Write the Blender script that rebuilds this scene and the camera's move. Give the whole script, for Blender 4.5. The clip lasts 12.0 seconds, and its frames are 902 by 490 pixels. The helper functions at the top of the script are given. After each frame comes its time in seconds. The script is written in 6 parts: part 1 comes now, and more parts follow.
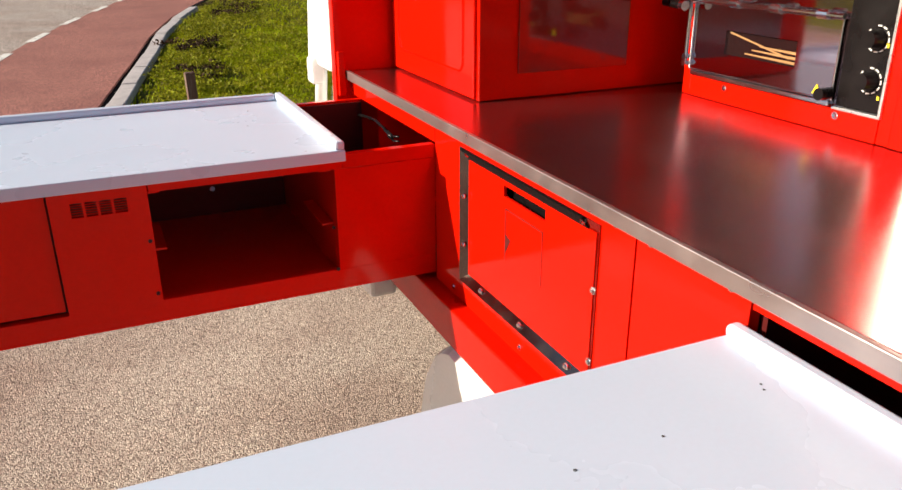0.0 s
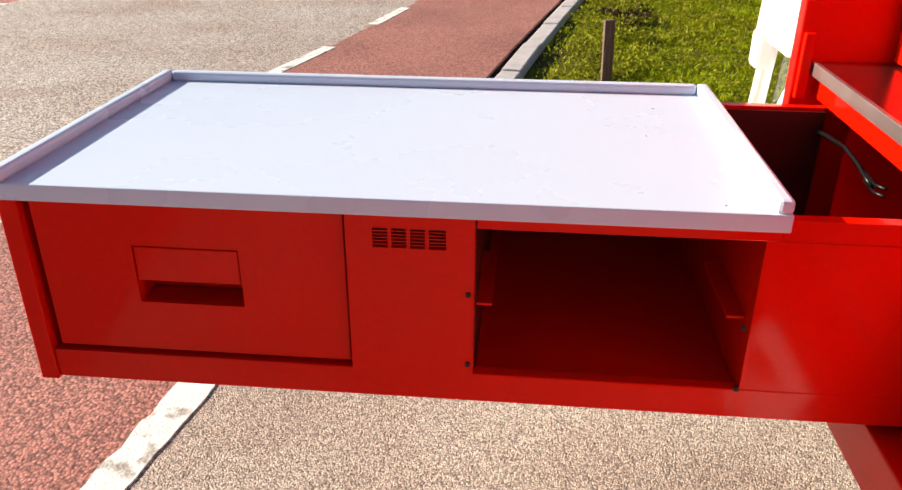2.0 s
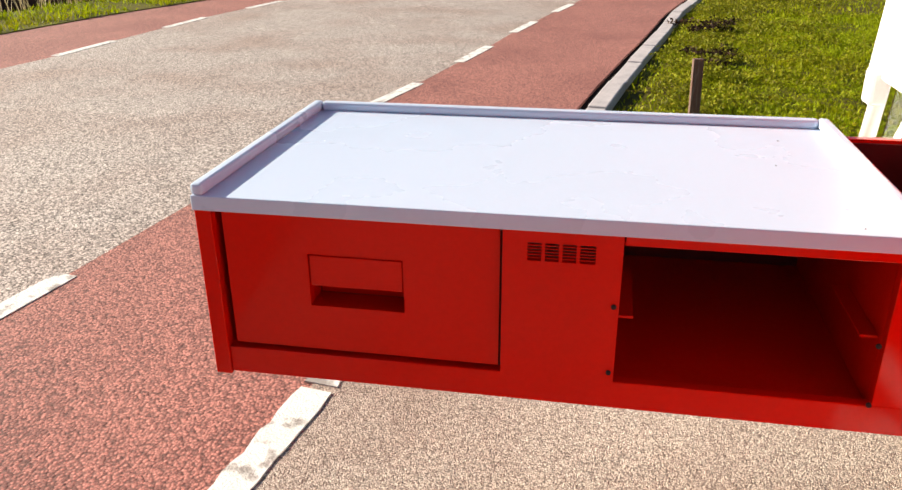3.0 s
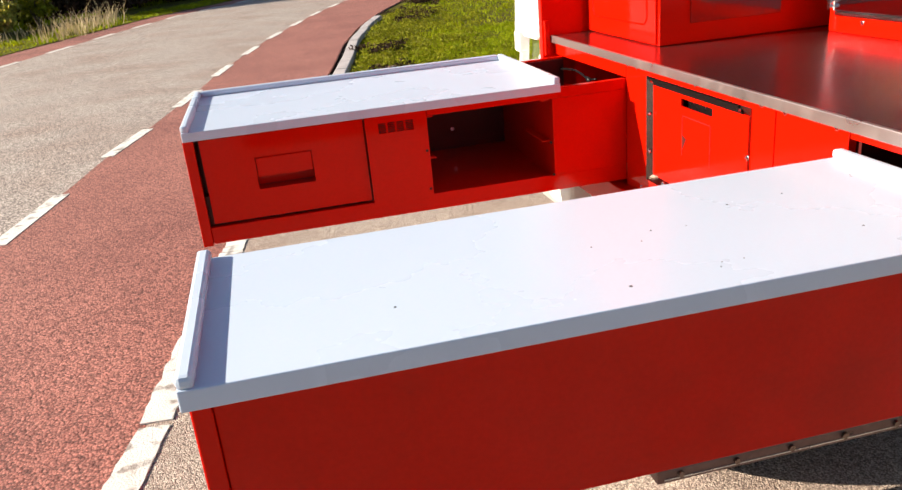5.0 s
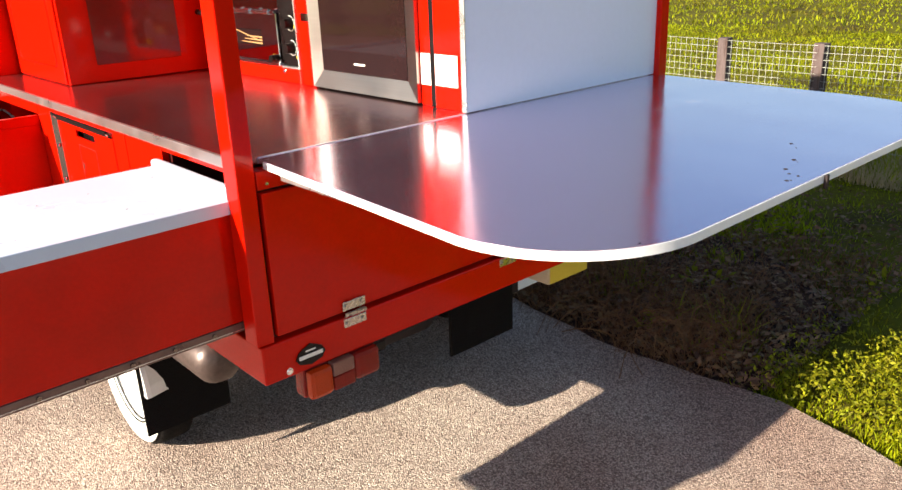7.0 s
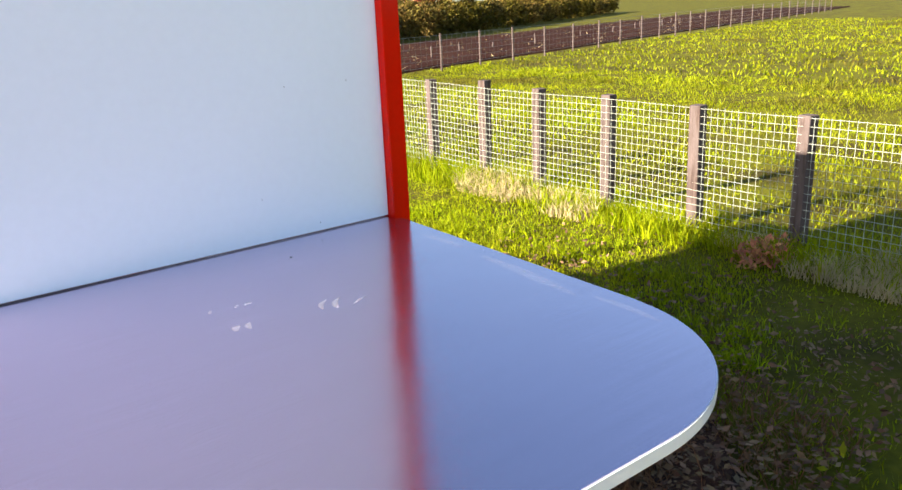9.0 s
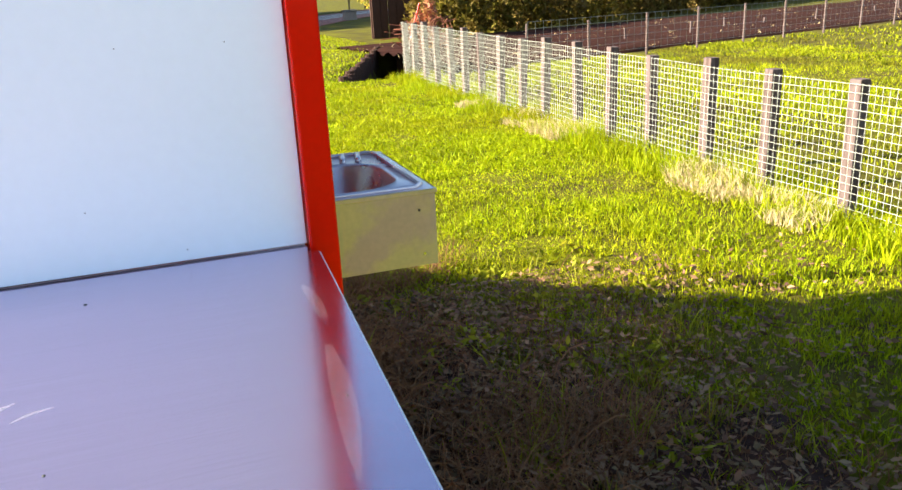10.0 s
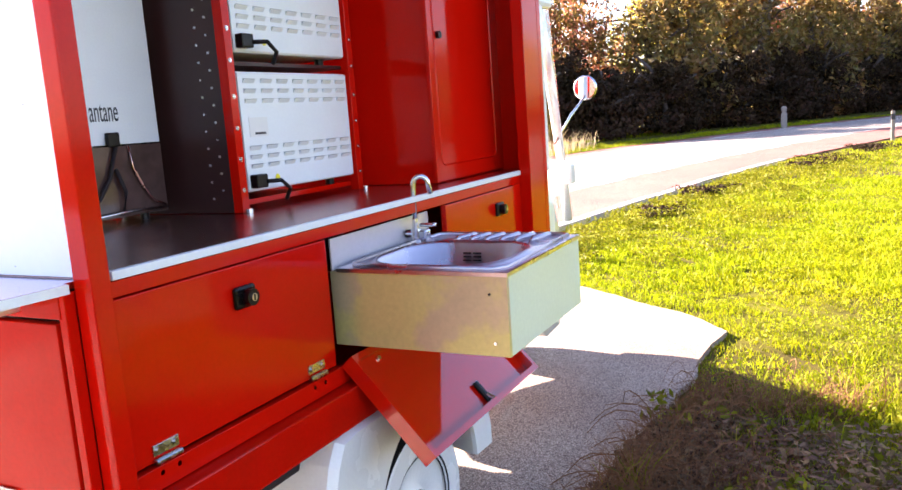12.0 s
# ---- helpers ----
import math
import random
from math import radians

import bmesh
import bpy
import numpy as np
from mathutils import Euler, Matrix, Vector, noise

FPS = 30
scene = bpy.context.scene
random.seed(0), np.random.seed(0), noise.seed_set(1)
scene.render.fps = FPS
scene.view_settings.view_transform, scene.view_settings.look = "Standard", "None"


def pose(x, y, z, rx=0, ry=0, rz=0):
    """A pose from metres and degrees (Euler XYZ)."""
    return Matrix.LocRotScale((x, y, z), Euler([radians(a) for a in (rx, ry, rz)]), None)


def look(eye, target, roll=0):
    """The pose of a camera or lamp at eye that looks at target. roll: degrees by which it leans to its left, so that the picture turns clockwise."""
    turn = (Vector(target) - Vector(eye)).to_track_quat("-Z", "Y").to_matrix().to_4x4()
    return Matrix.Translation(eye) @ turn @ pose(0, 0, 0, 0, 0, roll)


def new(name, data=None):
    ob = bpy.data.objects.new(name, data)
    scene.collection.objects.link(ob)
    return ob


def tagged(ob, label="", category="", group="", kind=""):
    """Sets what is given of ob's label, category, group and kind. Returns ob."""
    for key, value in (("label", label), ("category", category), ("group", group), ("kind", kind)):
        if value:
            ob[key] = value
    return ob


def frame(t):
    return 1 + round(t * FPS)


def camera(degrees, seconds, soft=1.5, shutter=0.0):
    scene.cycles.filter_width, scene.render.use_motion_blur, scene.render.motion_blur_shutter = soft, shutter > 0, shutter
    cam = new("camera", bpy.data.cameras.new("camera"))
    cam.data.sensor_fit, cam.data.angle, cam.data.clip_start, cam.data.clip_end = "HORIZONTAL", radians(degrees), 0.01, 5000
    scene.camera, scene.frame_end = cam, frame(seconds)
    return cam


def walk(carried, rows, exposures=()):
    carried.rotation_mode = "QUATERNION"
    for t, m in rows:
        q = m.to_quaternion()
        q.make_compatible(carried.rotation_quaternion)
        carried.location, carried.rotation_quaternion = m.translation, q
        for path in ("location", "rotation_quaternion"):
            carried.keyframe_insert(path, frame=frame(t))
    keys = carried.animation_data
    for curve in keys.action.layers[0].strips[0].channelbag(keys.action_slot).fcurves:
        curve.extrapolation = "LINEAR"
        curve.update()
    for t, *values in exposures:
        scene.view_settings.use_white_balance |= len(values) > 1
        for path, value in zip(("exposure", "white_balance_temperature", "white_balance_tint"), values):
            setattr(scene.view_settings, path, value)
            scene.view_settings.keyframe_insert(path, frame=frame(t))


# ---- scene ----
cam = camera(59.0, 12.0)
PATH = [
    (0, (-0.677, -0.171, 1.517), (0.079, 1.523, 0.769), -0.2),
    (0.5, (-0.588, 0.043, 1.474), (0.017, 1.777, 0.681), 0.6),
    (1, (-0.487, 0.292, 1.474), (-0.138, 2.076, 0.641), 1.1),
    (1.5, (-0.504, 0.426, 1.468), (-0.437, 2.231, 0.608), 0.8),
    (2, (-0.554, 0.463, 1.474), (-0.726, 2.255, 0.604), 0.2),
    (2.5, (-0.599, 0.438, 1.49), (-0.921, 2.218, 0.638), -0.4),
    (2.7, (-0.617, 0.411, 1.49), (-0.971, 2.197, 0.661), -0.5),
    (4.3, (-0.937, -0.363, 1.496), (-0.938, 1.520, 0.822), -3.3),
    (4.5, (-0.956, -0.496, 1.49), (-0.865, 1.38, 0.805), -4.2),
    (5, (-1.019, -0.786, 1.506), (-0.655, 1.042, 0.781), -5.4),
    (5.5, (-1.113, -0.997, 1.511), (-0.457, 0.739, 0.765), -4.5),
    (6, (-1.049, -1.161, 1.511), (-0.16, 0.475, 0.782), -3.2),
    (6.5, (-0.924, -1.331, 1.531), (0.16, 0.191, 0.818), -2.3),
    (7, (-0.75, -1.413, 1.513), (0.502, -0.013, 0.825), -2.1),
    (7.5, (-0.487, -1.337, 1.49), (0.885, -0.046, 0.82), -1.8),
    (7.7, (-0.368, -1.308, 1.502), (1.025, -0.039, 0.83), -1.7),
    (9.3, (0.798, -1.228, 1.54), (1.848, 0.373, 0.96), -2.2),
    (9.5, (0.939, -1.164, 1.527), (1.884, 0.497, 0.939), -2.0),
    (10, (1.282, -1.008, 1.458), (1.909, 0.788, 0.843), -2.7),
    (10.5, (1.545, -0.93, 1.403), (1.772, 0.97, 0.824), -3.6),
    (11, (1.86, -0.877, 1.419), (1.634, 1.051, 0.936), -3.8),
    (11.5, (2.23, -0.887, 1.409), (1.628, 0.981, 1.021), -4.2),
    (12, (2.52, -0.79, 1.342), (1.624, 0.97, 1.024), -4.0),
]
walk(cam, [(t, look(eye, target, roll)) for t, eye, target, roll in PATH], exposures=[(0.0, 1.01, 6500, 11), (2.0, 1.33, 6500, 11), (4.5, 1.34, 6500, 11), (6.0, 1.50, 6500, 10), (7.0, 1.68, 6500, 10), (7.6, 1.88, 6500, 9), (9.5, 2.40, 6500, 6), (10.5, 2.7, 6500, 8), (11.2, 3.0, 6500, 16), (12.0, 3.3, 6500, 26)])


# ---- world, sun ----
SUN_TO = Vector((2.3, -0.45, -1.0)).normalized()
world = bpy.data.worlds.new("sky")
scene.world = world
world.use_nodes = True
wn = world.node_tree.nodes
sky = wn.new("ShaderNodeTexSky")
sky.sky_type = "NISHITA"
sky.sun_disc = False
sky.sun_elevation = radians(23.0)
sky.sun_rotation = math.atan2(-2.3, 0.45)
sky.air_density, sky.dust_density, sky.ozone_density = 1.0, 0.8, 1.8
world.node_tree.links.new(sky.outputs[0], wn["Background"].inputs[0])
wn["Background"].inputs[1].default_value = 0.052
sun_data = bpy.data.lights.new("sun", "SUN")
sun_data.energy, sun_data.angle, sun_data.color = 5.0, radians(0.53), (1.0, 0.895, 0.72)
sun = new("sun", sun_data)
sun.rotation_mode = "QUATERNION"
sun.rotation_quaternion = SUN_TO.to_track_quat("-Z", "Y")


# ---- materials ----
def material(name, base, rough=0.5, metal=0.0, spread=0.06, scale=6.0, bump=0.0, bump_scale=90.0,
             second=None, mix=(0.45, 0.65), coat=0.0, rough_spread=0.08, stretch=(1, 1, 1), subsurface=0.0, random_hue=0.0, shine=0.5):
    """A procedural surface: a base colour varied at a large and a fine scale, an optional second colour in patches,
    uneven roughness and a fine relief."""
    m = bpy.data.materials.new(name)
    m.use_nodes = True
    nt = m.node_tree
    n, link = nt.nodes, nt.links.new
    bsdf = n["Principled BSDF"]
    geo = n.new("ShaderNodeTexCoord")
    mapping = n.new("ShaderNodeMapping")
    mapping.inputs["Scale"].default_value = stretch
    link(geo.outputs["Object"], mapping.inputs[0])
    big = n.new("ShaderNodeTexNoise")
    big.inputs["Scale"].default_value, big.inputs["Detail"].default_value = scale, 5.0
    fine = n.new("ShaderNodeTexNoise")
    fine.inputs["Scale"].default_value, fine.inputs["Detail"].default_value = bump_scale, 4.0
    for t in (big, fine):
        link(mapping.outputs[0], t.inputs["Vector"])
    tone = n.new("ShaderNodeMath")
    tone.operation = "ADD"
    link(big.outputs[0], tone.inputs[0])
    link(fine.outputs[0], tone.inputs[1])
    light = n.new("ShaderNodeMapRange")
    light.inputs["From Min"].default_value, light.inputs["From Max"].default_value = 0.6, 1.4
    light.inputs["To Min"].default_value, light.inputs["To Max"].default_value = 1 - spread, 1 + spread
    link(tone.outputs[0], light.inputs["Value"])
    hsv = n.new("ShaderNodeHueSaturation")
    hsv.inputs["Color"].default_value = (*base, 1)
    link(light.outputs[0], hsv.inputs["Value"])
    if second:
        patch = n.new("ShaderNodeTexNoise")
        patch.inputs["Scale"].default_value, patch.inputs["Detail"].default_value = scale * 0.7, 6.0
        link(mapping.outputs[0], patch.inputs["Vector"])
        ramp = n.new("ShaderNodeMapRange")
        ramp.inputs["From Min"].default_value, ramp.inputs["From Max"].default_value = mix
        link(patch.outputs[0], ramp.inputs["Value"])
        blend = n.new("ShaderNodeMix")
        blend.data_type = "RGBA"
        blend.inputs["A"].default_value, blend.inputs["B"].default_value = (*base, 1), (*second, 1)
        link(ramp.outputs[0], blend.inputs["Factor"])
        link(blend.outputs["Result"], hsv.inputs["Color"])
    if random_hue:
        info = n.new("ShaderNodeNewGeometry")
        vary = n.new("ShaderNodeMapRange")
        vary.inputs["To Min"].default_value, vary.inputs["To Max"].default_value = 0.5 - random_hue, 0.5 + random_hue
        link(info.outputs["Random Per Island"], vary.inputs["Value"])
        link(vary.outputs[0], hsv.inputs["Hue"])
        swing = n.new("ShaderNodeMath")
        swing.operation = "MULTIPLY"
        swing.inputs[1].default_value = 7.31
        link(info.outputs["Random Per Island"], swing.inputs[0])
        part_of = n.new("ShaderNodeMath")
        part_of.operation = "FRACT"
        link(swing.outputs[0], part_of.inputs[0])
        pale = n.new("ShaderNodeMapRange")
        pale.inputs["To Min"].default_value, pale.inputs["To Max"].default_value = 0.55, 1.45
        link(part_of.outputs[0], pale.inputs["Value"])
        both = n.new("ShaderNodeMath")
        both.operation = "MULTIPLY"
        link(light.outputs[0], both.inputs[0])
        link(pale.outputs[0], both.inputs[1])
        link(both.outputs[0], hsv.inputs["Value"])
    link(hsv.outputs[0], bsdf.inputs["Base Color"])
    gloss = n.new("ShaderNodeMapRange")
    gloss.inputs["From Min"].default_value, gloss.inputs["From Max"].default_value = 0.3, 0.7
    gloss.inputs["To Min"].default_value = max(0.02, rough - rough_spread)
    gloss.inputs["To Max"].default_value = min(1.0, rough + rough_spread)
    link(big.outputs[0], gloss.inputs["Value"])
    link(gloss.outputs[0], bsdf.inputs["Roughness"])
    bsdf.inputs["Metallic"].default_value = metal
    bsdf.inputs["Coat Weight"].default_value = coat
    bsdf.inputs["Coat Roughness"].default_value = 0.06
    bsdf.inputs["Specular IOR Level"].default_value = shine
    if subsurface:
        bsdf.inputs["Transmission Weight"].default_value = 0.0
        tr = n.new("ShaderNodeBsdfTranslucent")
        link(hsv.outputs[0], tr.inputs["Color"])
        mixer = n.new("ShaderNodeMixShader")
        mixer.inputs[0].default_value = subsurface
        link(bsdf.outputs[0], mixer.inputs[1])
        link(tr.outputs[0], mixer.inputs[2])
        link(mixer.outputs[0], n["Material Output"].inputs["Surface"])
    if bump:
        b = n.new("ShaderNodeBump")
        b.inputs["Strength"].default_value, b.inputs["Distance"].default_value = bump, 0.01
        link(fine.outputs[0], b.inputs["Height"])
        link(b.outputs[0], bsdf.inputs["Normal"])
    return m


def chips(name, dark, pale, size, tint=None, bump=0.6, rough=0.85, contrast=(0.15, 0.85), patches=None):
    """Asphalt or rolled gravel: single stones as cells of mixed tone with relief, over large worn patches."""
    m = bpy.data.materials.new(name)
    m.use_nodes = True
    nt = m.node_tree
    n, link = nt.nodes, nt.links.new
    bsdf = n["Principled BSDF"]
    geo = n.new("ShaderNodeTexCoord")
    cells = n.new("ShaderNodeTexVoronoi")
    cells.inputs["Scale"].default_value = size
    cells.inputs["Randomness"].default_value = 1.0
    link(geo.outputs["Object"], cells.inputs["Vector"])
    grey = n.new("ShaderNodeRGBToBW")
    link(cells.outputs["Color"], grey.inputs[0])
    ramp = n.new("ShaderNodeMapRange")
    ramp.inputs["From Min"].default_value, ramp.inputs["From Max"].default_value = contrast
    link(grey.outputs[0], ramp.inputs["Value"])
    stones = n.new("ShaderNodeMix")
    stones.data_type = "RGBA"
    stones.inputs["A"].default_value, stones.inputs["B"].default_value = (*dark, 1), (*pale, 1)
    link(ramp.outputs[0], stones.inputs["Factor"])
    out = stones.outputs["Result"]
    gap = n.new("ShaderNodeMapRange")
    gap.inputs["From Min"].default_value, gap.inputs["From Max"].default_value = 0.35, 0.75
    gap.inputs["To Min"].default_value, gap.inputs["To Max"].default_value = 1.0, 0.45
    link(cells.outputs["Distance"], gap.inputs["Value"])
    if patches:
        wear = n.new("ShaderNodeTexNoise")
        wear.inputs["Scale"].default_value, wear.inputs["Detail"].default_value = 0.9, 7.0
        link(geo.outputs["Object"], wear.inputs["Vector"])
        wr = n.new("ShaderNodeMapRange")
        wr.inputs["From Min"].default_value, wr.inputs["From Max"].default_value = 0.42, 0.68
        link(wear.outputs[0], wr.inputs["Value"])
        blend = n.new("ShaderNodeMix")
        blend.data_type = "RGBA"
        blend.blend_type = "MULTIPLY"
        blend.inputs["B"].default_value = (*patches, 1)
        link(wr.outputs[0], blend.inputs["Factor"])
        link(out, blend.inputs["A"])
        out = blend.outputs["Result"]
    hsv = n.new("ShaderNodeHueSaturation")
    link(out, hsv.inputs["Color"])
    link(gap.outputs[0], hsv.inputs["Value"])
    link(hsv.outputs[0], bsdf.inputs["Base Color"])
    bsdf.inputs["Roughness"].default_value = rough
    b = n.new("ShaderNodeBump")
    b.inputs["Strength"].default_value, b.inputs["Distance"].default_value = bump, 0.004
    b.invert = True
    link(cells.outputs["Distance"], b.inputs["Height"])
    link(b.outputs[0], bsdf.inputs["Normal"])
    return m


def brushed_steel(name, base, rough, grain=(900.0, 6.0, 6.0), strength=0.05, aniso=0.5):
    m = bpy.data.materials.new(name)
    m.use_nodes = True
    nt = m.node_tree
    n, link = nt.nodes, nt.links.new
    bsdf = n["Principled BSDF"]
    geo = n.new("ShaderNodeTexCoord")
    mapping = n.new("ShaderNodeMapping")
    mapping.inputs["Scale"].default_value = grain
    link(geo.outputs["Object"], mapping.inputs[0])
    lines = n.new("ShaderNodeTexNoise")
    lines.inputs["Scale"].default_value, lines.inputs["Detail"].default_value = 1.0, 3.0
    link(mapping.outputs[0], lines.inputs["Vector"])
    smear = n.new("ShaderNodeTexNoise")
    smear.inputs["Scale"].default_value, smear.inputs["Detail"].default_value = 5.0, 6.0
    link(geo.outputs["Object"], smear.inputs["Vector"])
    r = n.new("ShaderNodeMapRange")
    r.inputs["From Min"].default_value, r.inputs["From Max"].default_value = 0.3, 0.7
    r.inputs["To Min"].default_value, r.inputs["To Max"].default_value = rough * 0.88, rough * 1.15
    link(smear.outputs[0], r.inputs["Value"])
    link(r.outputs[0], bsdf.inputs["Roughness"])
    tone = n.new("ShaderNodeMapRange")
    tone.inputs["To Min"].default_value, tone.inputs["To Max"].default_value = 0.88, 1.1
    link(lines.outputs[0], tone.inputs["Value"])
    hsv = n.new("ShaderNodeHueSaturation")
    hsv.inputs["Color"].default_value = (*base, 1)
    link(tone.outputs[0], hsv.inputs["Value"])
    link(hsv.outputs[0], bsdf.inputs["Base Color"])
    bsdf.inputs["Metallic"].default_value = 1.0
    b = n.new("ShaderNodeBump")
    b.inputs["Strength"].default_value, b.inputs["Distance"].default_value = strength, 0.002
    link(lines.outputs[0], b.inputs["Height"])
    # the sheet is not quite flat: long shallow waves
    wave = n.new("ShaderNodeTexNoise")
    wave.inputs["Scale"].default_value, wave.inputs["Detail"].default_value = 4.5, 1.0
    link(geo.outputs["Object"], wave.inputs["Vector"])
    sway = n.new("ShaderNodeBump")
    sway.inputs["Strength"].default_value, sway.inputs["Distance"].default_value = 1.0, 0.0012
    link(wave.outputs[0], sway.inputs["Height"])
    link(sway.outputs[0], b.inputs["Normal"])
    link(b.outputs[0], bsdf.inputs["Normal"])
    return m


RED = material("red_paint", (0.58, 0.006, 0.0008), 0.09, spread=0.07, scale=2.5, bump=0.006, bump_scale=120, rough_spread=0.04, shine=0.17)
RED_OLD = material("red_paint_dusty", (0.53, 0.0062, 0.0009), 0.11, spread=0.10, scale=7, bump=0.006, bump_scale=120, second=(0.41, 0.009, 0.0025), mix=(0.55, 0.8), shine=0.17)
# Red darkened for the shade inside drawers and walls; also dark paint marks.
RED_SHADE_MARKS = material("red_paint_shade_and_marks", (0.07, 0.002, 0.0012), 0.5, spread=0.15, scale=5, bump=0.03, bump_scale=120)
WHITE = material("white_laminate", (0.50, 0.585, 0.71), 0.28, spread=0.02, scale=3, bump=0.003, bump_scale=150, rough_spread=0.03)
WHITE_PANEL = material("white_panel", (0.80, 0.86, 0.94), 0.24, spread=0.02, scale=2, bump=0.006, bump_scale=60, rough_spread=0.06)
WHITE_PAINT = material("white_paint", (0.78, 0.78, 0.76), 0.25, spread=0.05, scale=4, bump=0.01, bump_scale=120, coat=0.5)
WHITE_PLATE = material("white_steel_plate", (0.74, 0.76, 0.76), 0.4, spread=0.04, scale=8, bump=0.01, bump_scale=200)
STEEL = brushed_steel("brushed_steel", (0.52, 0.325, 0.315), 0.23, grain=(7.0, 500.0, 6.0), strength=0.06)
STEEL_TABLE = brushed_steel("brushed_table_steel", (0.66, 0.54, 0.69), 0.17, grain=(6.0, 500.0, 6.0), strength=0.03)
# Sink box reflections put into colour: lawn yellow on front, sky paleness on side.
STEEL_BOX = material("lawn_tinted_box_steel", (0.66, 0.56, 0.22), 0.34, metal=0.3, spread=0.10, scale=5, bump=0.01, second=(0.58, 0.44, 0.27), mix=(0.52, 0.58))
STEEL_SIDE = material("sky_tinted_box_steel", (0.66, 0.72, 0.60), 0.40, metal=0.15, spread=0.06, scale=5, bump=0.01)
UPSTAND = material("pale_upstand_steel", (0.66, 0.60, 0.62), 0.32, metal=0.35, spread=0.06, scale=7, bump=0.01)
STEEL_DOOR = brushed_steel("satin_door_steel", (0.34, 0.31, 0.295), 0.30, grain=(4.0, 4.0, 500.0), strength=0.03)
STEEL_BRIGHT = brushed_steel("bright_sink_steel", (0.60, 0.53, 0.58), 0.28, grain=(60.0, 60.0, 60.0), strength=0.02)
CHROME = material("chrome", (0.74, 0.73, 0.74), 0.17, metal=1.0, spread=0.04, rough_spread=0.05)
HINGE = material("stainless_hinge", (0.50, 0.46, 0.44), 0.26, metal=1.0, spread=0.15, scale=60, bump=0.05, bump_scale=200)
ALU = material("aluminium_trim", (0.75, 0.75, 0.74), 0.3, metal=0.9, spread=0.1, scale=20)
EDGE_STEEL = material("folded_steel_edge", (0.42, 0.345, 0.335), 0.34, metal=0.85, spread=0.03, scale=14)
EDGE_WHITE = material("pale_edge_strip", (0.74, 0.76, 0.78), 0.4, spread=0.06, scale=12)
GALV = material("galvanised_strip", (0.19, 0.15, 0.135), 0.20, metal=1.0, spread=0.12, scale=20, bump=0.012, bump_scale=90)
DARK_METAL = material("dark_rail_metal", (0.028, 0.020, 0.020), 0.65, metal=0.0, shine=0.15, spread=0.2, scale=30, bump=0.05)
BLACK = material("black_plastic", (0.0055, 0.004, 0.004), 0.30, shine=0.22, spread=0.2, scale=20, bump=0.04)
RUBBER = material("tyre_rubber", (0.006, 0.005, 0.005), 0.85, shine=0.10, spread=0.25, scale=30, bump=0.3, bump_scale=140)
GLASS_DARK = material("dark_oven_glass", (0.016, 0.007, 0.007), 0.05, spread=0.2, rough_spread=0.02, shine=0.20)
OVEN_DOOR = brushed_steel("smoked_oven_door", (0.60, 0.50, 0.525), 0.07, grain=(4.0, 4.0, 300.0), strength=0.01)
BROWN_SIDE = material("dark_perforated_side", (0.038, 0.011, 0.010), 0.42, spread=0.15, scale=6, bump=0.02)
WOOD_OLD = material("weathered_wood", (0.12, 0.060, 0.042), 0.85, spread=0.3, scale=14, bump=0.5, bump_scale=70, second=(0.20, 0.15, 0.125), mix=(0.5, 0.75), stretch=(6, 6, 0.6))
WOOD_DARK = material("dark_wet_wood", (0.050, 0.026, 0.020), 0.85, shine=0.12, spread=0.4, scale=9, bump=0.5, bump_scale=50, stretch=(5, 5, 0.7))
RAIL = material("zinc_slide_rail", (0.16, 0.105, 0.095), 0.35, metal=0.7, spread=0.25, scale=30, bump=0.05)
BREAD = material("wooden_peel", (0.32, 0.17, 0.065), 0.6, spread=0.2, scale=30)
YELLOW = material("yellow_sticker", (0.80, 0.66, 0.02), 0.5)
CREAM = material("cream_box_paint", (0.62, 0.50, 0.36), 0.4, spread=0.08, scale=8)
YELLOW_PLATE = material("yellow_plate", (0.70, 0.52, 0.06), 0.35, spread=0.05, scale=12)
PAPER = material("white_sticker", (0.72, 0.71, 0.68), 0.5, spread=0.02)
INK = material("dark_print", (0.03, 0.03, 0.035), 0.6)
ORANGE_LENS = material("orange_lens", (0.42, 0.035, 0.003), 0.15, spread=0.1, scale=40, bump=0.3, bump_scale=300, shine=0.3)
RED_LENS = material("red_lens", (0.20, 0.006, 0.004), 0.15, spread=0.1, scale=40, bump=0.3, bump_scale=300, shine=0.3)
CLEAR_LENS = material("clear_lens", (0.22, 0.10, 0.08), 0.2, spread=0.1, scale=40, bump=0.3, bump_scale=300, shine=0.3)
CLEAR_GLASS = material("clear_glass", (0.92, 0.95, 0.94), 0.02, spread=0.0, rough_spread=0.0)
CLEAR_GLASS.node_tree.nodes["Principled BSDF"].inputs["Transmission Weight"].default_value = 1.0
RED_GLOSS = material("glossy_red_paint", (0.58, 0.007, 0.001), 0.05, spread=0.05, scale=2.5, coat=1.0, rough_spread=0.02)
MIRROR_GLASS = material("mirror_glass", (0.9, 0.9, 0.9), 0.02, metal=1.0, spread=0.0, rough_spread=0.0)

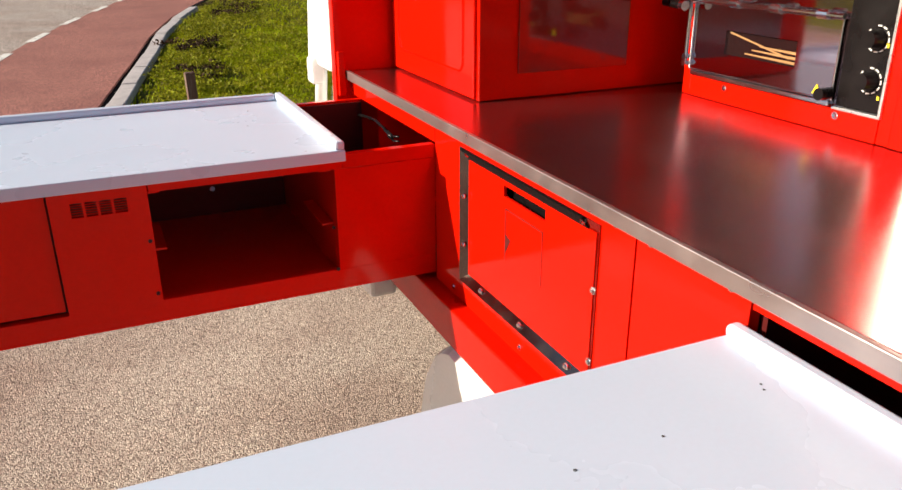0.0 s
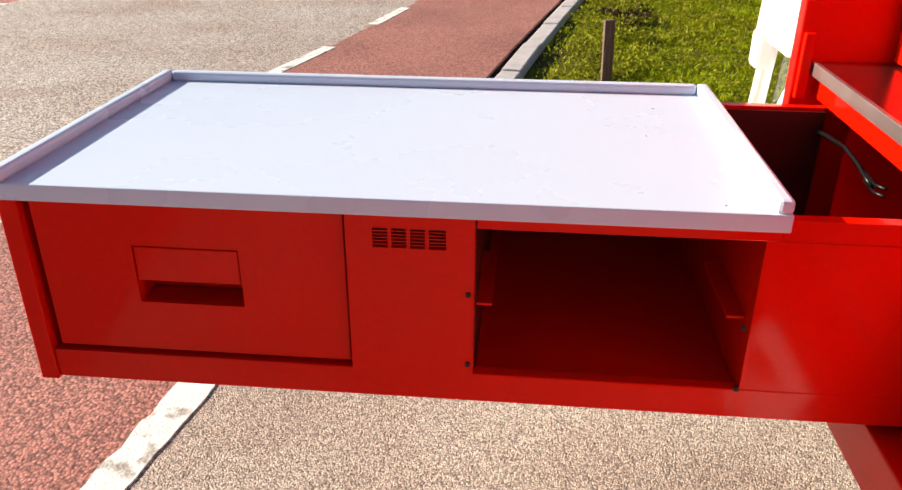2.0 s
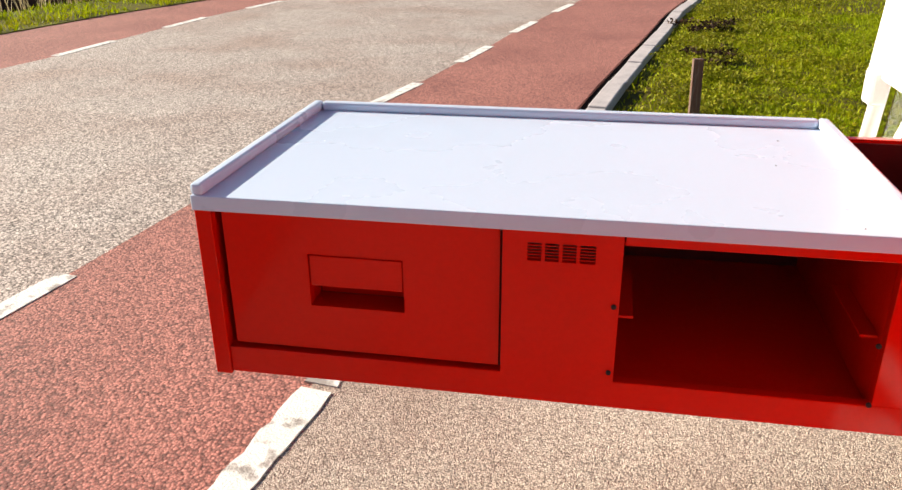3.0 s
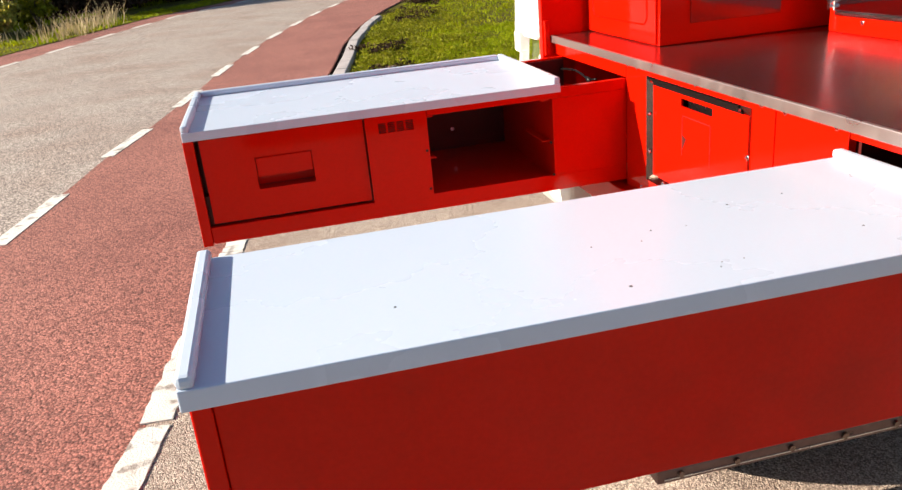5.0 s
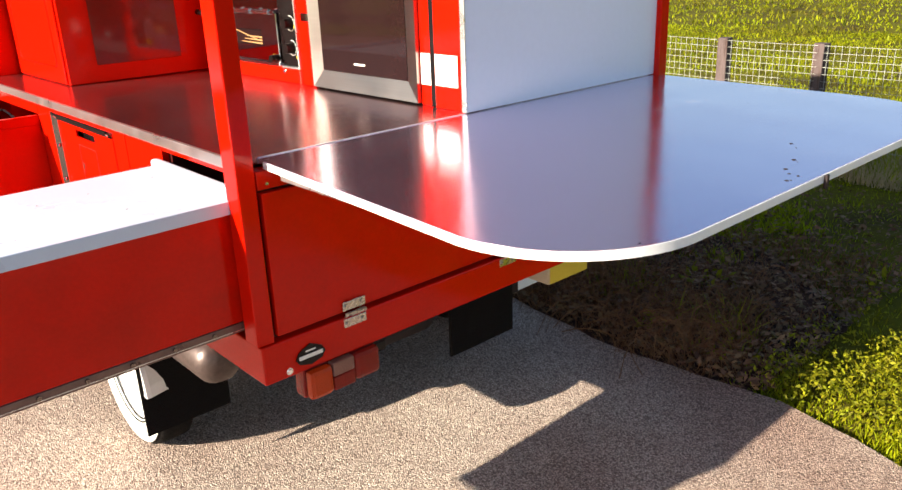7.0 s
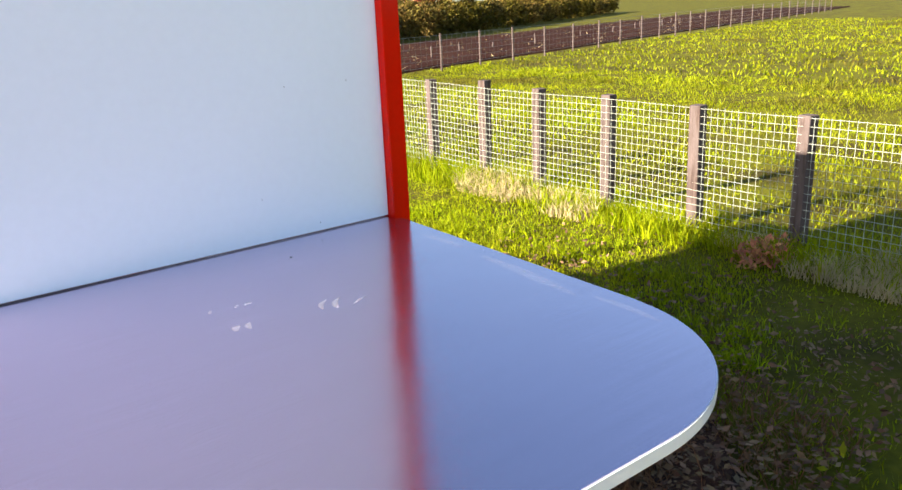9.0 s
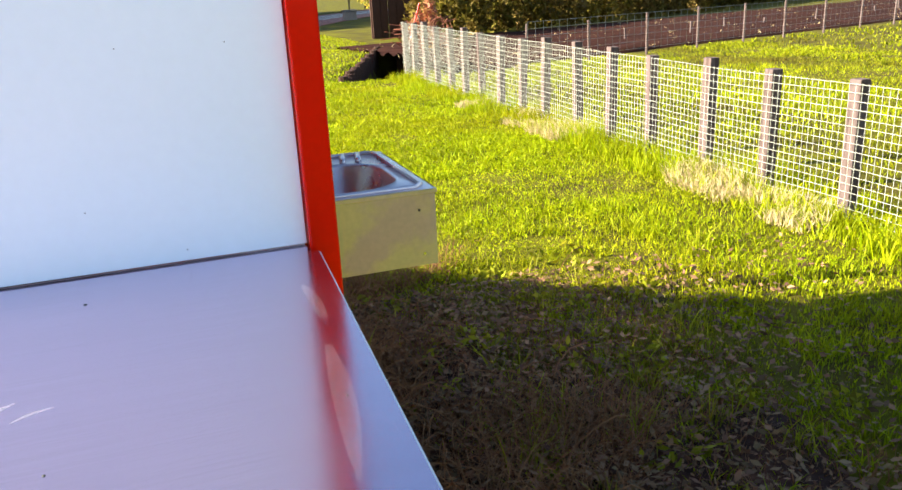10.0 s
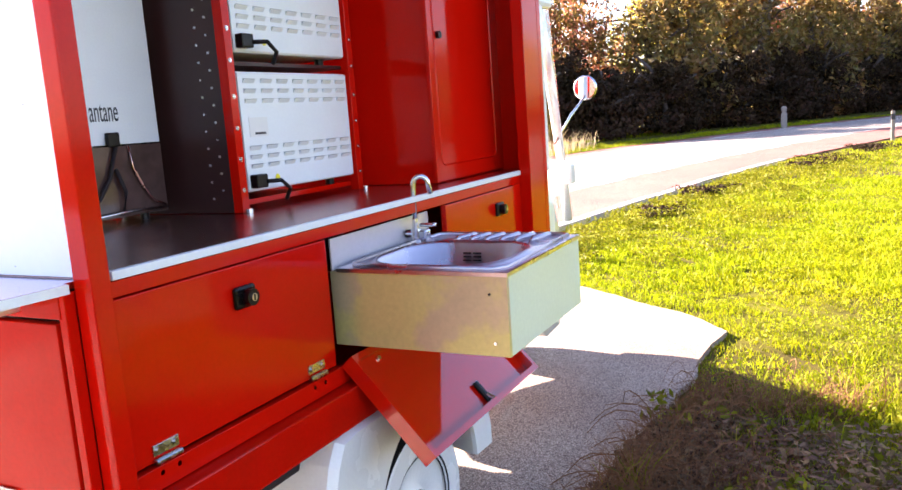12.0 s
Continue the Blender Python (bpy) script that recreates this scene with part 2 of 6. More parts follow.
DRIVE = chips("gravel_drive", (0.24, 0.16, 0.132), (0.78, 0.655, 0.55), 210.0, bump=1.0, patches=(0.70, 0.58, 0.54))
ROAD = chips("grey_asphalt", (0.13, 0.10, 0.088), (0.75, 0.645, 0.575), 95.0, bump=0.6, patches=(0.84, 0.74, 0.70))
LANE = chips("red_asphalt", (0.17, 0.052, 0.041), (0.58, 0.225, 0.175), 105.0, bump=0.6, patches=(0.78, 0.72, 0.72))
PAINT_LINE = material("worn_road_paint", (0.68, 0.66, 0.62), 0.75, spread=0.15, scale=18, bump=0.4, bump_scale=120, second=(0.30, 0.26, 0.235), mix=(0.54, 0.64))
KERB = material("concrete_kerb", (0.40, 0.36, 0.36), 0.9, spread=0.3, scale=8, bump=0.4, bump_scale=80)
SOIL = material("lawn_soil", (0.055, 0.042, 0.009), 0.95, spread=0.35, scale=1.6, bump=0.6, bump_scale=26, second=(0.10, 0.095, 0.005), mix=(0.35, 0.6), shine=0.1)
GRASS = material("grass_blade", (0.245, 0.29, 0.002), 0.6, spread=0.3, scale=0.9, bump_scale=5, shine=0.12, second=(0.265, 0.265, 0.003), mix=(0.45, 0.7), subsurface=0.4, random_hue=0.02)
MEADOW = material("meadow_blade", (0.21, 0.23, 0.004), 0.6, spread=0.4, scale=0.7, bump_scale=4, shine=0.12, second=(0.105, 0.085, 0.010), mix=(0.5, 0.68), subsurface=0.35, random_hue=0.02)
EARTH = material("bare_brown_earth", (0.085, 0.040, 0.025), 0.95, spread=0.5, scale=7, bump=0.9, bump_scale=34, second=(0.045, 0.024, 0.018), mix=(0.4, 0.6), shine=0.1)
TWIG = material("reddish_twig", (0.16, 0.058, 0.035), 0.8, spread=0.4, scale=6, shine=0.15)
STRAW = material("dry_straw", (0.215, 0.105, 0.048), 0.7, shine=0.15, spread=0.35, scale=3, bump_scale=9, subsurface=0.25)
STRAW_PALE = material("bleached_straw", (0.48, 0.37, 0.20), 0.7, spread=0.25, scale=3, bump_scale=9, subsurface=0.25)
WEED = material("weed_leaf", (0.20, 0.20, 0.008), 0.6, shine=0.12, spread=0.35, scale=2, bump_scale=8, subsurface=0.3, random_hue=0.02)
LEAF_DARK = material("tree_leaf", (0.20, 0.14, 0.036), 0.5, spread=0.5, scale=0.5, bump_scale=3, second=(0.27, 0.12, 0.04), mix=(0.5, 0.66), subsurface=0.45, random_hue=0.03)
LEAF_RUST = material("rusty_leaf", (0.52, 0.22, 0.11), 0.5, spread=0.55, scale=0.7, bump_scale=3, second=(0.19, 0.10, 0.03), mix=(0.42, 0.6), subsurface=0.5, random_hue=0.03)
LEAF_OLIVE = material("olive_leaf", (0.40, 0.36, 0.055), 0.5, spread=0.5, scale=0.6, bump_scale=3, second=(0.30, 0.17, 0.04), mix=(0.5, 0.7), subsurface=0.5, random_hue=0.03)
# Very dark leaf colour carries the hedge's shade; withered lawn clumps use it too.
LEAF_SHADE = material("shaded_and_withered_leaf", (0.036, 0.022, 0.011), 0.7, shine=0.1, spread=0.5, scale=0.8, bump_scale=3, second=(0.060, 0.030, 0.018), mix=(0.45, 0.65), subsurface=0.15, random_hue=0.02)
LITTER = material("dead_leaf", (0.15, 0.085, 0.045), 0.8, shine=0.15, spread=0.5, scale=2, bump_scale=9, second=(0.19, 0.12, 0.07), mix=(0.5, 0.62), random_hue=0.02)
LEAF_HEDGE = material("hedge_leaf", (0.085, 0.066, 0.008), 0.6, shine=0.12, spread=0.5, scale=0.6, bump_scale=3, second=(0.15, 0.10, 0.025), mix=(0.45, 0.65), subsurface=0.3, random_hue=0.02)
BARK = material("bark", (0.075, 0.055, 0.045), 0.9, spread=0.4, scale=12, bump=0.8, bump_scale=40, stretch=(4, 4, 0.6))
MUD = material("ploughed_mud", (0.040, 0.015, 0.011), 0.95, shine=0.06, spread=0.4, scale=0.8, bump=0.7, bump_scale=9)
GUTTER_MUD = material("wet_gutter_mud", (0.010, 0.006, 0.005), 0.95, shine=0.05, spread=0.4, scale=6, bump=0.8, bump_scale=30)
WATER = material("ditch_water", (0.02, 0.018, 0.014), 0.08, spread=0.2, bump=0.05, bump_scale=8)
WIRE = material("white_wire", (0.38, 0.38, 0.33), 0.5, spread=0.1, scale=20)
WIRE_GREY = material("grey_wire", (0.34, 0.32, 0.30), 0.5, metal=0.4, spread=0.2, scale=20)
POST = material("pale_weathered_post", (0.115, 0.085, 0.082), 0.85, spread=0.3, scale=9, bump=0.5, bump_scale=60, second=(0.07, 0.045, 0.04), mix=(0.48, 0.68), stretch=(5, 5, 0.6), shine=0.15)
CONCRETE = material("pale_post", (0.26, 0.22, 0.19), 0.85, spread=0.25, scale=10, bump=0.4, bump_scale=70)


# ---- building helpers ----
def thing(name, base, label, category, group="", kind=""):
    ob = new(name)
    ob.empty_display_size = 0.1
    ob.location = base
    return tagged(ob, label, category, group, kind)


def origin(ob):
    p = Vector((0, 0, 0))
    while ob is not None:
        p = p + ob.location
        ob = ob.parent
    return p


def part(name, bm, mat, parent, label="", smooth=False):
    """Links a bmesh, built in world metres, as one mesh under a thing or a part."""
    mesh = bpy.data.meshes.new(name)
    off = origin(parent)
    bmesh.ops.translate(bm, verts=bm.verts, vec=-off)
    bmesh.ops.recalc_face_normals(bm, faces=bm.faces)
    bm.to_mesh(mesh)
    bm.free()
    mesh.materials.append(mat)
    if smooth:
        for p in mesh.polygons:
            p.use_smooth = True
    ob = new(name, mesh)
    ob.parent = parent
    if label:
        ob["label"] = label
    return ob


def solid(name, bm, mat, label, category, group="", kind="", smooth=False):
    """A thing that is one mesh, in world metres."""
    mesh = bpy.data.meshes.new(name)
    bmesh.ops.recalc_face_normals(bm, faces=bm.faces)
    bm.to_mesh(mesh)
    bm.free()
    mesh.materials.append(mat)
    if smooth:
        for p in mesh.polygons:
            p.use_smooth = True
    return tagged(new(name, mesh), label, category, group, kind)


def box(x0, x1, y0, y1, z0, z1, bevel=0.0, bm=None, turn=None):
    """A box between two corners, edges rounded; added to bm if one is given."""
    one = bmesh.new()
    m = Matrix.Translation(((x0 + x1) / 2, (y0 + y1) / 2, (z0 + z1) / 2)) @ Matrix.Diagonal((x1 - x0, y1 - y0, z1 - z0, 1))
    bmesh.ops.create_cube(one, size=1.0, matrix=m)
    if bevel:
        bmesh.ops.bevel(one, geom=list(one.edges), offset=bevel, segments=2, affect="EDGES", profile=0.5)
    if turn is not None:
        bmesh.ops.transform(one, matrix=turn, verts=one.verts)
    return merge(bm, one)


def merge(bm, one):
    if bm is None:
        return one
    mesh = bpy.data.meshes.new("scrap")
    one.to_mesh(mesh)
    one.free()
    bm.from_mesh(mesh)
    bpy.data.meshes.remove(mesh)
    return bm


def rod(a, b, r, sides=12, bm=None, r2=None):
    one = bmesh.new()
    a, b = Vector(a), Vector(b)
    m = Matrix.Translation((a + b) / 2) @ (b - a).to_track_quat("Z", "Y").to_matrix().to_4x4()
    bmesh.ops.create_cone(one, cap_ends=True, segments=sides, radius1=r, radius2=r if r2 is None else r2, depth=(b - a).length, matrix=m)
    return merge(bm, one)


def tube(points, r, sides=8, bm=None):
    """A bent round tube through points."""
    one = bmesh.new()
    pts = [Vector(p) for p in points]
    rings = []
    for i, p in enumerate(pts):
        d = (pts[min(i + 1, len(pts) - 1)] - pts[max(i - 1, 0)]).normalized()
        q = d.to_track_quat("Z", "Y")
        rings.append([one.verts.new(p + q @ Vector((r * math.cos(2 * math.pi * k / sides), r * math.sin(2 * math.pi * k / sides), 0))) for k in range(sides)])
    for a, b in zip(rings, rings[1:]):
        for k in range(sides):
            one.faces.new((a[k], a[(k + 1) % sides], b[(k + 1) % sides], b[k]))
    one.faces.new(rings[0])
    one.faces.new(rings[-1][::-1])
    return merge(bm, one)


def plate(outline, axis, lo, hi, bevel=0.0, bm=None):
    """A flat outline (pairs) raised along an axis: 'x' takes (y, z), 'y' takes (x, z), 'z' takes (x, y)."""
    one = bmesh.new()
    place = {"x": lambda u, v, w: (w, u, v), "y": lambda u, v, w: (u, w, v), "z": lambda u, v, w: (u, v, w)}[axis]
    low = [one.verts.new(place(u, v, lo)) for u, v in outline]
    top = [one.verts.new(place(u, v, hi)) for u, v in outline]
    one.faces.new(low)
    one.faces.new(top[::-1])
    for k in range(len(low)):
        one.faces.new((low[k], low[(k + 1) % len(low)], top[(k + 1) % len(low)], top[k]))
    if bevel:
        bmesh.ops.recalc_face_normals(one, faces=one.faces)
        bmesh.ops.bevel(one, geom=[e for e in one.edges if e.calc_face_angle(0) > 0.5], offset=bevel, segments=2, affect="EDGES")
    return merge(bm, one)


def rounded(x0, x1, y0, y1, radii, n=10):
    """A rounded rectangle's outline; radii from the corner (x0, y0), going round by (x1, y0)."""
    pts = []
    for (cx, cy, a0), r in zip(((x0, y0, 180), (x1, y0, 270), (x1, y1, 0), (x0, y1, 90)), radii):
        if r <= 0:
            pts.append((cx, cy))
            continue
        ox, oy = cx + (r if cx == x0 else -r), cy + (r if cy == y0 else -r)
        for k in range(n + 1):
            a = radians(a0 + 90 * k / n)
            pts.append((ox + r * math.cos(a), oy + r * math.sin(a)))
    return pts


def lathe(profile, axis_point, axis="x", sides=32, bm=None):
    """A turned form: profile of (radius, along), about an axis through a point."""
    one = bmesh.new()
    rings = []
    for r, w in profile:
        ring = []
        for k in range(sides):
            a = 2 * math.pi * k / sides
            u, v = r * math.cos(a), r * math.sin(a)
            off = {"x": (w, u, v), "y": (u, w, v), "z": (u, v, w)}[axis]
            ring.append(one.verts.new(Vector(axis_point) + Vector(off)))
        rings.append(ring)
    for a, b in zip(rings, rings[1:]):
        for k in range(sides):
            one.faces.new((a[k], a[(k + 1) % sides], b[(k + 1) % sides], b[k]))
    if profile[0][0] < 0.1:
        one.faces.new(rings[0])
    if profile[-1][0] < 0.1:
        one.faces.new(rings[-1])
    return merge(bm, one)


def ring_plate(u0, u1, v0, v1, hole, axis, lo, hi, shrink=0.0):
    """A plate with one rectangular hole, as a closed ring; the outline is given as in plate()."""
    h0, h1, k0, k1 = hole
    one = bmesh.new()
    place = {"x": lambda u, v, w: (w, u, v), "y": lambda u, v, w: (u, w, v), "z": lambda u, v, w: (u, v, w)}[axis]
    out = [(u0, v0), (u1, v0), (u1, v1), (u0, v1)]
    inn = [(h0, k0), (h1, k0), (h1, k1), (h0, k1)]
    a, b = ([one.verts.new(place(u, v, w)) for u, v in out] for w in (lo, hi))
    c, d = ([one.verts.new(place(u, v, w)) for u, v in inn] for w in (lo + shrink, hi + shrink))
    for k in range(4):
        j = (k + 1) % 4
        one.faces.new((a[k], a[j], c[j], c[k]))
        one.faces.new((b[k], b[j], d[j], d[k]))
        one.faces.new((a[k], a[j], b[j], b[k]))
        one.faces.new((c[k], c[j], d[j], d[k]))
    return one


def soup(name, verts, faces, mat, label, category, group="", kind="stuff", parent=None):
    """One mesh from arrays of vertices and faces."""
    mesh = bpy.data.meshes.new(name)
    mesh.from_pydata([tuple(v) for v in verts], [], [tuple(f) for f in faces])
    mesh.materials.append(mat)
    ob = new(name, mesh)
    if parent is not None:
        ob.parent = parent
        if label:
            ob["label"] = label
        return ob
    return tagged(ob, label, category, group, kind)


# ---- the ground, the drive and the road ----
def curve_x(knots, y):
    ys = [k[1] for k in knots]
    xs = [k[0] for k in knots]
    return float(np.interp(y, ys, xs))


KERB_LINE = [(-4.8, -20), (-1.98, 0), (-1.66, 1.7), (-1.37, 3.8), (-0.88, 6.3), (-0.69, 7.5), (-0.43, 9.0), (-0.19, 10.3), (0.17, 12.5), (0.70, 14.9), (1.27, 16.9), (1.82, 18.6), (3.05, 22.0), (5.0, 27.6), (6.5, 32), (8.1, 36.3), (11.7, 44.2), (15, 50), (60, 120)]
DASH_LINE = [(-6.6, -20), (-3.4, 0), (-2.93, 3), (-2.79, 4.3), (-2.63, 5.3), (-2.49, 6.4), (-2.27, 7.4), (-1.92, 9.5), (-1.76, 10.7), (-1.39, 12.7), (-0.98, 14.75), (-0.42, 17.0), (0.14, 19.2), (1.1, 22.3), (3.1, 28), (4.5, 32), (6.1, 36.5), (9.7, 44.5), (13, 50.5), (58, 120)]
FAR_DASH = [(-10.8, -20), (-7.6, 0), (-6.5, 8), (-6.35, 11.4), (-6.0, 13.8), (-4.55, 20), (-3.3, 24.5), (-1.4, 28.5), (0.2, 32.5), (3.0, 37.3), (5.8, 41.5), (8.8, 48), (13.4, 56), (56, 122)]
FAR_EDGE = [(-12.6, -20), (-9.5, 0), (-8.4, 8), (-7.9, 11.4), (-7.3, 13.8), (-5.5, 20), (-4.2, 24.5), (-2.3, 28.5), (-0.7, 32.5), (2.0, 37.3), (4.6, 41.5), (7.6, 48), (12.2, 56), (54, 124)]


def ditch_depth(x, y):
    """How far the ground lies below the lawn: the ditch behind the far verge, and the one that ends at the garden fence."""
    edge = curve_x(FAR_EDGE, y)
    off = edge - x
    d = 0.0
    if 1.9 < off < 4.2 and y < 19:
        d = 0.7
    side = 4.18 + (y - 12.6) * 0.37
    if y > 12.7 and x > side and x < side + 3.2 and y < 19:
        d = 0.75
    return d


def spread_lines(lo, hi, step, far):
    near = list(np.arange(lo, hi + 1e-6, step))
    out, s = [], step
    a, b = lo, hi
    while b < far:
        s *= 1.5
        a, b = a - s, b + s
        near = [a] + near + [b]
    return near


gx = spread_lines(-16.0, 14.0, 0.3, 700.0)
gy = spread_lines(-6.0, 30.0, 0.3, 700.0)
gverts, gfaces = [], []
for j, y in enumerate(gy):
    for i, x in enumerate(gx):
        z = -0.03 - ditch_depth(x, y)
        if abs(x) < 40 and abs(y) < 60:
            lawn = curve_x(KERB_LINE, y) + 0.5
            if x > lawn and not (-0.5 < x - 0.6 < 1.6 and y < 5):
                z += 0.018 * noise.noise((x * 0.9, y * 0.9, 3.0))
        gverts.append((x, y, z))
w = len(gx)
for j in range(len(gy) - 1):
    for i in range(w - 1):
        gfaces.append((j * w + i, j * w + i + 1, (j + 1) * w + i + 1, (j + 1) * w + i))
ground = soup("ground", gverts, gfaces, SOIL, "grassy earth ground with ditches", "ground", kind="structure")
for p in ground.data.polygons:
    p.use_smooth = True


def strip(name, left, right, z, mat, label, y0=-20.0, y1=110.0, thick=0.035, step=0.5):
    """A paved strip between two curves, with thickness."""
    n = int((y1 - y0) / step) + 1
    bm = bmesh.new()
    rows = []
    for k in range(n):
        y = y0 + (y1 - y0) * k / (n - 1)
        a, b = left(y), right(y)
        rows.append([bm.verts.new((a, y, z - thick)), bm.verts.new((a, y, z)), bm.verts.new((b, y, z)), bm.verts.new((b, y, z - thick))])
    for r, s in zip(rows, rows[1:]):
        for k in range(3):
            bm.faces.new((r[k], r[k + 1], s[k + 1], s[k]))
    return solid(name, bm, mat, label, name, kind="structure")


strip("cycle_lane", lambda y: curve_x(DASH_LINE, y), lambda y: curve_x(KERB_LINE, y), 0.0, LANE, "red asphalt cycle lane beside the road")
strip("road", lambda y: curve_x(FAR_DASH, y) - 0.001, lambda y: curve_x(DASH_LINE, y) - 0.001, 0.0, ROAD, "grey asphalt road, worn pale", thick=0.034)
strip("far_cycle_lane", lambda y: curve_x(FAR_EDGE, y), lambda y: curve_x(FAR_DASH, y) - 0.002, 0.0, LANE, "red asphalt cycle lane on the far side", thick=0.033)
strip("verge", lambda y: curve_x(FAR_EDGE, y) - 1.7, lambda y: curve_x(FAR_EDGE, y) - 0.002, 0.012, SOIL, "narrow grass verge beyond the road", thick=0.04)

strip("gutter", lambda y: curve_x(KERB_LINE, y) + 0.001, lambda y: curve_x(KERB_LINE, y) + 0.093, -0.024, GUTTER_MUD, "dark muddy gutter along the kerb", y0=5.5, y1=16.4, thick=0.03)

# kerb stones ahead of the drive
for k in range(11):
    y = 5.5 + k * 1.0
    x, slope = curve_x(KERB_LINE, y + 0.5), (curve_x(KERB_LINE, y + 1) - curve_x(KERB_LINE, y))
    one = box(0.095, 0.25, -0.493, 0.493, -0.10, 0.045 + 0.008 * math.sin(k * 2.1), 0.012, turn=pose(x, y + 0.5, 0, 0, 0, -math.degrees(math.atan(slope))))
    solid("kerb_stone", one, KERB, "worn grey concrete kerb stone beside the cycle lane", "kerb", group="kerb stones", kind="structure")

# the drive: rolled gravel with a ragged lawn edge
rim = []
for x, y in ((-2.02, -0.2), (-1.66, 1.7), (-1.37, 3.8), (-0.98, 5.5), (-0.55, 5.75), (0.1, 5.35), (0.95, 4.75), (1.55, 4.3), (1.86, 3.9), (1.84, 3.15), (1.74, 2.45), (1.70, 1.6), (1.69, 1.1), (1.72, 0.9), (1.62, 0.4), (1.66, 0.05), (1.67, -0.2), (1.72, -0.36), (1.60, -0.8), (1.5, -1.6), (1.3, -3.5), (1.0, -9), (-3.4, -9)):
    rim.append(Vector((x, y, 0)))
fine_rim = []
for a, b in zip(rim, rim[1:] + rim[:1]):
    n = max(1, int((b - a).length / 0.12))
    for k in range(n):
        p = a.lerp(b, k / n)
        if p.x > -0.6 or p.y > 5.4:
            p = p + Vector((noise.noise((p.x * 3, p.y * 3, 1)), noise.noise((p.x * 3, p.y * 3, 7)), 0)) * 0.06
        fine_rim.append((p.x, p.y))
bm = plate(fine_rim, "z", -0.035, 0.004)
bmesh.ops.triangulate(bm, faces=[f for f in bm.faces if len(f.verts) > 4])
solid("driveway", bm, DRIVE, "pale rolled gravel drive with a ragged lawn edge", "driveway", kind="structure")


def mark(a, b, wide, name="road_dash", label="white painted dash on the asphalt", group="lane dashes", ragged=0.0, z=0.004):
    """A painted mark from a to b on the road."""
    a, b = Vector((*a, 0)), Vector((*b, 0))
    d = (b - a).normalized()
    side = Vector((d.y, -d.x, 0)) * wide / 2
    pts = []
    n = max(2, int((b - a).length / 0.05)) if ragged else 1
    for sgn in (1, -1):
        run = range(n + 1) if sgn > 0 else range(n, -1, -1)
        for k in run:
            p = a.lerp(b, k / n) + side * sgn
            j = ragged * (random.random() - 0.5)
            pts.append((p.x + side.x / wide * j * sgn, p.y + j * 0.5))
    solid(name, plate(pts, "z", z - 0.006, z), PAINT_LINE, label, "road marking", group, kind="structure")


def dashes(line, y0, length, pitch, count, wide, shift=0.0):
    for k in range(count):
        y = y0 + k * pitch
        mark((curve_x(line, y) + shift, y), (curve_x(line, y + length) + shift, y + length), wide)


dashes(DASH_LINE, 2.12, 1.02, 2.10, 24, 0.11)
dashes(FAR_DASH, 8.15, 1.05, 2.17, 20, 0.11)
for y0, y1 in ((1.30, 1.77), (1.80, 2.46), (2.49, 2.90), (2.92, 3.42), (3.435, 3.98), (4.0, 4.6)):
    mark((curve_x(KERB_LINE, y0) + 0.03, y0), (curve_x(KERB_LINE, y1) + 0.03, y1), 0.115, "edge_line", "worn cracked white edge line between lane and drive", "edge line pieces", ragged=0.028, z=0.009)

# ploughed mud and ditch water
def mud_point(u, v):
    """Place on the ploughed field: u along the fence, v away from it."""
    return 7.1 + u * 0.965 - v * 0.14, 12.95 + u * 0.262 + v * 0.97


bm = bmesh.new()
rows = []
for j in range(61):
    v = j * 0.14
    row = []
    for i in range(70):
        u = i * 0.8
        x, y = mud_point(u, v)
        z = 0.015 + 0.05 * math.sin(v * 9.5 + 0.7 * math.sin(u * 0.7)) + 0.035 * noise.noise((x * 1.6, y * 2.6, 4.0))
        row.append(bm.verts.new((x, y, z if 0 < j < 60 else -0.1)))
    rows.append(row)
for a, b in zip(rows, rows[1:]):
    for i in range(len(a) - 1):
        bm.faces.new((a[i], a[i + 1], b[i + 1], b[i]))
solid("mud_field", bm, MUD, "dark wet ploughed mud with furrows behind the far fence", "field", kind="structure", smooth=True)
solid("ditch_water", plate([(4.5, 12.8), (7.6, 12.8), (10.0, 18.8), (6.8, 18.8)], "z", -0.75, -0.60), WATER, "dark still water in the ditch", "water", kind="structure")
bm = bmesh.new()
pts = [(curve_x(FAR_EDGE, y) - 4.15, y) for y in range(2, 19)] + [(curve_x(FAR_EDGE, y) - 1.9, y) for y in range(18, 1, -1)]
merge(bm, plate(pts, "z", -0.7, -0.42))
solid("ditch_water", bm, WATER, "dark water in the roadside ditch", "water", kind="structure")


# ---- the food truck ----
truck = thing("food_truck", (0.7, 1.05, 0), "small red three-wheeled food truck, drawers and flaps open", "food truck")
# lower body
bm = box(-0.04, 1.485, 0.0, 2.08, 0.640, 0.732, 0.004)
part("skirt", bm, RED_OLD, truck)
part("floor_pan", box(0.05, 1.39, 0.17, 2.05, 0.560, 0.6395, 0.004), DARK_METAL, truck, "dark steel floor pan")
for x in (0.35, 0.95):
    part("chassis_rail", box(x, x + 0.08, 0.25, 3.0, 0.45, 0.559, 0.004), DARK_METAL, truck)
part("axle", rod((0.02, 1.05, 0.25), (1.42, 1.05, 0.25), 0.035), DARK_METAL, truck)

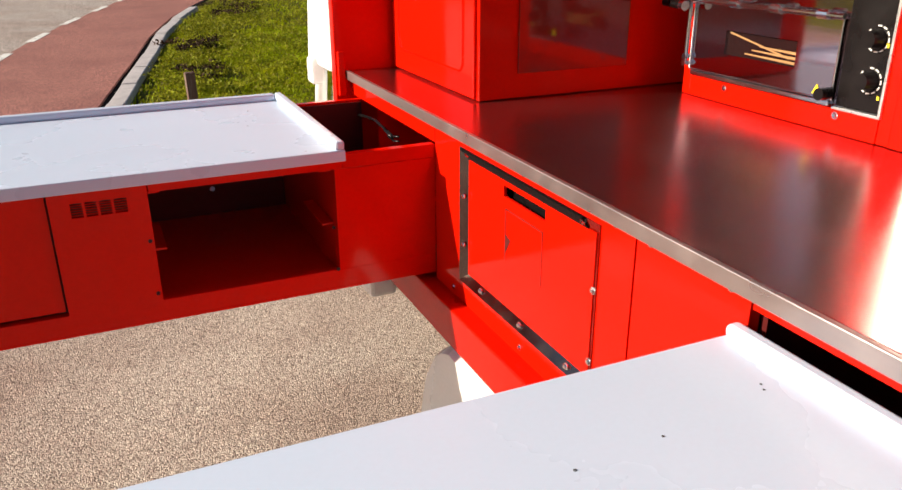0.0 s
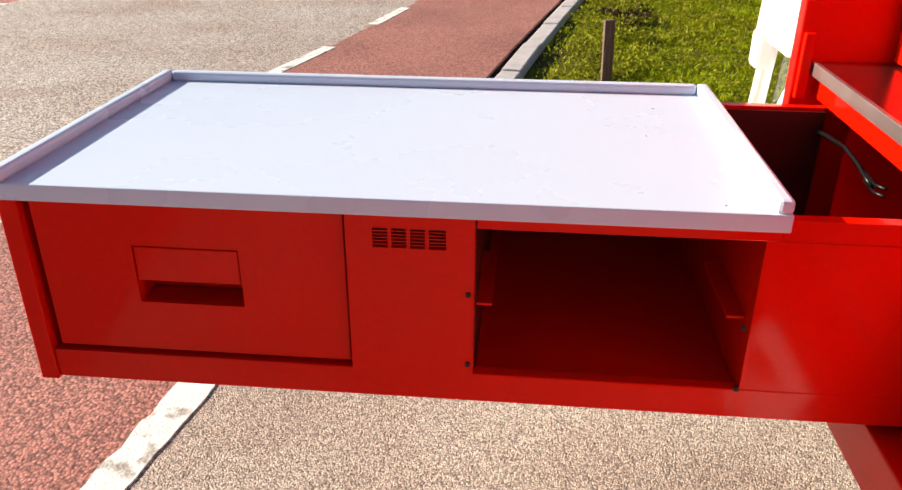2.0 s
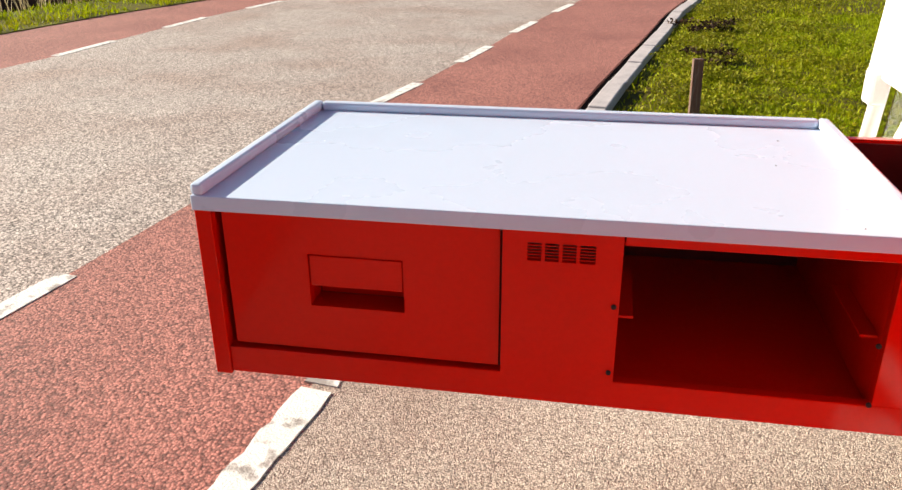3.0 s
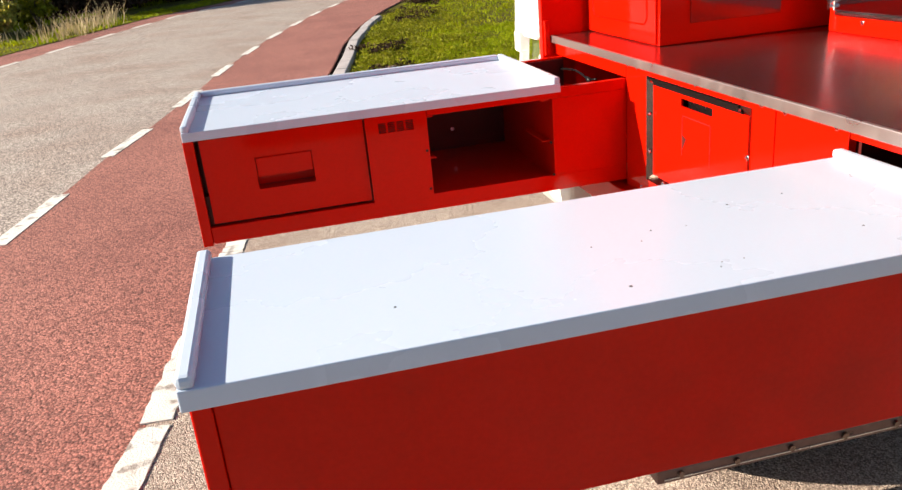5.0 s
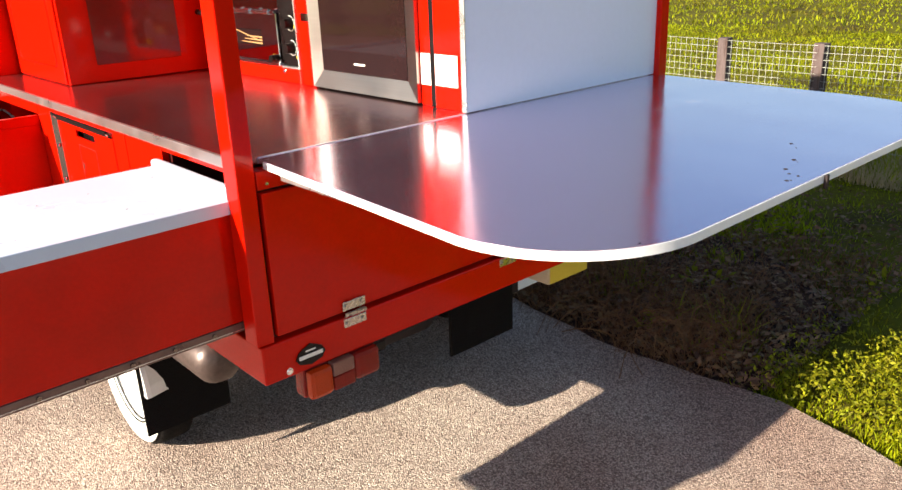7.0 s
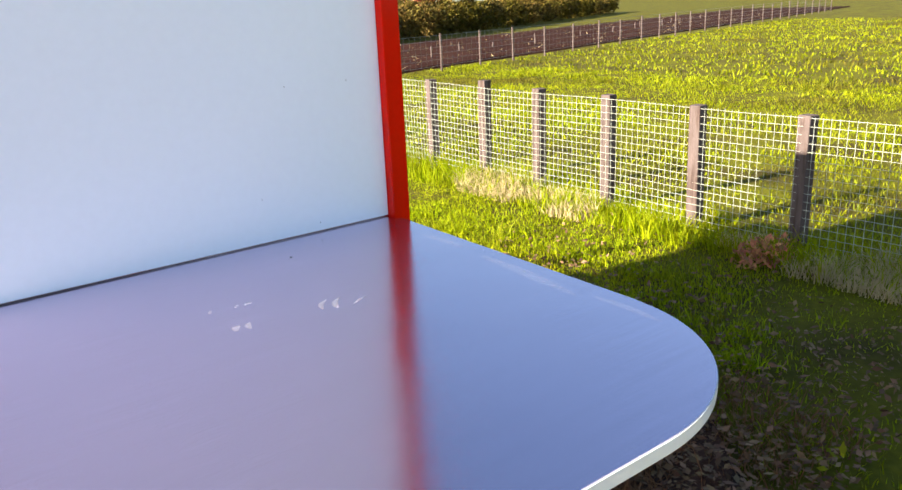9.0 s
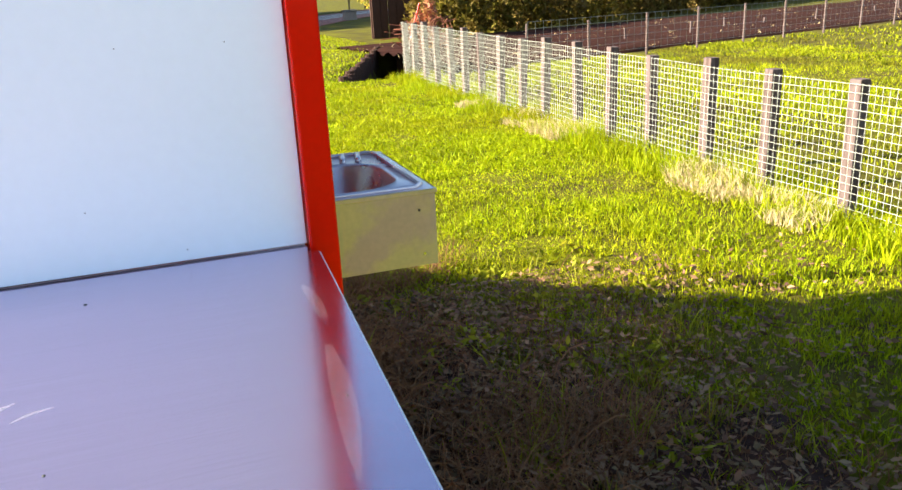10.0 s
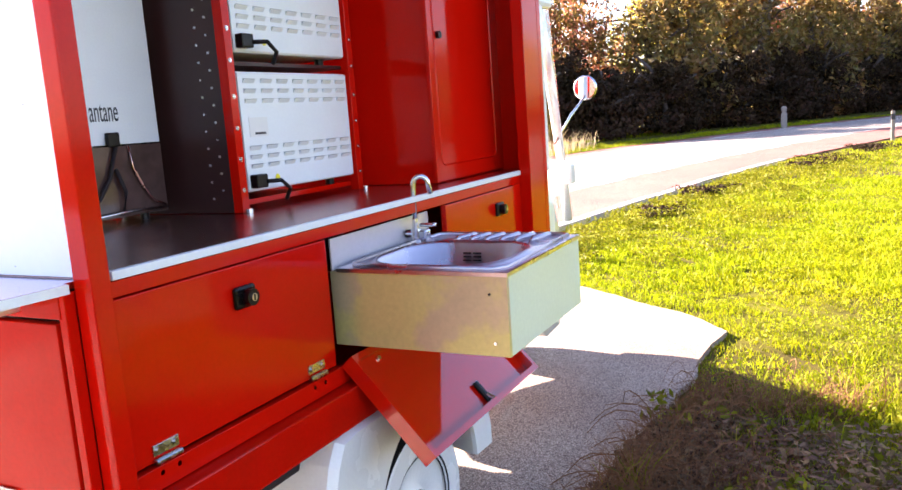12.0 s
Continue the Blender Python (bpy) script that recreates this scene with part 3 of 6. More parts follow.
# left side above the skirt: panels with slots for the drawers
HATCH = (0.779, 1.294, 0.785, 1.088)
part("side_panel", ring_plate(0.694, 1.43, 0.733, 1.112, HATCH, "x", 0.0, 0.018), RED, truck)
part("side_panel", box(0.0, 0.018, 0.466, 0.690, 0.733, 1.112, 0.001), RED, truck)
part("top_rail", box(0.0, 0.018, 0.062, 0.462, 1.088, 1.112, 0.001), RED, truck)
part("top_rail", box(0.0, 0.018, 1.434, 2.045, 1.063, 1.112, 0.001), RED, truck)
part("seam_strip", box(0.012, 0.02, 0.688, 0.696, 0.734, 1.11), RED_SHADE_MARKS, truck)
# Inner walls take the darkened red: shade behind the openings as colour.
part("inner_wall", box(0.55, 0.565, 0.06, 2.04, 0.735, 1.105), RED_SHADE_MARKS, truck)
part("partition", box(0.02, 0.55, 0.455, 0.467, 0.735, 1.105), RED_SHADE_MARKS, truck)
part("partition", box(0.02, 0.55, 1.424, 1.436, 0.735, 1.105), RED_SHADE_MARKS, truck)

# the framed hatch in the left side
inset = (0.806, 1.277, 0.802, 1.063)
frame_bm = ring_plate(*HATCH, inset, "x", -0.003, 0.001, shrink=0.016)
hatch = part("side_hatch", frame_bm, GALV, truck, "sloping hatch frame of weathered galvanised strip")
def shadow_wedge(o1, o2, i1, i2):
    """A black wedge on one side of the sloping frame, for a shadow lying there."""
    bm = bmesh.new()
    rows = []
    for (a, b, x) in ((o1, i1, 0), (o2, i2, 0)):
        rows.append([bm.verts.new((-0.0048, *a)), bm.verts.new((0.0098, *b)), bm.verts.new((0.014, *b)), bm.verts.new((0.0, *a))])
    for k in range(4):
        bm.faces.new((rows[0][k], rows[0][(k + 1) % 4], rows[1][(k + 1) % 4], rows[1][k]))
    bm.faces.new(rows[0])
    bm.faces.new(rows[1][::-1])
    return bm


# The worktop edge's shadow on the frame's top, shaped as a black wedge.
part("edge_shadow", shadow_wedge((0.83, HATCH[3] - 0.004), (HATCH[1] - 0.004, HATCH[3] - 0.004), (0.83, inset[3]), (inset[1], inset[3])), RUBBER, hatch, "black wedge for the shadow of the worktop edge")
slot = (0.963, 1.119, 1.030, 1.052)
part("hatch_panel", ring_plate(*inset, slot, "x", 0.0105, 0.0165), RED, hatch, "red hatch panel with a narrow grip slot")
# Black board makes the shade behind the slot a colour.
part("slot_back", box(0.030, 0.034, slot[0] - 0.01, slot[1] + 0.01, 1.02, 1.06), BLACK, hatch, "black board for the darkness behind the grip slot")
bm = bmesh.new()
for (y0, y1, z0, z1) in ((0.968, 0.970, 0.90, 1.008), (1.108, 1.110, 0.90, 1.008), (0.968, 1.110, 1.006, 1.008)):
    box(0.0095, 0.0104, y0, y1, z0, z1, bm=bm)
part("scored_line", bm, RED_SHADE_MARKS, hatch)
part("torn_corner", plate([(1.108, 0.955), (1.108, 0.915), (1.088, 0.948)], "x", 0.0092, 0.0103), RED_SHADE_MARKS, hatch, "dark triangular tear in the paint film")


def bolt(parent, x, y, z, axis="x", sign=-1, r=0.007, mat=CHROME):
    d = {"x": Vector((sign, 0, 0)), "y": Vector((0, sign, 0)), "z": Vector((0, 0, sign))}[axis]
    p = Vector((x, y, z))
    bm = rod(p, p + d * 0.004, r, 10, r2=r * 0.7)
    rod(p - d * 0.001, p + d * 0.001, r * 1.25, 10, bm=bm)
    return part("screw", bm, mat, parent)


for y, z in ((1.27, 1.076), (0.835, 1.076), (1.286, 0.98), (1.286, 0.87), (0.794, 0.97), (0.793, 0.84), (1.20, 0.795), (1.03, 0.795), (0.86, 0.795)):
    bolt(hatch, 0.003, y, z, r=0.0055)
for y in (0.50, 0.66, 0.745, 1.03, 1.36, 1.42):
    bolt(truck, 0.0, y, 1.103, r=0.0065)
for y in (1.33, 1.02):
    bolt(truck, 0.0, y, 0.752, r=0.005)

# corner posts, bulkhead, roof
part("corner_post", box(-0.045, -0.003, 0.005, 0.058, 0.733, 2.12, 0.003), RED, truck)
part("corner_post", box(1.442, 1.482, 0.028, 0.066, 0.733, 2.12, 0.003), RED, truck)
part("front_bulkhead", box(-0.045, 1.49, 2.046, 2.082, 0.733, 2.12, 0.003), RED, truck)
part("bulkhead_flange", box(-0.04, -0.02, 2.030, 2.0455, 1.06, 1.185, 0.003), RED, truck)
part("front_post", box(1.445, 1.49, 1.90, 2.045, 0.733, 2.12, 0.003), RED, truck)
part("roof", box(-0.06, 1.50, -0.02, 2.10, 2.121, 2.16, 0.006), RED, truck)

# rear: lower door with hinges, light cluster, badge
part("rear_rail", box(0.0, 1.431, 0.006, 0.045, 1.073, 1.112, 0.002), RED_OLD, truck)
part("rear_wall", box(-0.002, 1.431, 0.03, 0.045, 0.733, 1.072), RED_SHADE_MARKS, truck)
part("rear_stile", box(1.424, 1.4415, 0.008, 0.029, 0.735, 1.115, 0.002), RED, truck)
rear_door = part("rear_door", box(0.006, 1.4205, 0.004, 0.022, 0.744, 1.066, 0.002), RED_OLD, truck)


def hinge(parent, cx, cz, y=0.002):
    bm = box(cx - 0.032, cx + 0.032, y - 0.004, y, cz + 0.010, cz + 0.032, 0.001)
    box(cx - 0.032, cx + 0.032, y - 0.004, y, cz - 0.032, cz - 0.010, 0.001, bm=bm)
    rod((cx - 0.030, y - 0.005, cz), (cx + 0.030, y - 0.005, cz), 0.0055, 10, bm=bm)
    for s in (-1, 1):
        for t in (-1, 1):
            rod((cx + s * 0.022, y - 0.003, cz + t * 0.022), (cx + s * 0.022, y - 0.008, cz + t * 0.022), 0.005, 8, bm=bm)
    return part("hinge", bm, HINGE, parent, "bright steel hinge")


for x in (0.205, 0.72, 1.23):
    hinge(rear_door, x, 0.738)
bolt(truck, 0.021, 0.0, 0.655, "y")
bolt(truck, 0.022, 0.008, 1.085, "y", r=0.005)
badge = part("badge", plate([(0.038 + 0.078 * u, 0.652 + 0.052 * v) for u, v in ((0, 0.42), (0.12, 0.16), (0.5, 0), (0.88, 0.16), (1, 0.42), (0.9, 0.72), (0.5, 1), (0.1, 0.72))], "y", -0.003, -0.001), BLACK, truck, "black shield badge with pale bars")
bm = box(0.046, 0.108, -0.0042, -0.0032, 0.671, 0.680)
box(0.064, 0.090, -0.0042, -0.0032, 0.687, 0.6905, bm=bm)
part("badge_bar", bm, PAPER, badge)
light = part("tail_light", box(0.058, 0.262, 0.010, 0.05, 0.562, 0.639, 0.006), RED_LENS, truck, "tail light cluster with three lenses")
part("lens", box(0.060, 0.124, -0.018, 0.010, 0.564, 0.638, 0.012), ORANGE_LENS, light, "orange ribbed indicator lens")
part("lens", box(0.1245, 0.185, -0.014, 0.010, 0.602, 0.637, 0.004), CLEAR_LENS, light, "clear reversing lens")
part("lens", box(0.1245, 0.185, -0.015, 0.010, 0.566, 0.6015, 0.004), RED_LENS, light, "red lens")
part("lens", box(0.1855, 0.260, -0.015, 0.010, 0.566, 0.638, 0.012), RED_LENS, light, "red brake lens")
part("lamp_bracket", box(0.262, 0.30, 0.015, 0.022, 0.60, 0.625, 0.002), BLACK, light)
part("rear_flap", box(0.68, 0.95, 0.20, 0.212, 0.36, 0.639, 0.003), RUBBER, truck, "black rubber flap under the floor")
plate_box = part("plate_box", box(1.10, 1.30, 0.180, 0.34, 0.470, 0.5595, 0.006), CREAM, truck, "cream steel box behind the yellow plate")
part("yellow_plate", box(1.104, 1.296, 0.1755, 0.1795, 0.474, 0.5585, 0.002), YELLOW_PLATE, plate_box, "plain yellow rear plate")

# right side
part("side_panel", box(1.432, 1.449, 0.0665, 1.898, 1.088, 1.115, 0.001), RED, truck)
part("side_rail", box(1.432, 1.449, 0.0665, 1.898, 0.734, 0.776, 0.001), RED, truck)
part("inner_wall", box(0.80, 0.815, 0.06, 0.66, 0.735, 1.105), RED_SHADE_MARKS, truck)


def lock(parent, x, y, z):
    bm = box(x, x + 0.012, y - 0.030, y + 0.030, z - 0.023, z + 0.023, 0.006)
    rod((x + 0.01, y, z), (x + 0.030, y, z), 0.017, 18, bm=bm)
    part("lock", bm, BLACK, parent, "black push lock with a chrome key slot")
    bm = rod((x + 0.030, y, z), (x + 0.0325, y, z), 0.008, 14)
    part("key_plate", bm, CHROME, parent)
    part("key_slot", box(x + 0.0326, x + 0.0335, y - 0.0015, y + 0.0015, z - 0.006, z + 0.006), BLACK, parent)


def side_hinge(parent, x, y, z):
    bm = box(x, x + 0.004, y - 0.030, y + 0.030, z + 0.010, z + 0.030, 0.001)
    box(x, x + 0.004, y - 0.030, y + 0.030, z - 0.032, z - 0.010, 0.001, bm=bm)
    rod((x + 0.006, y - 0.030, z), (x + 0.006, y + 0.030, z), 0.006, 10, bm=bm)
    for s in (-1, 1):
        for t in (-1, 1):
            rod((x + 0.003, y + s * 0.02, z + t * 0.021), (x + 0.009, y + s * 0.02, z + t * 0.021), 0.005, 8, bm=bm)
    part("hinge", bm, HINGE, parent, "bright steel hinge")


door = part("side_door", box(1.424, 1.440, 0.092, 0.697, 0.782, 1.083, 0.003), RED, truck)
lock(door, 1.440, 0.403, 1.018)
side_hinge(door, 1.440, 0.165, 0.784)
side_hinge(door, 1.440, 0.615, 0.784)
door = part("side_door", box(1.436, 1.454, 1.285, 1.83, 0.782, 1.085, 0.003), RED, truck)
lock(door, 1.454, 1.675, 1.022)
part("door_jamb", box(1.432, 1.449, 1.832, 1.898, 0.777, 1.087, 0.001), RED, truck)

# the lowered sink hatch: a tray-shaped door hanging outward
hatch_turn = pose(1.456, 1.04, 0.785, 0, 47.0, 0)
bm = box(0.0, 0.305, -0.335, 0.335, -0.012, 0.0, 0.0, turn=hatch_turn)
for (x0, x1, y0, y1) in ((0.0, 0.305, -0.335, -0.318), (0.0, 0.305, 0.318, 0.335), (0.288, 0.305, -0.318, 0.318), (0.0, 0.015, -0.318, 0.318)):
    box(x0, x1, y0, y1, 0.0, 0.028, 0.0, bm=bm, turn=hatch_turn)
bmesh.ops.remove_doubles(bm, verts=bm.verts, dist=1e-5)
flap = part("sink_hatch", bm, RED_GLOSS, truck, "red hatch door folded down below the sink")
bm = box(0.222, 0.286, 0.026, 0.046, 0.0005, 0.013, 0.004, turn=hatch_turn)
part("latch", bm, BLACK, flap, "black latch body")
part("latch_bolt", rod(hatch_turn @ Vector((0.268, 0.036, 0.013)), hatch_turn @ Vector((0.290, 0.036, 0.022)), 0.006, 10), CHROME, flap)
for y in (-0.22, 0.22):
    part("hatch_screw", rod(hatch_turn @ Vector((0.03, y, 0.0)), hatch_turn @ Vector((0.03, y, 0.006)), 0.006, 8), CHROME, flap)


# wheels and fenders
def fender(x_out, x_in, back):
    """A white rear mudguard: a top shell with a cut-out outer cheek."""
    outer = [(back, 0.30), (back + 0.03, 0.42), (back + 0.10, 0.615), (back + 0.13, 0.636), (1.27, 0.636), (1.33, 0.60), (1.40, 0.50), (1.44, 0.36), (1.44, 0.30)]
    cy, cz, r = 1.03, 0.27, 0.285
    bm = bmesh.new()
    n = 24
    out_pts, in_pts = [], []
    lengths = [0.0]
    for a, b in zip(outer, outer[1:]):
        lengths.append(lengths[-1] + math.hypot(b[0] - a[0], b[1] - a[1]))
    for k in range(n + 1):
        s = lengths[-1] * k / n
        out_pts.append((np.interp(s, lengths, [p[0] for p in outer]), np.interp(s, lengths, [p[1] for p in outer])))
        a = math.pi - math.pi * k / n
        in_pts.append((cy + r * math.cos(a), cz + 0.03 + r * math.sin(a)))
    rim = 0.02 if x_in > x_out else -0.02
    rows = []
    for (oy, oz), (iy, iz) in zip(out_pts, in_pts):
        rows.append([bm.verts.new((x_in, oy, oz - 0.004)), bm.verts.new((x_out + rim, oy, oz)), bm.verts.new((x_out, oy * 0.97 + cy * 0.03, oz * 0.985)),
                     bm.verts.new((x_out, iy, iz)), bm.verts.new((x_out + rim * 0.7, iy, iz)), bm.verts.new((x_in, oy * 0.95 + cy * 0.05, oz * 0.96))])
    for a, b in zip(rows, rows[1:]):
        for k in range(5):
            bm.faces.new((a[k], a[k + 1], b[k + 1], b[k]))
    return part("fender", bm, WHITE_PAINT, truck, "white steel rear mudguard", smooth=False)


def wheel(x_mid, y, face):
    tyre = lathe([(0.15, -0.055), (0.225, -0.062), (0.247, -0.045), (0.250, 0.0), (0.247, 0.045), (0.225, 0.062), (0.15, 0.055)], (x_mid, y, 0.252), "x", 40)
    bm = lathe([(0.152, -0.05), (0.160, -0.06), (0.15, -0.045), (0.07, -0.03), (0.06, -0.045), (0.02, -0.05), (0.02, 0.05), (0.06, 0.045), (0.07, 0.03), (0.15, 0.045), (0.160, 0.06), (0.152, 0.05)], (x_mid, y, 0.252), "x", 32)
    w = part("wheel", bm, WHITE_PAINT, truck, "white pressed steel wheel", smooth=True)
    part("tyre", tyre, RUBBER, w, "black rubber tyre", smooth=True)
    return w


fender(-0.05, 0.20, 0.815)
fender(1.49, 1.24, 0.50)
for x, s in ((0.055, -1), (1.385, 1)):
    w = wheel(x, 1.03, s)
    bm = lathe([(0.055, 0.0), (0.05, 0.02), (0.03, 0.03), (0.005, 0.032)], (x + s * 0.045, 1.03, 0.252), "x", 20)
    part("hub_cap", bm, CHROME, w, smooth=True)
    ring = lathe([(0.165, 0.0), (0.172, 0.004), (0.226, 0.004), (0.232, 0.0)], (x + s * 0.0625, 1.03, 0.252), "x", 40)
    if s < 0:
        bmesh.ops.scale(ring, vec=(-1, 1, 1), verts=ring.verts, space=Matrix.Translation((-(x + s * 0.0625), 0, 0)))
    part("whitewall", ring, WHITE_PAINT, w, "white sidewall band")
    fy = 0.772
    if s < 0:
        part("mud_flap", plate([(x - 0.115, 0.165), (x + 0.16, 0.165), (x + 0.16, 0.63), (x - 0.115, 0.63)], "y", fy - 0.006, fy), RUBBER, truck, "black rubber mud flap")
part("cab_step", box(-0.05, 0.035, 1.80, 2.04, 0.52, 0.638, 0.015), WHITE_PAINT, truck, "white steel step behind the cab")
bm = lathe([(0.02, -0.15), (0.052, -0.14), (0.068, -0.11), (0.068, 0.11), (0.052, 0.14), (0.02, 0.15)], (0.07, 0.59, 0.485), "y", 24)
part("exhaust_box", bm, material("exhaust_steel", (0.085, 0.060, 0.055), 0.38, metal=0.5, spread=0.3, scale=20, bump=0.05), truck, "rounded steel exhaust silencer", smooth=True)

# Unseen block, added so low sun cannot reach the far wheel under the floor.
part("underfloor_block", box(0.42, 1.0, 0.62, 1.5, 0.20, 0.555, 0.05), DARK_METAL, truck, "unseen dark block added under the floor to stop low sun")
# the white cab in front of the bulkhead
bm = bmesh.new()
sections = [(2.083, 0.0, 0.50, 1.14, 0.05), (2.28, 0.0, 0.40, 1.10, 0.06), (2.43, 0.035, 0.36, 0.96, 0.07), (2.65, 0.14, 0.34, 0.84, 0.08), (2.86, 0.24, 0.34, 0.78, 0.09), (3.14, 0.38, 0.36, 0.66, 0.09), (3.36, 0.47, 0.37, 0.54, 0.07), (3.53, 0.56, 0.36, 0.44, 0.035)]
rings = []
for y, inset, z0, z1, r in sections:
    x0, x1 = inset, 1.44 - inset
    lean = 0.025
    ring = [(x0 + r, z0), (x1 - r, z0), (x1, z0 + r), (x1 + 0.0, z0 + (min(z1, 1.15) - z0) * 0.8), (x1 - lean, z1 - r), (x1 - lean - r, z1), (x0 + lean + r, z1), (x0 + lean, z1 - r), (x0, z0 + (min(z1, 1.15) - z0) * 0.8), (x0, z0 + r)]
    rings.append([bm.verts.new((u, y, v)) for u, v in ring])
for a, b in zip(rings, rings[1:]):
    for k in range(len(a)):
        bm.faces.new((a[k], a[(k + 1) % len(a)], b[(k + 1) % len(b)], b[k]))
bm.faces.new(rings[0])
bm.faces.new(rings[-1])
cab = part("cab", bm, WHITE_PAINT, truck, "white painted pressed-steel driver's cab", smooth=False)
for x, s in ((-0.002, -1), (1.442, 1)):
    part("door_hinge", box(x - 0.016, x + 0.030, 2.42, 2.485, 1.025, 1.112, 0.010), WHITE_PAINT, cab, "pale hinge block on the cab door")
    part("door_hinge", box(x - 0.012, x + 0.012, 2.12, 2.15, 1.20, 1.26, 0.004), BLACK, cab)
    part("door_seam", box(x - 0.004, x + 0.004, 2.16, 2.168, 0.55, 1.5), BLACK, cab)
# the cab's upper half: pillars, roof and glass
for x0, x1 in ((0.0, 0.045), (1.395, 1.44)):
    part("rear_pillar", box(x0, x1, 2.083, 2.255, 1.10, 1.745, 0.008), WHITE_PAINT, cab)
for x0, x1 in ((0.05, 0.07), (1.39, 1.37)):
    part("front_pillar", tube([(x0, 2.60, 0.85), (x0, 2.53, 1.15), (x1, 2.40, 1.75)], 0.022, 8), WHITE_PAINT, cab, smooth=True)
part("cab_roof", box(0.02, 1.42, 2.083, 2.44, 1.746, 1.79, 0.018), WHITE_PAINT, cab)
for ob in (part("windscreen", plate([(2.398, 1.74), (2.404, 1.74), (2.598, 0.90), (2.592, 0.90)], "x", 0.09, 1.35), CLEAR_GLASS, cab, "clear sloping windscreen"),
           part("side_window", plate([(2.257, 1.12), (2.53, 1.12), (2.41, 1.74), (2.257, 1.74)], "x", 1.407, 1.412), CLEAR_GLASS, cab, "clear side window")):
    ob.visible_shadow = False
part("door_skin", plate([(2.256, 1.09), (2.535, 1.09), (2.41, 1.745), (2.256, 1.745)], "x", 0.002, 0.034, 0.004), WHITE_PAINT, cab, "white upper skin of the cab door")
front = wheel(0.72, 3.20, 1)
# wing mirror on its arm
bm = tube([(1.385, 2.46, 1.19), (1.418, 2.62, 1.31), (1.459, 2.709, 1.391)], 0.006, 8)
arm = part("mirror_arm", bm, CHROME, truck, "thin chrome mirror arm", smooth=True)
bm = lathe([(0.0005, 0.012), (0.045, 0.010), (0.055, 0.0), (0.050, -0.004)], (1.460, 2.709, 1.426), "y", 28)
part("mirror_shell", bm, CHROME, arm, smooth=True)
part("mirror_glass", lathe([(0.047, -0.0045), (0.047, -0.006)], (1.460, 2.709, 1.426), "y", 28), MIRROR_GLASS, arm, "round mirror glass")


# ---- worktop and white rear panel ----
counter = thing("worktop", (0.7, 1.05, 1.115), "brushed steel worktop running through the food truck", "worktop")
part("steel_sheet", box(-0.006, 1.4385, 0.0492, 2.044, 1.1165, 1.130, 0.001), STEEL, counter)
part("edge_strip", box(-0.016, -0.0065, 0.0605, 2.044, 1.1055, 1.131, 0.002), EDGE_STEEL, counter, "folded steel front edge")
part("edge_strip", box(1.4395, 1.4525, 0.094, 1.93, 1.1165, 1.1325, 0.002), EDGE_WHITE, counter, "pale edge strip on the serving side")

panel = thing("rear_panel", (1.03, 0.045, 1.131), "glossy white panel closing the rear of the truck", "panel")
part("sheet", box(0.627, 1.4405, 0.046, 0.058, 1.132, 2.10, 0.001), WHITE_PANEL, panel)
part("edge_trim", box(0.6215, 0.6265, 0.044, 0.060, 1.132, 2.10, 0.001), ALU, panel, "thin bright edge trim")

# ---- folding serving table at the rear ----
table = thing("serving_table", (0.72, -0.4, 1.095), "folding steel serving table with rounded corners", "table")
out = rounded(-0.018, 1.420, -0.852, 0.013, (0.24, 0.27, 0.0, 0.0), 28)
TAPER = lambda pts: [(x + ((0.030 if x > 0.7 else 0.042) * (y + 0.62) / 0.63 if y > -0.60 else 0.0), y) for x, y in pts]
out = TAPER(out)
part("tabletop", plate(out, "z", 1.1185, 1.1295), STEEL_TABLE, table, "brushed steel table sheet")
part("hinge_leaf", box(0.030, 1.4385, 0.01305, 0.0458, 1.1185, 1.1295), STEEL_TABLE, table, "brushed steel hinge leaf of the table")
part("seam_strip", box(0.030, 0.6205, 0.0462, 0.0488, 1.1185, 1.1312, 0.0006), EDGE_WHITE, table, "thin bright strip along the hinge seam")
inner = rounded(-0.020, 1.422, -0.854, 0.013, (0.245, 0.275, 0.0, 0.0), 28)
inner = TAPER(inner)
bm = bmesh.new()
lo = [bm.verts.new((x, y, 1.1140)) for x, y in inner]
hi = [bm.verts.new((x, y, 1.1285)) for x, y in inner]
hi2 = [bm.verts.new((x, y, 1.1285)) for x, y in out]
lo2 = [bm.verts.new((x, y, 1.1140)) for x, y in out]
for k in range(len(lo)):
    j = (k + 1) % len(lo)
    if inner[k][1] > 0.01 and inner[j][1] > 0.01:
        continue
    bm.faces.new((lo[k], lo[j], hi[j], hi[k]))
    bm.faces.new((hi[k], hi[j], hi2[j], hi2[k]))
    bm.faces.new((lo2[k], lo2[j], lo[j], lo[k]))
part("edge_band", bm, EDGE_WHITE, table, "pale edge band round the table")
part("underside", plate(rounded(0.032, 1.400, -0.835, 0.008, (0.2, 0.24, 0, 0), 12), "z", 1.113, 1.118), WHITE_PLATE, table)
part("support_rail", box(0.045, 0.07, -0.60, -0.01, 1.088, 1.1105, 0.002), ALU, table)
part("support_rail", box(1.34, 1.365, -0.62, -0.01, 1.088, 1.1105, 0.002), ALU, table)
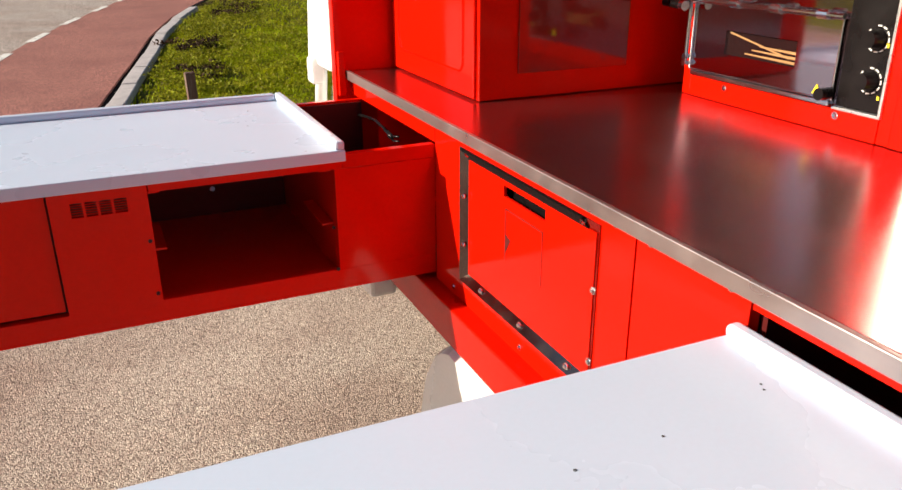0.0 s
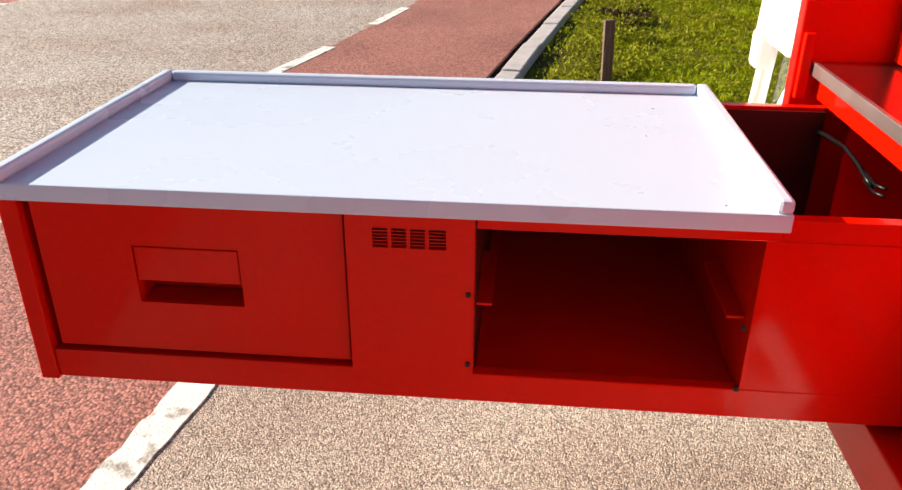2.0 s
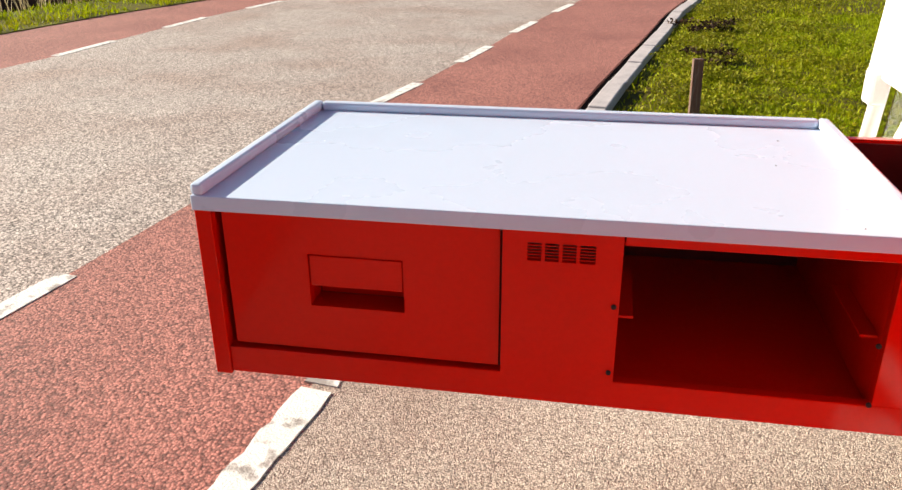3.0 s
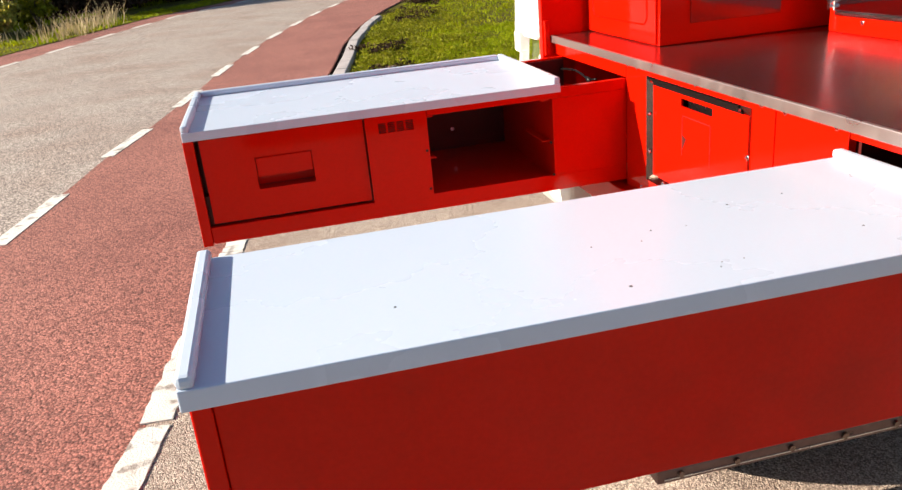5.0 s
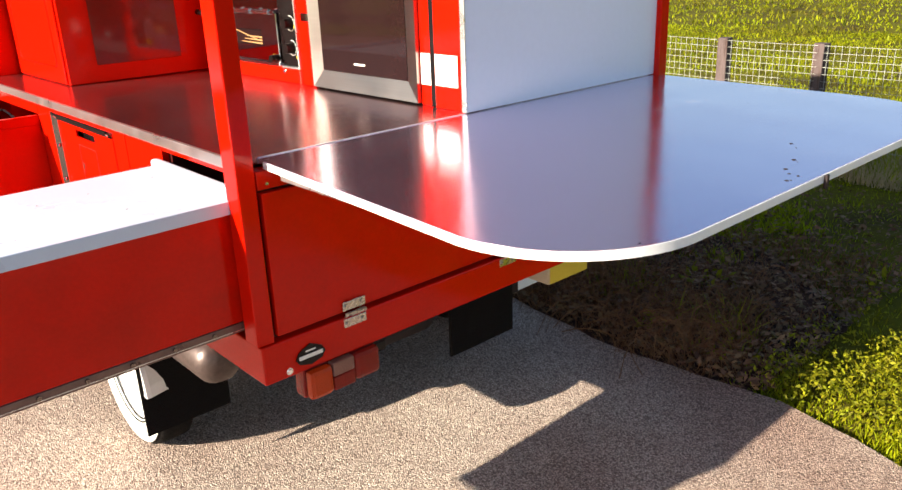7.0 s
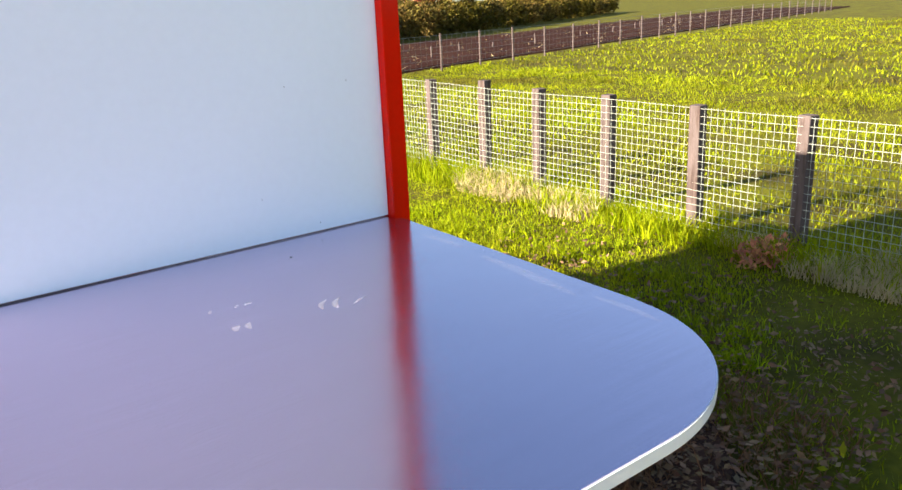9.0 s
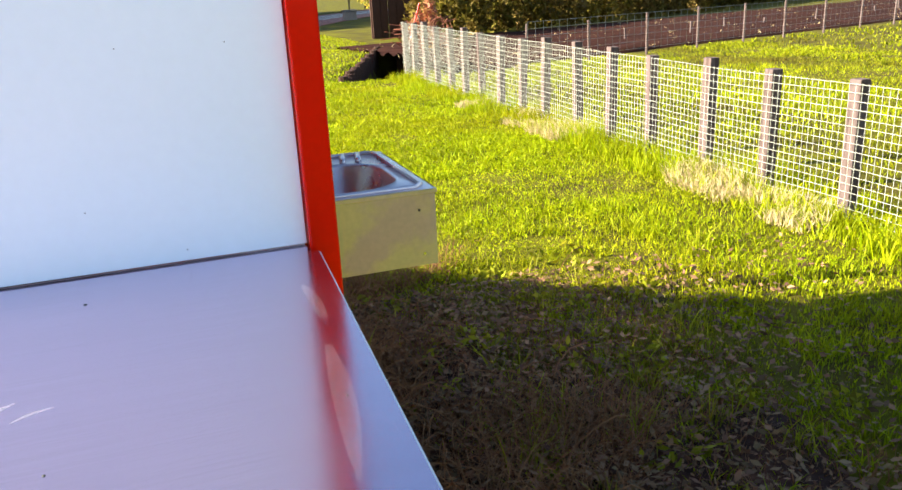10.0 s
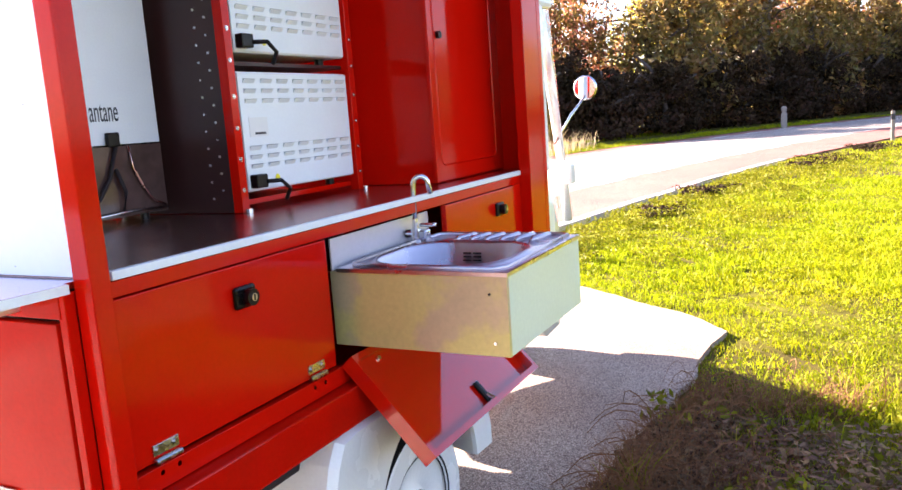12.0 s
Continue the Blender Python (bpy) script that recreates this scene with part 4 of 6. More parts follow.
for x, y in ((0.128, -0.815), (0.628, -0.852)):
    part("catch", box(x - 0.0045, x + 0.0045, y - 0.009, y - 0.0025, 1.104, 1.1295, 0.0015), DARK_METAL, table, "small dark steel catch")


# ---- long pull-out drawers on the left side ----
def lipped_top(parent, x0, x1, y0, y1, z0, z1, lip, sides):
    """A white top sheet with raised, rounded lips on the given sides."""
    top = part("white_top", box(x0, x1, y0, y1, z0, z1, 0.002), WHITE, parent, "white laminate top with raised lips")
    w = 0.022
    spans = {"left": (x0, x0 + w, y0 + 0.001, y1 - 0.001), "right": (x1 - w, x1, y0 + 0.001, y1 - 0.001), "far": (x0 + w, x1 - w, y1 - w, y1 - 0.001)}
    for s in sides:
        a, b, c, d = spans[s]
        part("lip", box(a, b, c, d, z1 - 0.001, z1 + lip, 0.006), WHITE, top)
    return top


def drawer_slide(parent, x0, x1, y, z):
    bm = box(x0, x1, y - 0.006, y + 0.024, z - 0.004, z + 0.018, 0.002)
    slide = part("slide_rail", bm, RAIL, parent, "dark steel drawer slide with screws")
    n = 7
    for k in range(n):
        x = x0 + (x1 - x0) * (k + 0.4) / n
        part("slide_screw", rod((x, y - 0.006, z + 0.009), (x, y - 0.011, z + 0.009), 0.005, 8), GALV, slide)
    part("rail_light_edge", box(x0 + 0.01, x1, y - 0.0075, y - 0.0065, z + 0.0015, z + 0.003), ALU, slide)


# drawer by the cab: cupboard with a door, a vent and an open shelf
da = thing("cupboard_drawer", (-0.64, 1.7, 0.746), "long red pull-out cupboard drawer with white top", "drawer", group="pull-out drawers")
Y0, Y1 = 1.43, 1.985
part("end_board", box(-1.286, -1.258, Y0 - 0.004, Y1, 0.744, 1.049, 0.002), RED, da)
part("bottom_rail", box(-1.2575, -0.001, Y0, Y0 + 0.02, 0.748, 0.797, 0.002), RED, da)
part("bottom_board", box(-1.2575, 0.05, Y0 + 0.021, Y1 - 0.021, 0.752, 0.766), RED_SHADE_MARKS, da)
part("back_board", box(-1.2575, 0.05, Y1 - 0.02, Y1, 0.748, 1.062, 0.002), RED, da)
part("top_rail", box(-0.6115, -0.2165, Y0, Y0 + 0.02, 1.030, 1.049, 0.001), RED, da)
part("side_board", box(-0.235, -0.001, Y0 + 0.001, Y0 + 0.02, 0.7915, 1.0295, 0.001), RED, da)
part("side_board", box(-0.216, -0.001, Y0 + 0.001, Y0 + 0.022, 1.030, 1.060, 0.001), RED, da)
part("divider", box(-0.235, -0.222, Y0 + 0.021, Y1 - 0.021, 0.767, 1.048), RED, da)
part("divider", box(-0.626, -0.6135, Y0 + 0.0205, Y1 - 0.021, 0.767, 1.048), RED_SHADE_MARKS, da)
part("divider", box(-0.805, -0.793, Y0 + 0.0205, Y1 - 0.021, 0.767, 1.048), RED_SHADE_MARKS, da)
# Dark liners added to put the shelf's and open end's shade into colour.
part("shelf_back", box(-0.6125, -0.236, Y1 - 0.0275, Y1 - 0.021, 0.787, 1.048), RED_SHADE_MARKS, da)
part("open_end_liner", box(-0.2205, -0.001, Y1 - 0.0275, Y1 - 0.021, 0.767, 1.055), RED_SHADE_MARKS, da)
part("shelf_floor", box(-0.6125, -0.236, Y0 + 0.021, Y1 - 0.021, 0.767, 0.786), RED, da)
# shelf bearers at both sides of the open shelf
for z in (1.018, 0.895):
    for x0, x1 in ((-0.6125, -0.590), (-0.262, -0.236)):
        part("shelf_bearer", box(x0, x1, Y0 + 0.03, Y0 + 0.20, z, z + 0.005, 0.001), RED, da)
for x, z in ((-0.42, 1.0), (-0.415, 0.93), (-0.43, 0.86)):
    part("wall_bolt", rod((x, Y1 - 0.0275, z), (x, Y1 - 0.036, z), 0.007, 8), CHROME, da)
# the door, set back a little in its frame, with a pocket grip
gx0, gx1, gz0, gz1 = -1.106, -0.949, 0.886, 0.978
bm = ring_plate(-1.245, -0.7965, 0.805, 1.044, (gx0, gx1, gz0, gz1), "y", Y0 + 0.006, Y0 + 0.022)
drawer_door = part("drawer_front", bm, RED, da, "red drawer front with a pocket grip")
part("grip_plate", box(gx0 + 0.0022, gx1 - 0.0022, Y0 + 0.0072, Y0 + 0.0115, gz0 + 0.036, gz1 - 0.0030, 0.0012), RED, drawer_door)
bm = box(gx0 - 0.004, gx1 + 0.004, Y0 + 0.022, Y0 + 0.060, gz0 - 0.006, gz0 - 0.001)
box(gx0 - 0.006, gx0 - 0.001, Y0 + 0.022, Y0 + 0.06, gz0, gz1, bm=bm)
box(gx1 + 0.001, gx1 + 0.006, Y0 + 0.022, Y0 + 0.06, gz0, gz1, bm=bm)
box(gx0, gx1, Y0 + 0.060, Y0 + 0.064, gz0, gz1, bm=bm)
part("grip_pocket", bm, RED, drawer_door)
# Dark boards stand in for the shade in the gaps round the drawer front.
part("gap_shadow_board", box(-1.2575, -0.7935, Y0 + 0.030, Y0 + 0.036, 0.7915, 0.880), RED_SHADE_MARKS, da)
part("gap_shadow_board", box(-1.2575, -0.7935, Y0 + 0.066, Y0 + 0.072, 0.881, 1.048), RED_SHADE_MARKS, da)
# vent panel with four groups of slots
gw, gap_w = 0.0205, 0.0053
bm = ring_plate(-0.792, -0.614, 0.793, 1.048, (-0.7545, -0.6535, 0.9970, 1.0265), "y", Y0 - 0.002, Y0 + 0.02)
vent = part("vent_panel", bm, RED, da, "red panel with a slotted vent")
for g in range(3):
    x0 = -0.754 + g * (gw + gap_w) + gw
    part("vent_bar", box(x0, x0 + gap_w, Y0 - 0.0015, Y0 + 0.004, 0.9970, 1.0265), RED, vent)
for k in range(7):
    part("vent_slat", box(-0.7545, -0.6535, Y0 - 0.001, Y0 + 0.003, 0.9961 + k * 0.0050, 0.9974 + k * 0.0050), RED, vent)
# Black sheet puts the shade between the vent slats into colour.
part("vent_back", box(-0.761, -0.646, Y0 + 0.008, Y0 + 0.012, 0.992, 1.03), BLACK, vent)
for x, z in ((-0.622, 0.815), (-0.622, 0.93), (-0.240, 0.80), (-0.245, 0.90)):
    part("face_screw", rod((x, Y0 - 0.001, z), (x, Y0 - 0.005, z), 0.004, 8), DARK_METAL, da)
lipped_top(da, -1.283, -0.213, 1.414, 2.0, 1.0495, 1.0745, 0.019, ("left", "right", "far"))
# flex hanging in the open end of the drawer
bm = tube([(-0.010, 1.98, 1.016), (-0.009, 1.906, 1.026), (-0.008, 1.821, 1.033), (-0.008, 1.759, 1.027), (-0.008, 1.719, 1.019), (-0.008, 1.690, 1.014)], 0.004, 8)
for k, dz in ((0, 0.006), (1, -0.006)):
    tube([(-0.008, 1.722, 1.019 + dz), (-0.010, 1.675, 1.016 + dz), (-0.009, 1.640, 1.023 + dz)], 0.0028, 6, bm=bm)
solid("power_flex", bm, BLACK, "black electric flex with bare ends in the drawer", "cable", smooth=True)

# drawer at the rear: a plain red box with a white top
db = thing("plain_drawer", (-0.58, 0.25, 0.76), "long plain red pull-out drawer with white top", "drawer", group="pull-out drawers")
part("front_board", box(-1.150, -0.002, 0.0605, 0.078, 0.780, 1.024, 0.002), RED_OLD, db)
part("back_board", box(-1.150, -0.002, 0.446, 0.463, 0.780, 1.024, 0.002), RED, db)
part("bottom_board", box(-1.150, 0.02, 0.079, 0.445, 0.784, 0.798), RED_SHADE_MARKS, db)
part("end_board", box(-1.176, -1.1505, 0.0575, 0.468, 0.776, 1.024, 0.003), RED, db)
drawer_slide(db, -0.585, 0.03, 0.072, 0.758)
lipped_top(db, -1.184, -0.006, 0.050, 0.476, 1.0245, 1.053, 0.017, ("left", "right"))


# ---- cabinets and appliances on the worktop ----
cabinet = thing("tall_cabinet", (0.73, 1.77, 1.131), "tall red cabinet on the worktop with doors on both sides", "cabinet")
part("body", box(0.135, 1.33, 1.488, 2.044, 1.1315, 2.10, 0.003), RED, cabinet)


def embossed(parent, x, y0, y1, z0, z1, sgn):
    """A rounded pressed outline on a cabinet side."""
    o = rounded(y0, y1, z0, z1, (0.03, 0.03, 0.03, 0.03), 6)
    i = rounded(y0 + 0.006, y1 - 0.006, z0 + 0.006, z1 - 0.006, (0.026, 0.026, 0.026, 0.026), 6)
    bm = bmesh.new()
    a = [bm.verts.new((x, u, v)) for u, v in o]
    m = [bm.verts.new((x + sgn * 0.004, (u + p) / 2, (v + q) / 2)) for (u, v), (p, q) in zip(o, i)]
    b = [bm.verts.new((x, u, v)) for u, v in i]
    for k in range(len(a)):
        j = (k + 1) % len(a)
        bm.faces.new((a[k], a[j], m[j], m[k]))
        bm.faces.new((m[k], m[j], b[j], b[k]))
    return part("pressed_outline", bm, RED, parent)


d1 = part("cabinet_door", box(0.127, 0.1345, 1.500, 2.030, 1.136, 2.08, 0.002), RED, cabinet)
embossed(d1, 0.127, 1.553, 1.98, 1.187, 1.95, -1)
d2 = part("cabinet_door", box(1.3305, 1.340, 1.46, 1.99, 1.136, 2.08, 0.003), RED, cabinet)
embossed(d2, 1.340, 1.50, 1.95, 1.185, 1.95, 1)
part("door_lock", rod((1.340, 1.53, 1.60), (1.352, 1.53, 1.60), 0.012, 14), BLACK, d2)
part("door_stile", box(1.341, 1.352, 1.445, 1.462, 1.136, 2.08, 0.002), RED, cabinet)
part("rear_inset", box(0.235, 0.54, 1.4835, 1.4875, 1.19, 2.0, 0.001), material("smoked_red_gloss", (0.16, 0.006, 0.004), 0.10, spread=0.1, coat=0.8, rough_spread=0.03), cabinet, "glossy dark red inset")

tower = thing("oven_rack", (0.87, 1.08, 1.131), "red steel rack holding two stacked ovens", "rack")
TY0, TY1 = 0.805, 1.385
for y0, y1 in ((TY0, TY0 + 0.028), (TY1 - 0.028, TY1)):
    for x0, x1 in ((0.640, 0.668), (1.082, 1.112)):
        part("rack_post", box(x0, x1, y0, y1, 1.131, 2.10, 0.002), RED, tower)
part("front_skirting", box(0.638, 0.655, TY0 + 0.0285, TY1 - 0.0285, 1.131, 1.178, 0.002), RED, tower)
part("shelf", box(0.669, 1.080, TY0 + 0.01, TY1 - 0.01, 1.146, 1.160), RED, tower)
part("shelf", box(0.669, 1.080, TY0 + 0.01, TY1 - 0.01, 1.512, 1.522), BROWN_SIDE, tower)
part("side_sheet", box(0.67, 1.0815, TY0 + 0.002, TY0 + 0.006, 1.132, 2.09), BROWN_SIDE, tower, "dark side sheet with rows of rivets")
for y in (1.24, 0.93):
    bolt(tower, 0.638, y, 1.166, r=0.006)
for z in (1.19, 1.27, 1.35, 1.43, 1.52, 1.60):
    bolt(tower, 1.112, TY0 + 0.012, z, "x", 1, r=0.005)
    bolt(tower, 1.112, TY1 - 0.012, z, "x", 1, r=0.005)
random.seed(4)
for k in range(24):
    bm = rod((1.018 + 0.035 * (k % 2), TY0 + 0.002, 1.17 + k * 0.022), (1.018 + 0.035 * (k % 2), TY0 - 0.001, 1.17 + k * 0.022), 0.0032, 8)
    part("rivet", bm, ALU, tower)
for x, y in ((1.115, TY0 + 0.01), (1.115, TY1 - 0.01), (0.66, TY0)):
    part("foot_bolt", rod((x + 0.01, y, 1.131), (x + 0.01, y, 1.142), 0.009, 10), CHROME, tower)


def pizza_oven(z0):
    """A stone oven: smoked steel front with a slot window, hinge bar, black control side and louvred back."""
    o = thing("pizza_oven", (0.87, 1.1, z0), "stacked electric pizza oven with smoked steel door", "oven", group="pizza ovens")
    y0, y1, z1 = 0.845, 1.352, z0 + 0.335
    part("casing", box(0.66, 1.097, y0, y1, z0 + 0.02, z1, 0.004), WHITE_PLATE, o, "white steel oven casing")
    for x in (0.72, 1.04):
        for y in (y0 + 0.05, y1 - 0.05):
            part("foot", rod((x, y, z0), (x, y, z0 + 0.021), 0.014, 12), BLACK, o)
    f0 = z0 + 0.022
    part("front_plate", box(0.648, 0.6595, y0 - 0.012, y1 + 0.012, f0, z1 - 0.004, 0.002), OVEN_DOOR, o)
    dy0 = y0 + 0.098
    dd0, dd1 = f0 + 0.012, f0 + 0.165
    wy0, wy1, wz0, wz1 = 1.045, 1.250, f0 + 0.060, f0 + 0.112
    bm = ring_plate(dy0, y1 + 0.008, dd0, dd1, (wy0, wy1, wz0, wz1), "x", 0.634, 0.647)
    oven_door = part("oven_door", bm, OVEN_DOOR, o, "smoked steel door with a slot window")
    part("window", box(0.640, 0.643, wy0, wy1, wz0, wz1), GLASS_DARK, oven_door, "dark slot window")
    part("wooden_slat", rod((0.6385, wy1 - 0.01, wz1 - 0.004), (0.6385, wy0 + 0.02, wz0 + 0.014), 0.0022, 6), BREAD, oven_door, "pale wooden slat seen in the window")
    for k in range(3):
        part("wooden_slat", rod((0.6385, wy0 + 0.002, wz0 + 0.006 + 0.010 * k), (0.6385, wy1 - 0.06 - 0.02 * k, wz0 + 0.008 + 0.010 * k), 0.0032, 6, r2=0.0016), BREAD, oven_door, "pale wooden slat seen in the window")
    for a, b in (((dy0, dd0), (y1 + 0.008, dd0)), ((dy0, dd1), (y1 + 0.008, dd1)), ((dy0, dd0), (dy0, dd1)), ((y1 + 0.008, dd0), (y1 + 0.008, dd1))):
        part("door_trim", rod((0.6338, *a), (0.6338, *b), 0.0020, 8), CHROME, oven_door, "thin chrome door edging")
    part("crumb_tray", box(0.632, 0.6475, dy0 + 0.004, y1 + 0.004, f0 - 0.001, f0 + 0.009, 0.002), CHROME, o, "narrow chrome tray edge")
    part("casing_edge", box(0.634, 0.6478, y0 - 0.0155, y0 - 0.0095, f0 - 0.004, z1 - 0.004, 0.001), ALU, o, "bright steel casing edge")
    part("casing_edge", box(0.634, 0.6478, y0 - 0.0095, dy0 - 0.004, f0 - 0.004, f0 + 0.002, 0.001), ALU, o, "bright steel casing edge")
    bm = rod((0.628, dy0 - 0.004, dd1 + 0.006), (0.628, y1 + 0.006, dd1 + 0.006), 0.005, 10)
    for k in range(4):
        y = dy0 + 0.03 + k * 0.12
        rod((0.628, y, dd1 + 0.006), (0.628, y + 0.025, dd1 + 0.006), 0.010, 12, bm=bm)
    part("hinge_bar", bm, CHROME, o, "chrome hinge bar across the front")
    bm = rod((0.625, y1 + 0.014, dd0 + 0.02), (0.625, y1 + 0.014, dd1 + 0.01), 0.005, 10)
    for z in (dd0 + 0.012, dd0 + 0.028, dd1):
        rod((0.648, y1 + 0.014, z), (0.618, y1 + 0.014, z), 0.007, 10, bm=bm)
    part("hinge_arm", bm, CHROME, o)
    part("handle", rod((0.60, y1 + 0.012, dd1 - 0.008), (0.60, y1 + 0.078, dd1 - 0.004), 0.010, 12), BLACK, o, "black round door handle")
    part("handle_ferrule", rod((0.60, y1 + 0.004, dd1 - 0.008), (0.60, y1 + 0.018, dd1 - 0.008), 0.012, 12), CHROME, o)
    part("control_panel", box(0.639, 0.6475, y0 - 0.008, dy0 - 0.008, f0 + 0.004, z1 - 0.010, 0.002), BLACK, o, "black control panel")
    part("door_catch", rod((0.63, dy0 + 0.002, dd0 + 0.014), (0.60, dy0 + 0.002, dd0 + 0.014), 0.012, 12), BLACK, o)
    for z in (f0 + 0.062, f0 + 0.138):
        k1 = part("knob", rod((0.639, y0 + 0.022, z), (0.612, y0 + 0.022, z), 0.018, 20, r2=0.015), BLACK, o, "black control knob")
        bm = bmesh.new()
        for a in range(0, 330, 30):
            c, s = math.cos(radians(a)), math.sin(radians(a))
            box(0.6375, 0.6388, -0.004, 0.004, 0.022, 0.0245, bm=bm, turn=Matrix.Translation((0, y0 + 0.022, z)) @ Matrix.Rotation(radians(a), 4, "X"))
        part("knob_scale", bm, PAPER, k1, "pale dial marks")
    for z in (f0 + 0.03, f0 + 0.125):
        part("pilot_lamp", box(0.636, 0.6385, y0 - 0.005, y0 + 0.0, z, z + 0.007), YELLOW, o, "small amber pilot lamp")
    part("warning_sign", plate([(0.970, f0 + 0.018), (0.990, f0 + 0.018), (0.980, f0 + 0.038)], "x", 0.6325, 0.6335), YELLOW, o, "yellow warning triangle")
    # louvred back
    back = part("back_plate", box(1.0975, 1.102, y0 + 0.004, y1 - 0.004, z0 + 0.024, z1 - 0.004, 0.001), WHITE_PLATE, o)
    for r, z in enumerate((z1 - 0.030, z1 - 0.056, z1 - 0.082, z0 + 0.130, z0 + 0.106, z0 + 0.082)):
        for c in range(7):
            y = y0 + 0.022 + c * 0.070
            bm = plate([(1.102, z - 0.001), (1.110, z + 0.010), (1.102, z + 0.010)], "y", y, y + 0.044)
            louvre = part("louvre", bm, WHITE_PLATE, back)
            # Dark plate on each louvre's open top puts the shade inside it into colour.
            part("slot", box(1.1022, 1.1092, y + 0.001, y + 0.043, z + 0.0101, z + 0.0108), DARK_METAL, louvre)
    part("socket", box(1.102, 1.128, y0 + 0.01, y0 + 0.055, z0 + 0.030, z0 + 0.066, 0.004), BLACK, back)
    bm = tube([(1.125, y0 + 0.05, z0 + 0.045), (1.15, y0 + 0.08, z0 + 0.045), (1.15, y0 + 0.115, z0 + 0.02), (1.13, y0 + 0.12, z0 - 0.01)], 0.006, 8)
    part("mains_lead", bm, BLACK, back, smooth=True)
    part("earth_mark", rod((1.102, y0 + 0.125, z0 + 0.05), (1.104, y0 + 0.125, z0 + 0.05), 0.009, 12), YELLOW, back)
    part("rating_label", box(1.102, 1.1032, y0 + 0.03, y0 + 0.105, z0 + 0.165, z0 + 0.215), PAPER, back, "white rating label with grey print")
    part("label_print", box(1.1034, 1.1038, y0 + 0.05, y0 + 0.095, z0 + 0.170, z0 + 0.176), INK, back)
    return o


# Unseen panel, added to keep sky out of the worktop's reflections.
part("added_top_panel", box(0.645, 0.66, TY0 + 0.0285, TY1 - 0.0285, 1.862, 2.10, 0.002), RED, tower)
pizza_oven(1.160)
pizza_oven(1.523)

fridge = thing("drinks_fridge", (0.75, 0.5, 1.131), "compact black glass-door fridge with a steel frame", "fridge")
FY0, FY1 = 0.237, 0.742
BY1 = 0.770
part("cabinet_body", box(0.655, 0.880, FY0 + 0.004, FY1 + 0.03, 1.148, 1.90, 0.004), BLACK, fridge)
bm = ring_plate(FY0, FY1, 1.136, 1.90, (FY0 + 0.052, FY1 - 0.045, 1.188, 1.85), "x", 0.626, 0.641, shrink=0.012)
fd = part("fridge_door", bm, STEEL_DOOR, fridge, "satin steel door frame")
part("door_glass", box(0.637, 0.645, FY0 + 0.053, FY1 - 0.046, 1.189, 1.849), GLASS_DARK, fd, "dark glass pane")
part("logo_bar", box(0.6355, 0.6368, 0.480, 0.533, 1.214, 1.2195), PAPER, fd, "small pale logo bar")
part("foot", rod((0.66, FY1 - 0.03, 1.131), (0.66, FY1 - 0.03, 1.149), 0.012, 10), BLACK, fridge)
part("foot", rod((0.66, FY0 + 0.03, 1.131), (0.66, FY0 + 0.03, 1.149), 0.012, 10), BLACK, fridge)
part("foot", rod((0.86, FY0 + 0.03, 1.131), (0.86, FY0 + 0.03, 1.149), 0.012, 10), BLACK, fridge)
part("foot", rod((0.86, FY1 - 0.03, 1.131), (0.86, FY1 - 0.03, 1.149), 0.012, 10), BLACK, fridge)
part("shelf_edge", box(0.647, 0.654, FY0 + 0.06, FY1 - 0.06, 1.32, 1.326), ALU, fridge)
back = part("back_sheet", box(0.8805, 0.885, FY0 + 0.02, BY1, 1.33, 1.89, 0.001), WHITE_PLATE, fridge, "white back sheet with printed letters")
part("compressor_bay", box(0.8805, 0.886, FY0 + 0.02, BY1, 1.150, 1.326), material("smoky_plastic_sheet", (0.075, 0.040, 0.034), 0.16, spread=0.4, scale=16, bump=0.08, bump_scale=22, coat=0.4), fridge, "smoky brown cover over the compressor")
bm = tube([(0.892, 0.50, 1.17), (0.895, 0.55, 1.20), (0.894, 0.59, 1.25), (0.893, 0.62, 1.325)], 0.005, 8)
tube([(0.892, 0.62, 1.16), (0.897, 0.63, 1.21), (0.895, 0.61, 1.27)], 0.005, 8, bm=bm)
part("pipe", bm, DARK_METAL, fridge, smooth=True)
bm = tube([(0.890, 0.66, 1.325), (0.893, 0.665, 1.27), (0.894, 0.69, 1.22), (0.893, 0.72, 1.18), (0.890, 0.76, 1.165)], 0.003, 8)
part("copper_pipe", bm, material("copper", (0.62, 0.36, 0.28), 0.25, metal=1.0, spread=0.1), fridge, "thin copper pipe", smooth=True)
bm = tube([(0.890, 0.36, 1.160), (0.894, 0.50, 1.156), (0.894, 0.64, 1.162), (0.890, 0.765, 1.158)], 0.004, 8)
part("bottom_pipe", bm, CHROME, fridge, smooth=True)
part("clip", box(0.886, 0.900, 0.595, 0.63, 1.325, 1.36, 0.003), BLACK, fridge)
txt = bpy.data.curves.new("letters", "FONT")
txt.body, txt.size, txt.extrude = "antane", 0.074, 0.0004
letters = new("letters", txt)
letters.data.materials.append(INK)
letters.parent = fridge
letters.matrix_basis = Matrix.Translation(Vector((0.8858, 0.560, 1.388)) - fridge.location) @ Matrix.Rotation(radians(90), 4, "Z") @ Matrix.Rotation(radians(90), 4, "X") @ Matrix.Diagonal((0.44, 1.0, 1.0, 1.0))
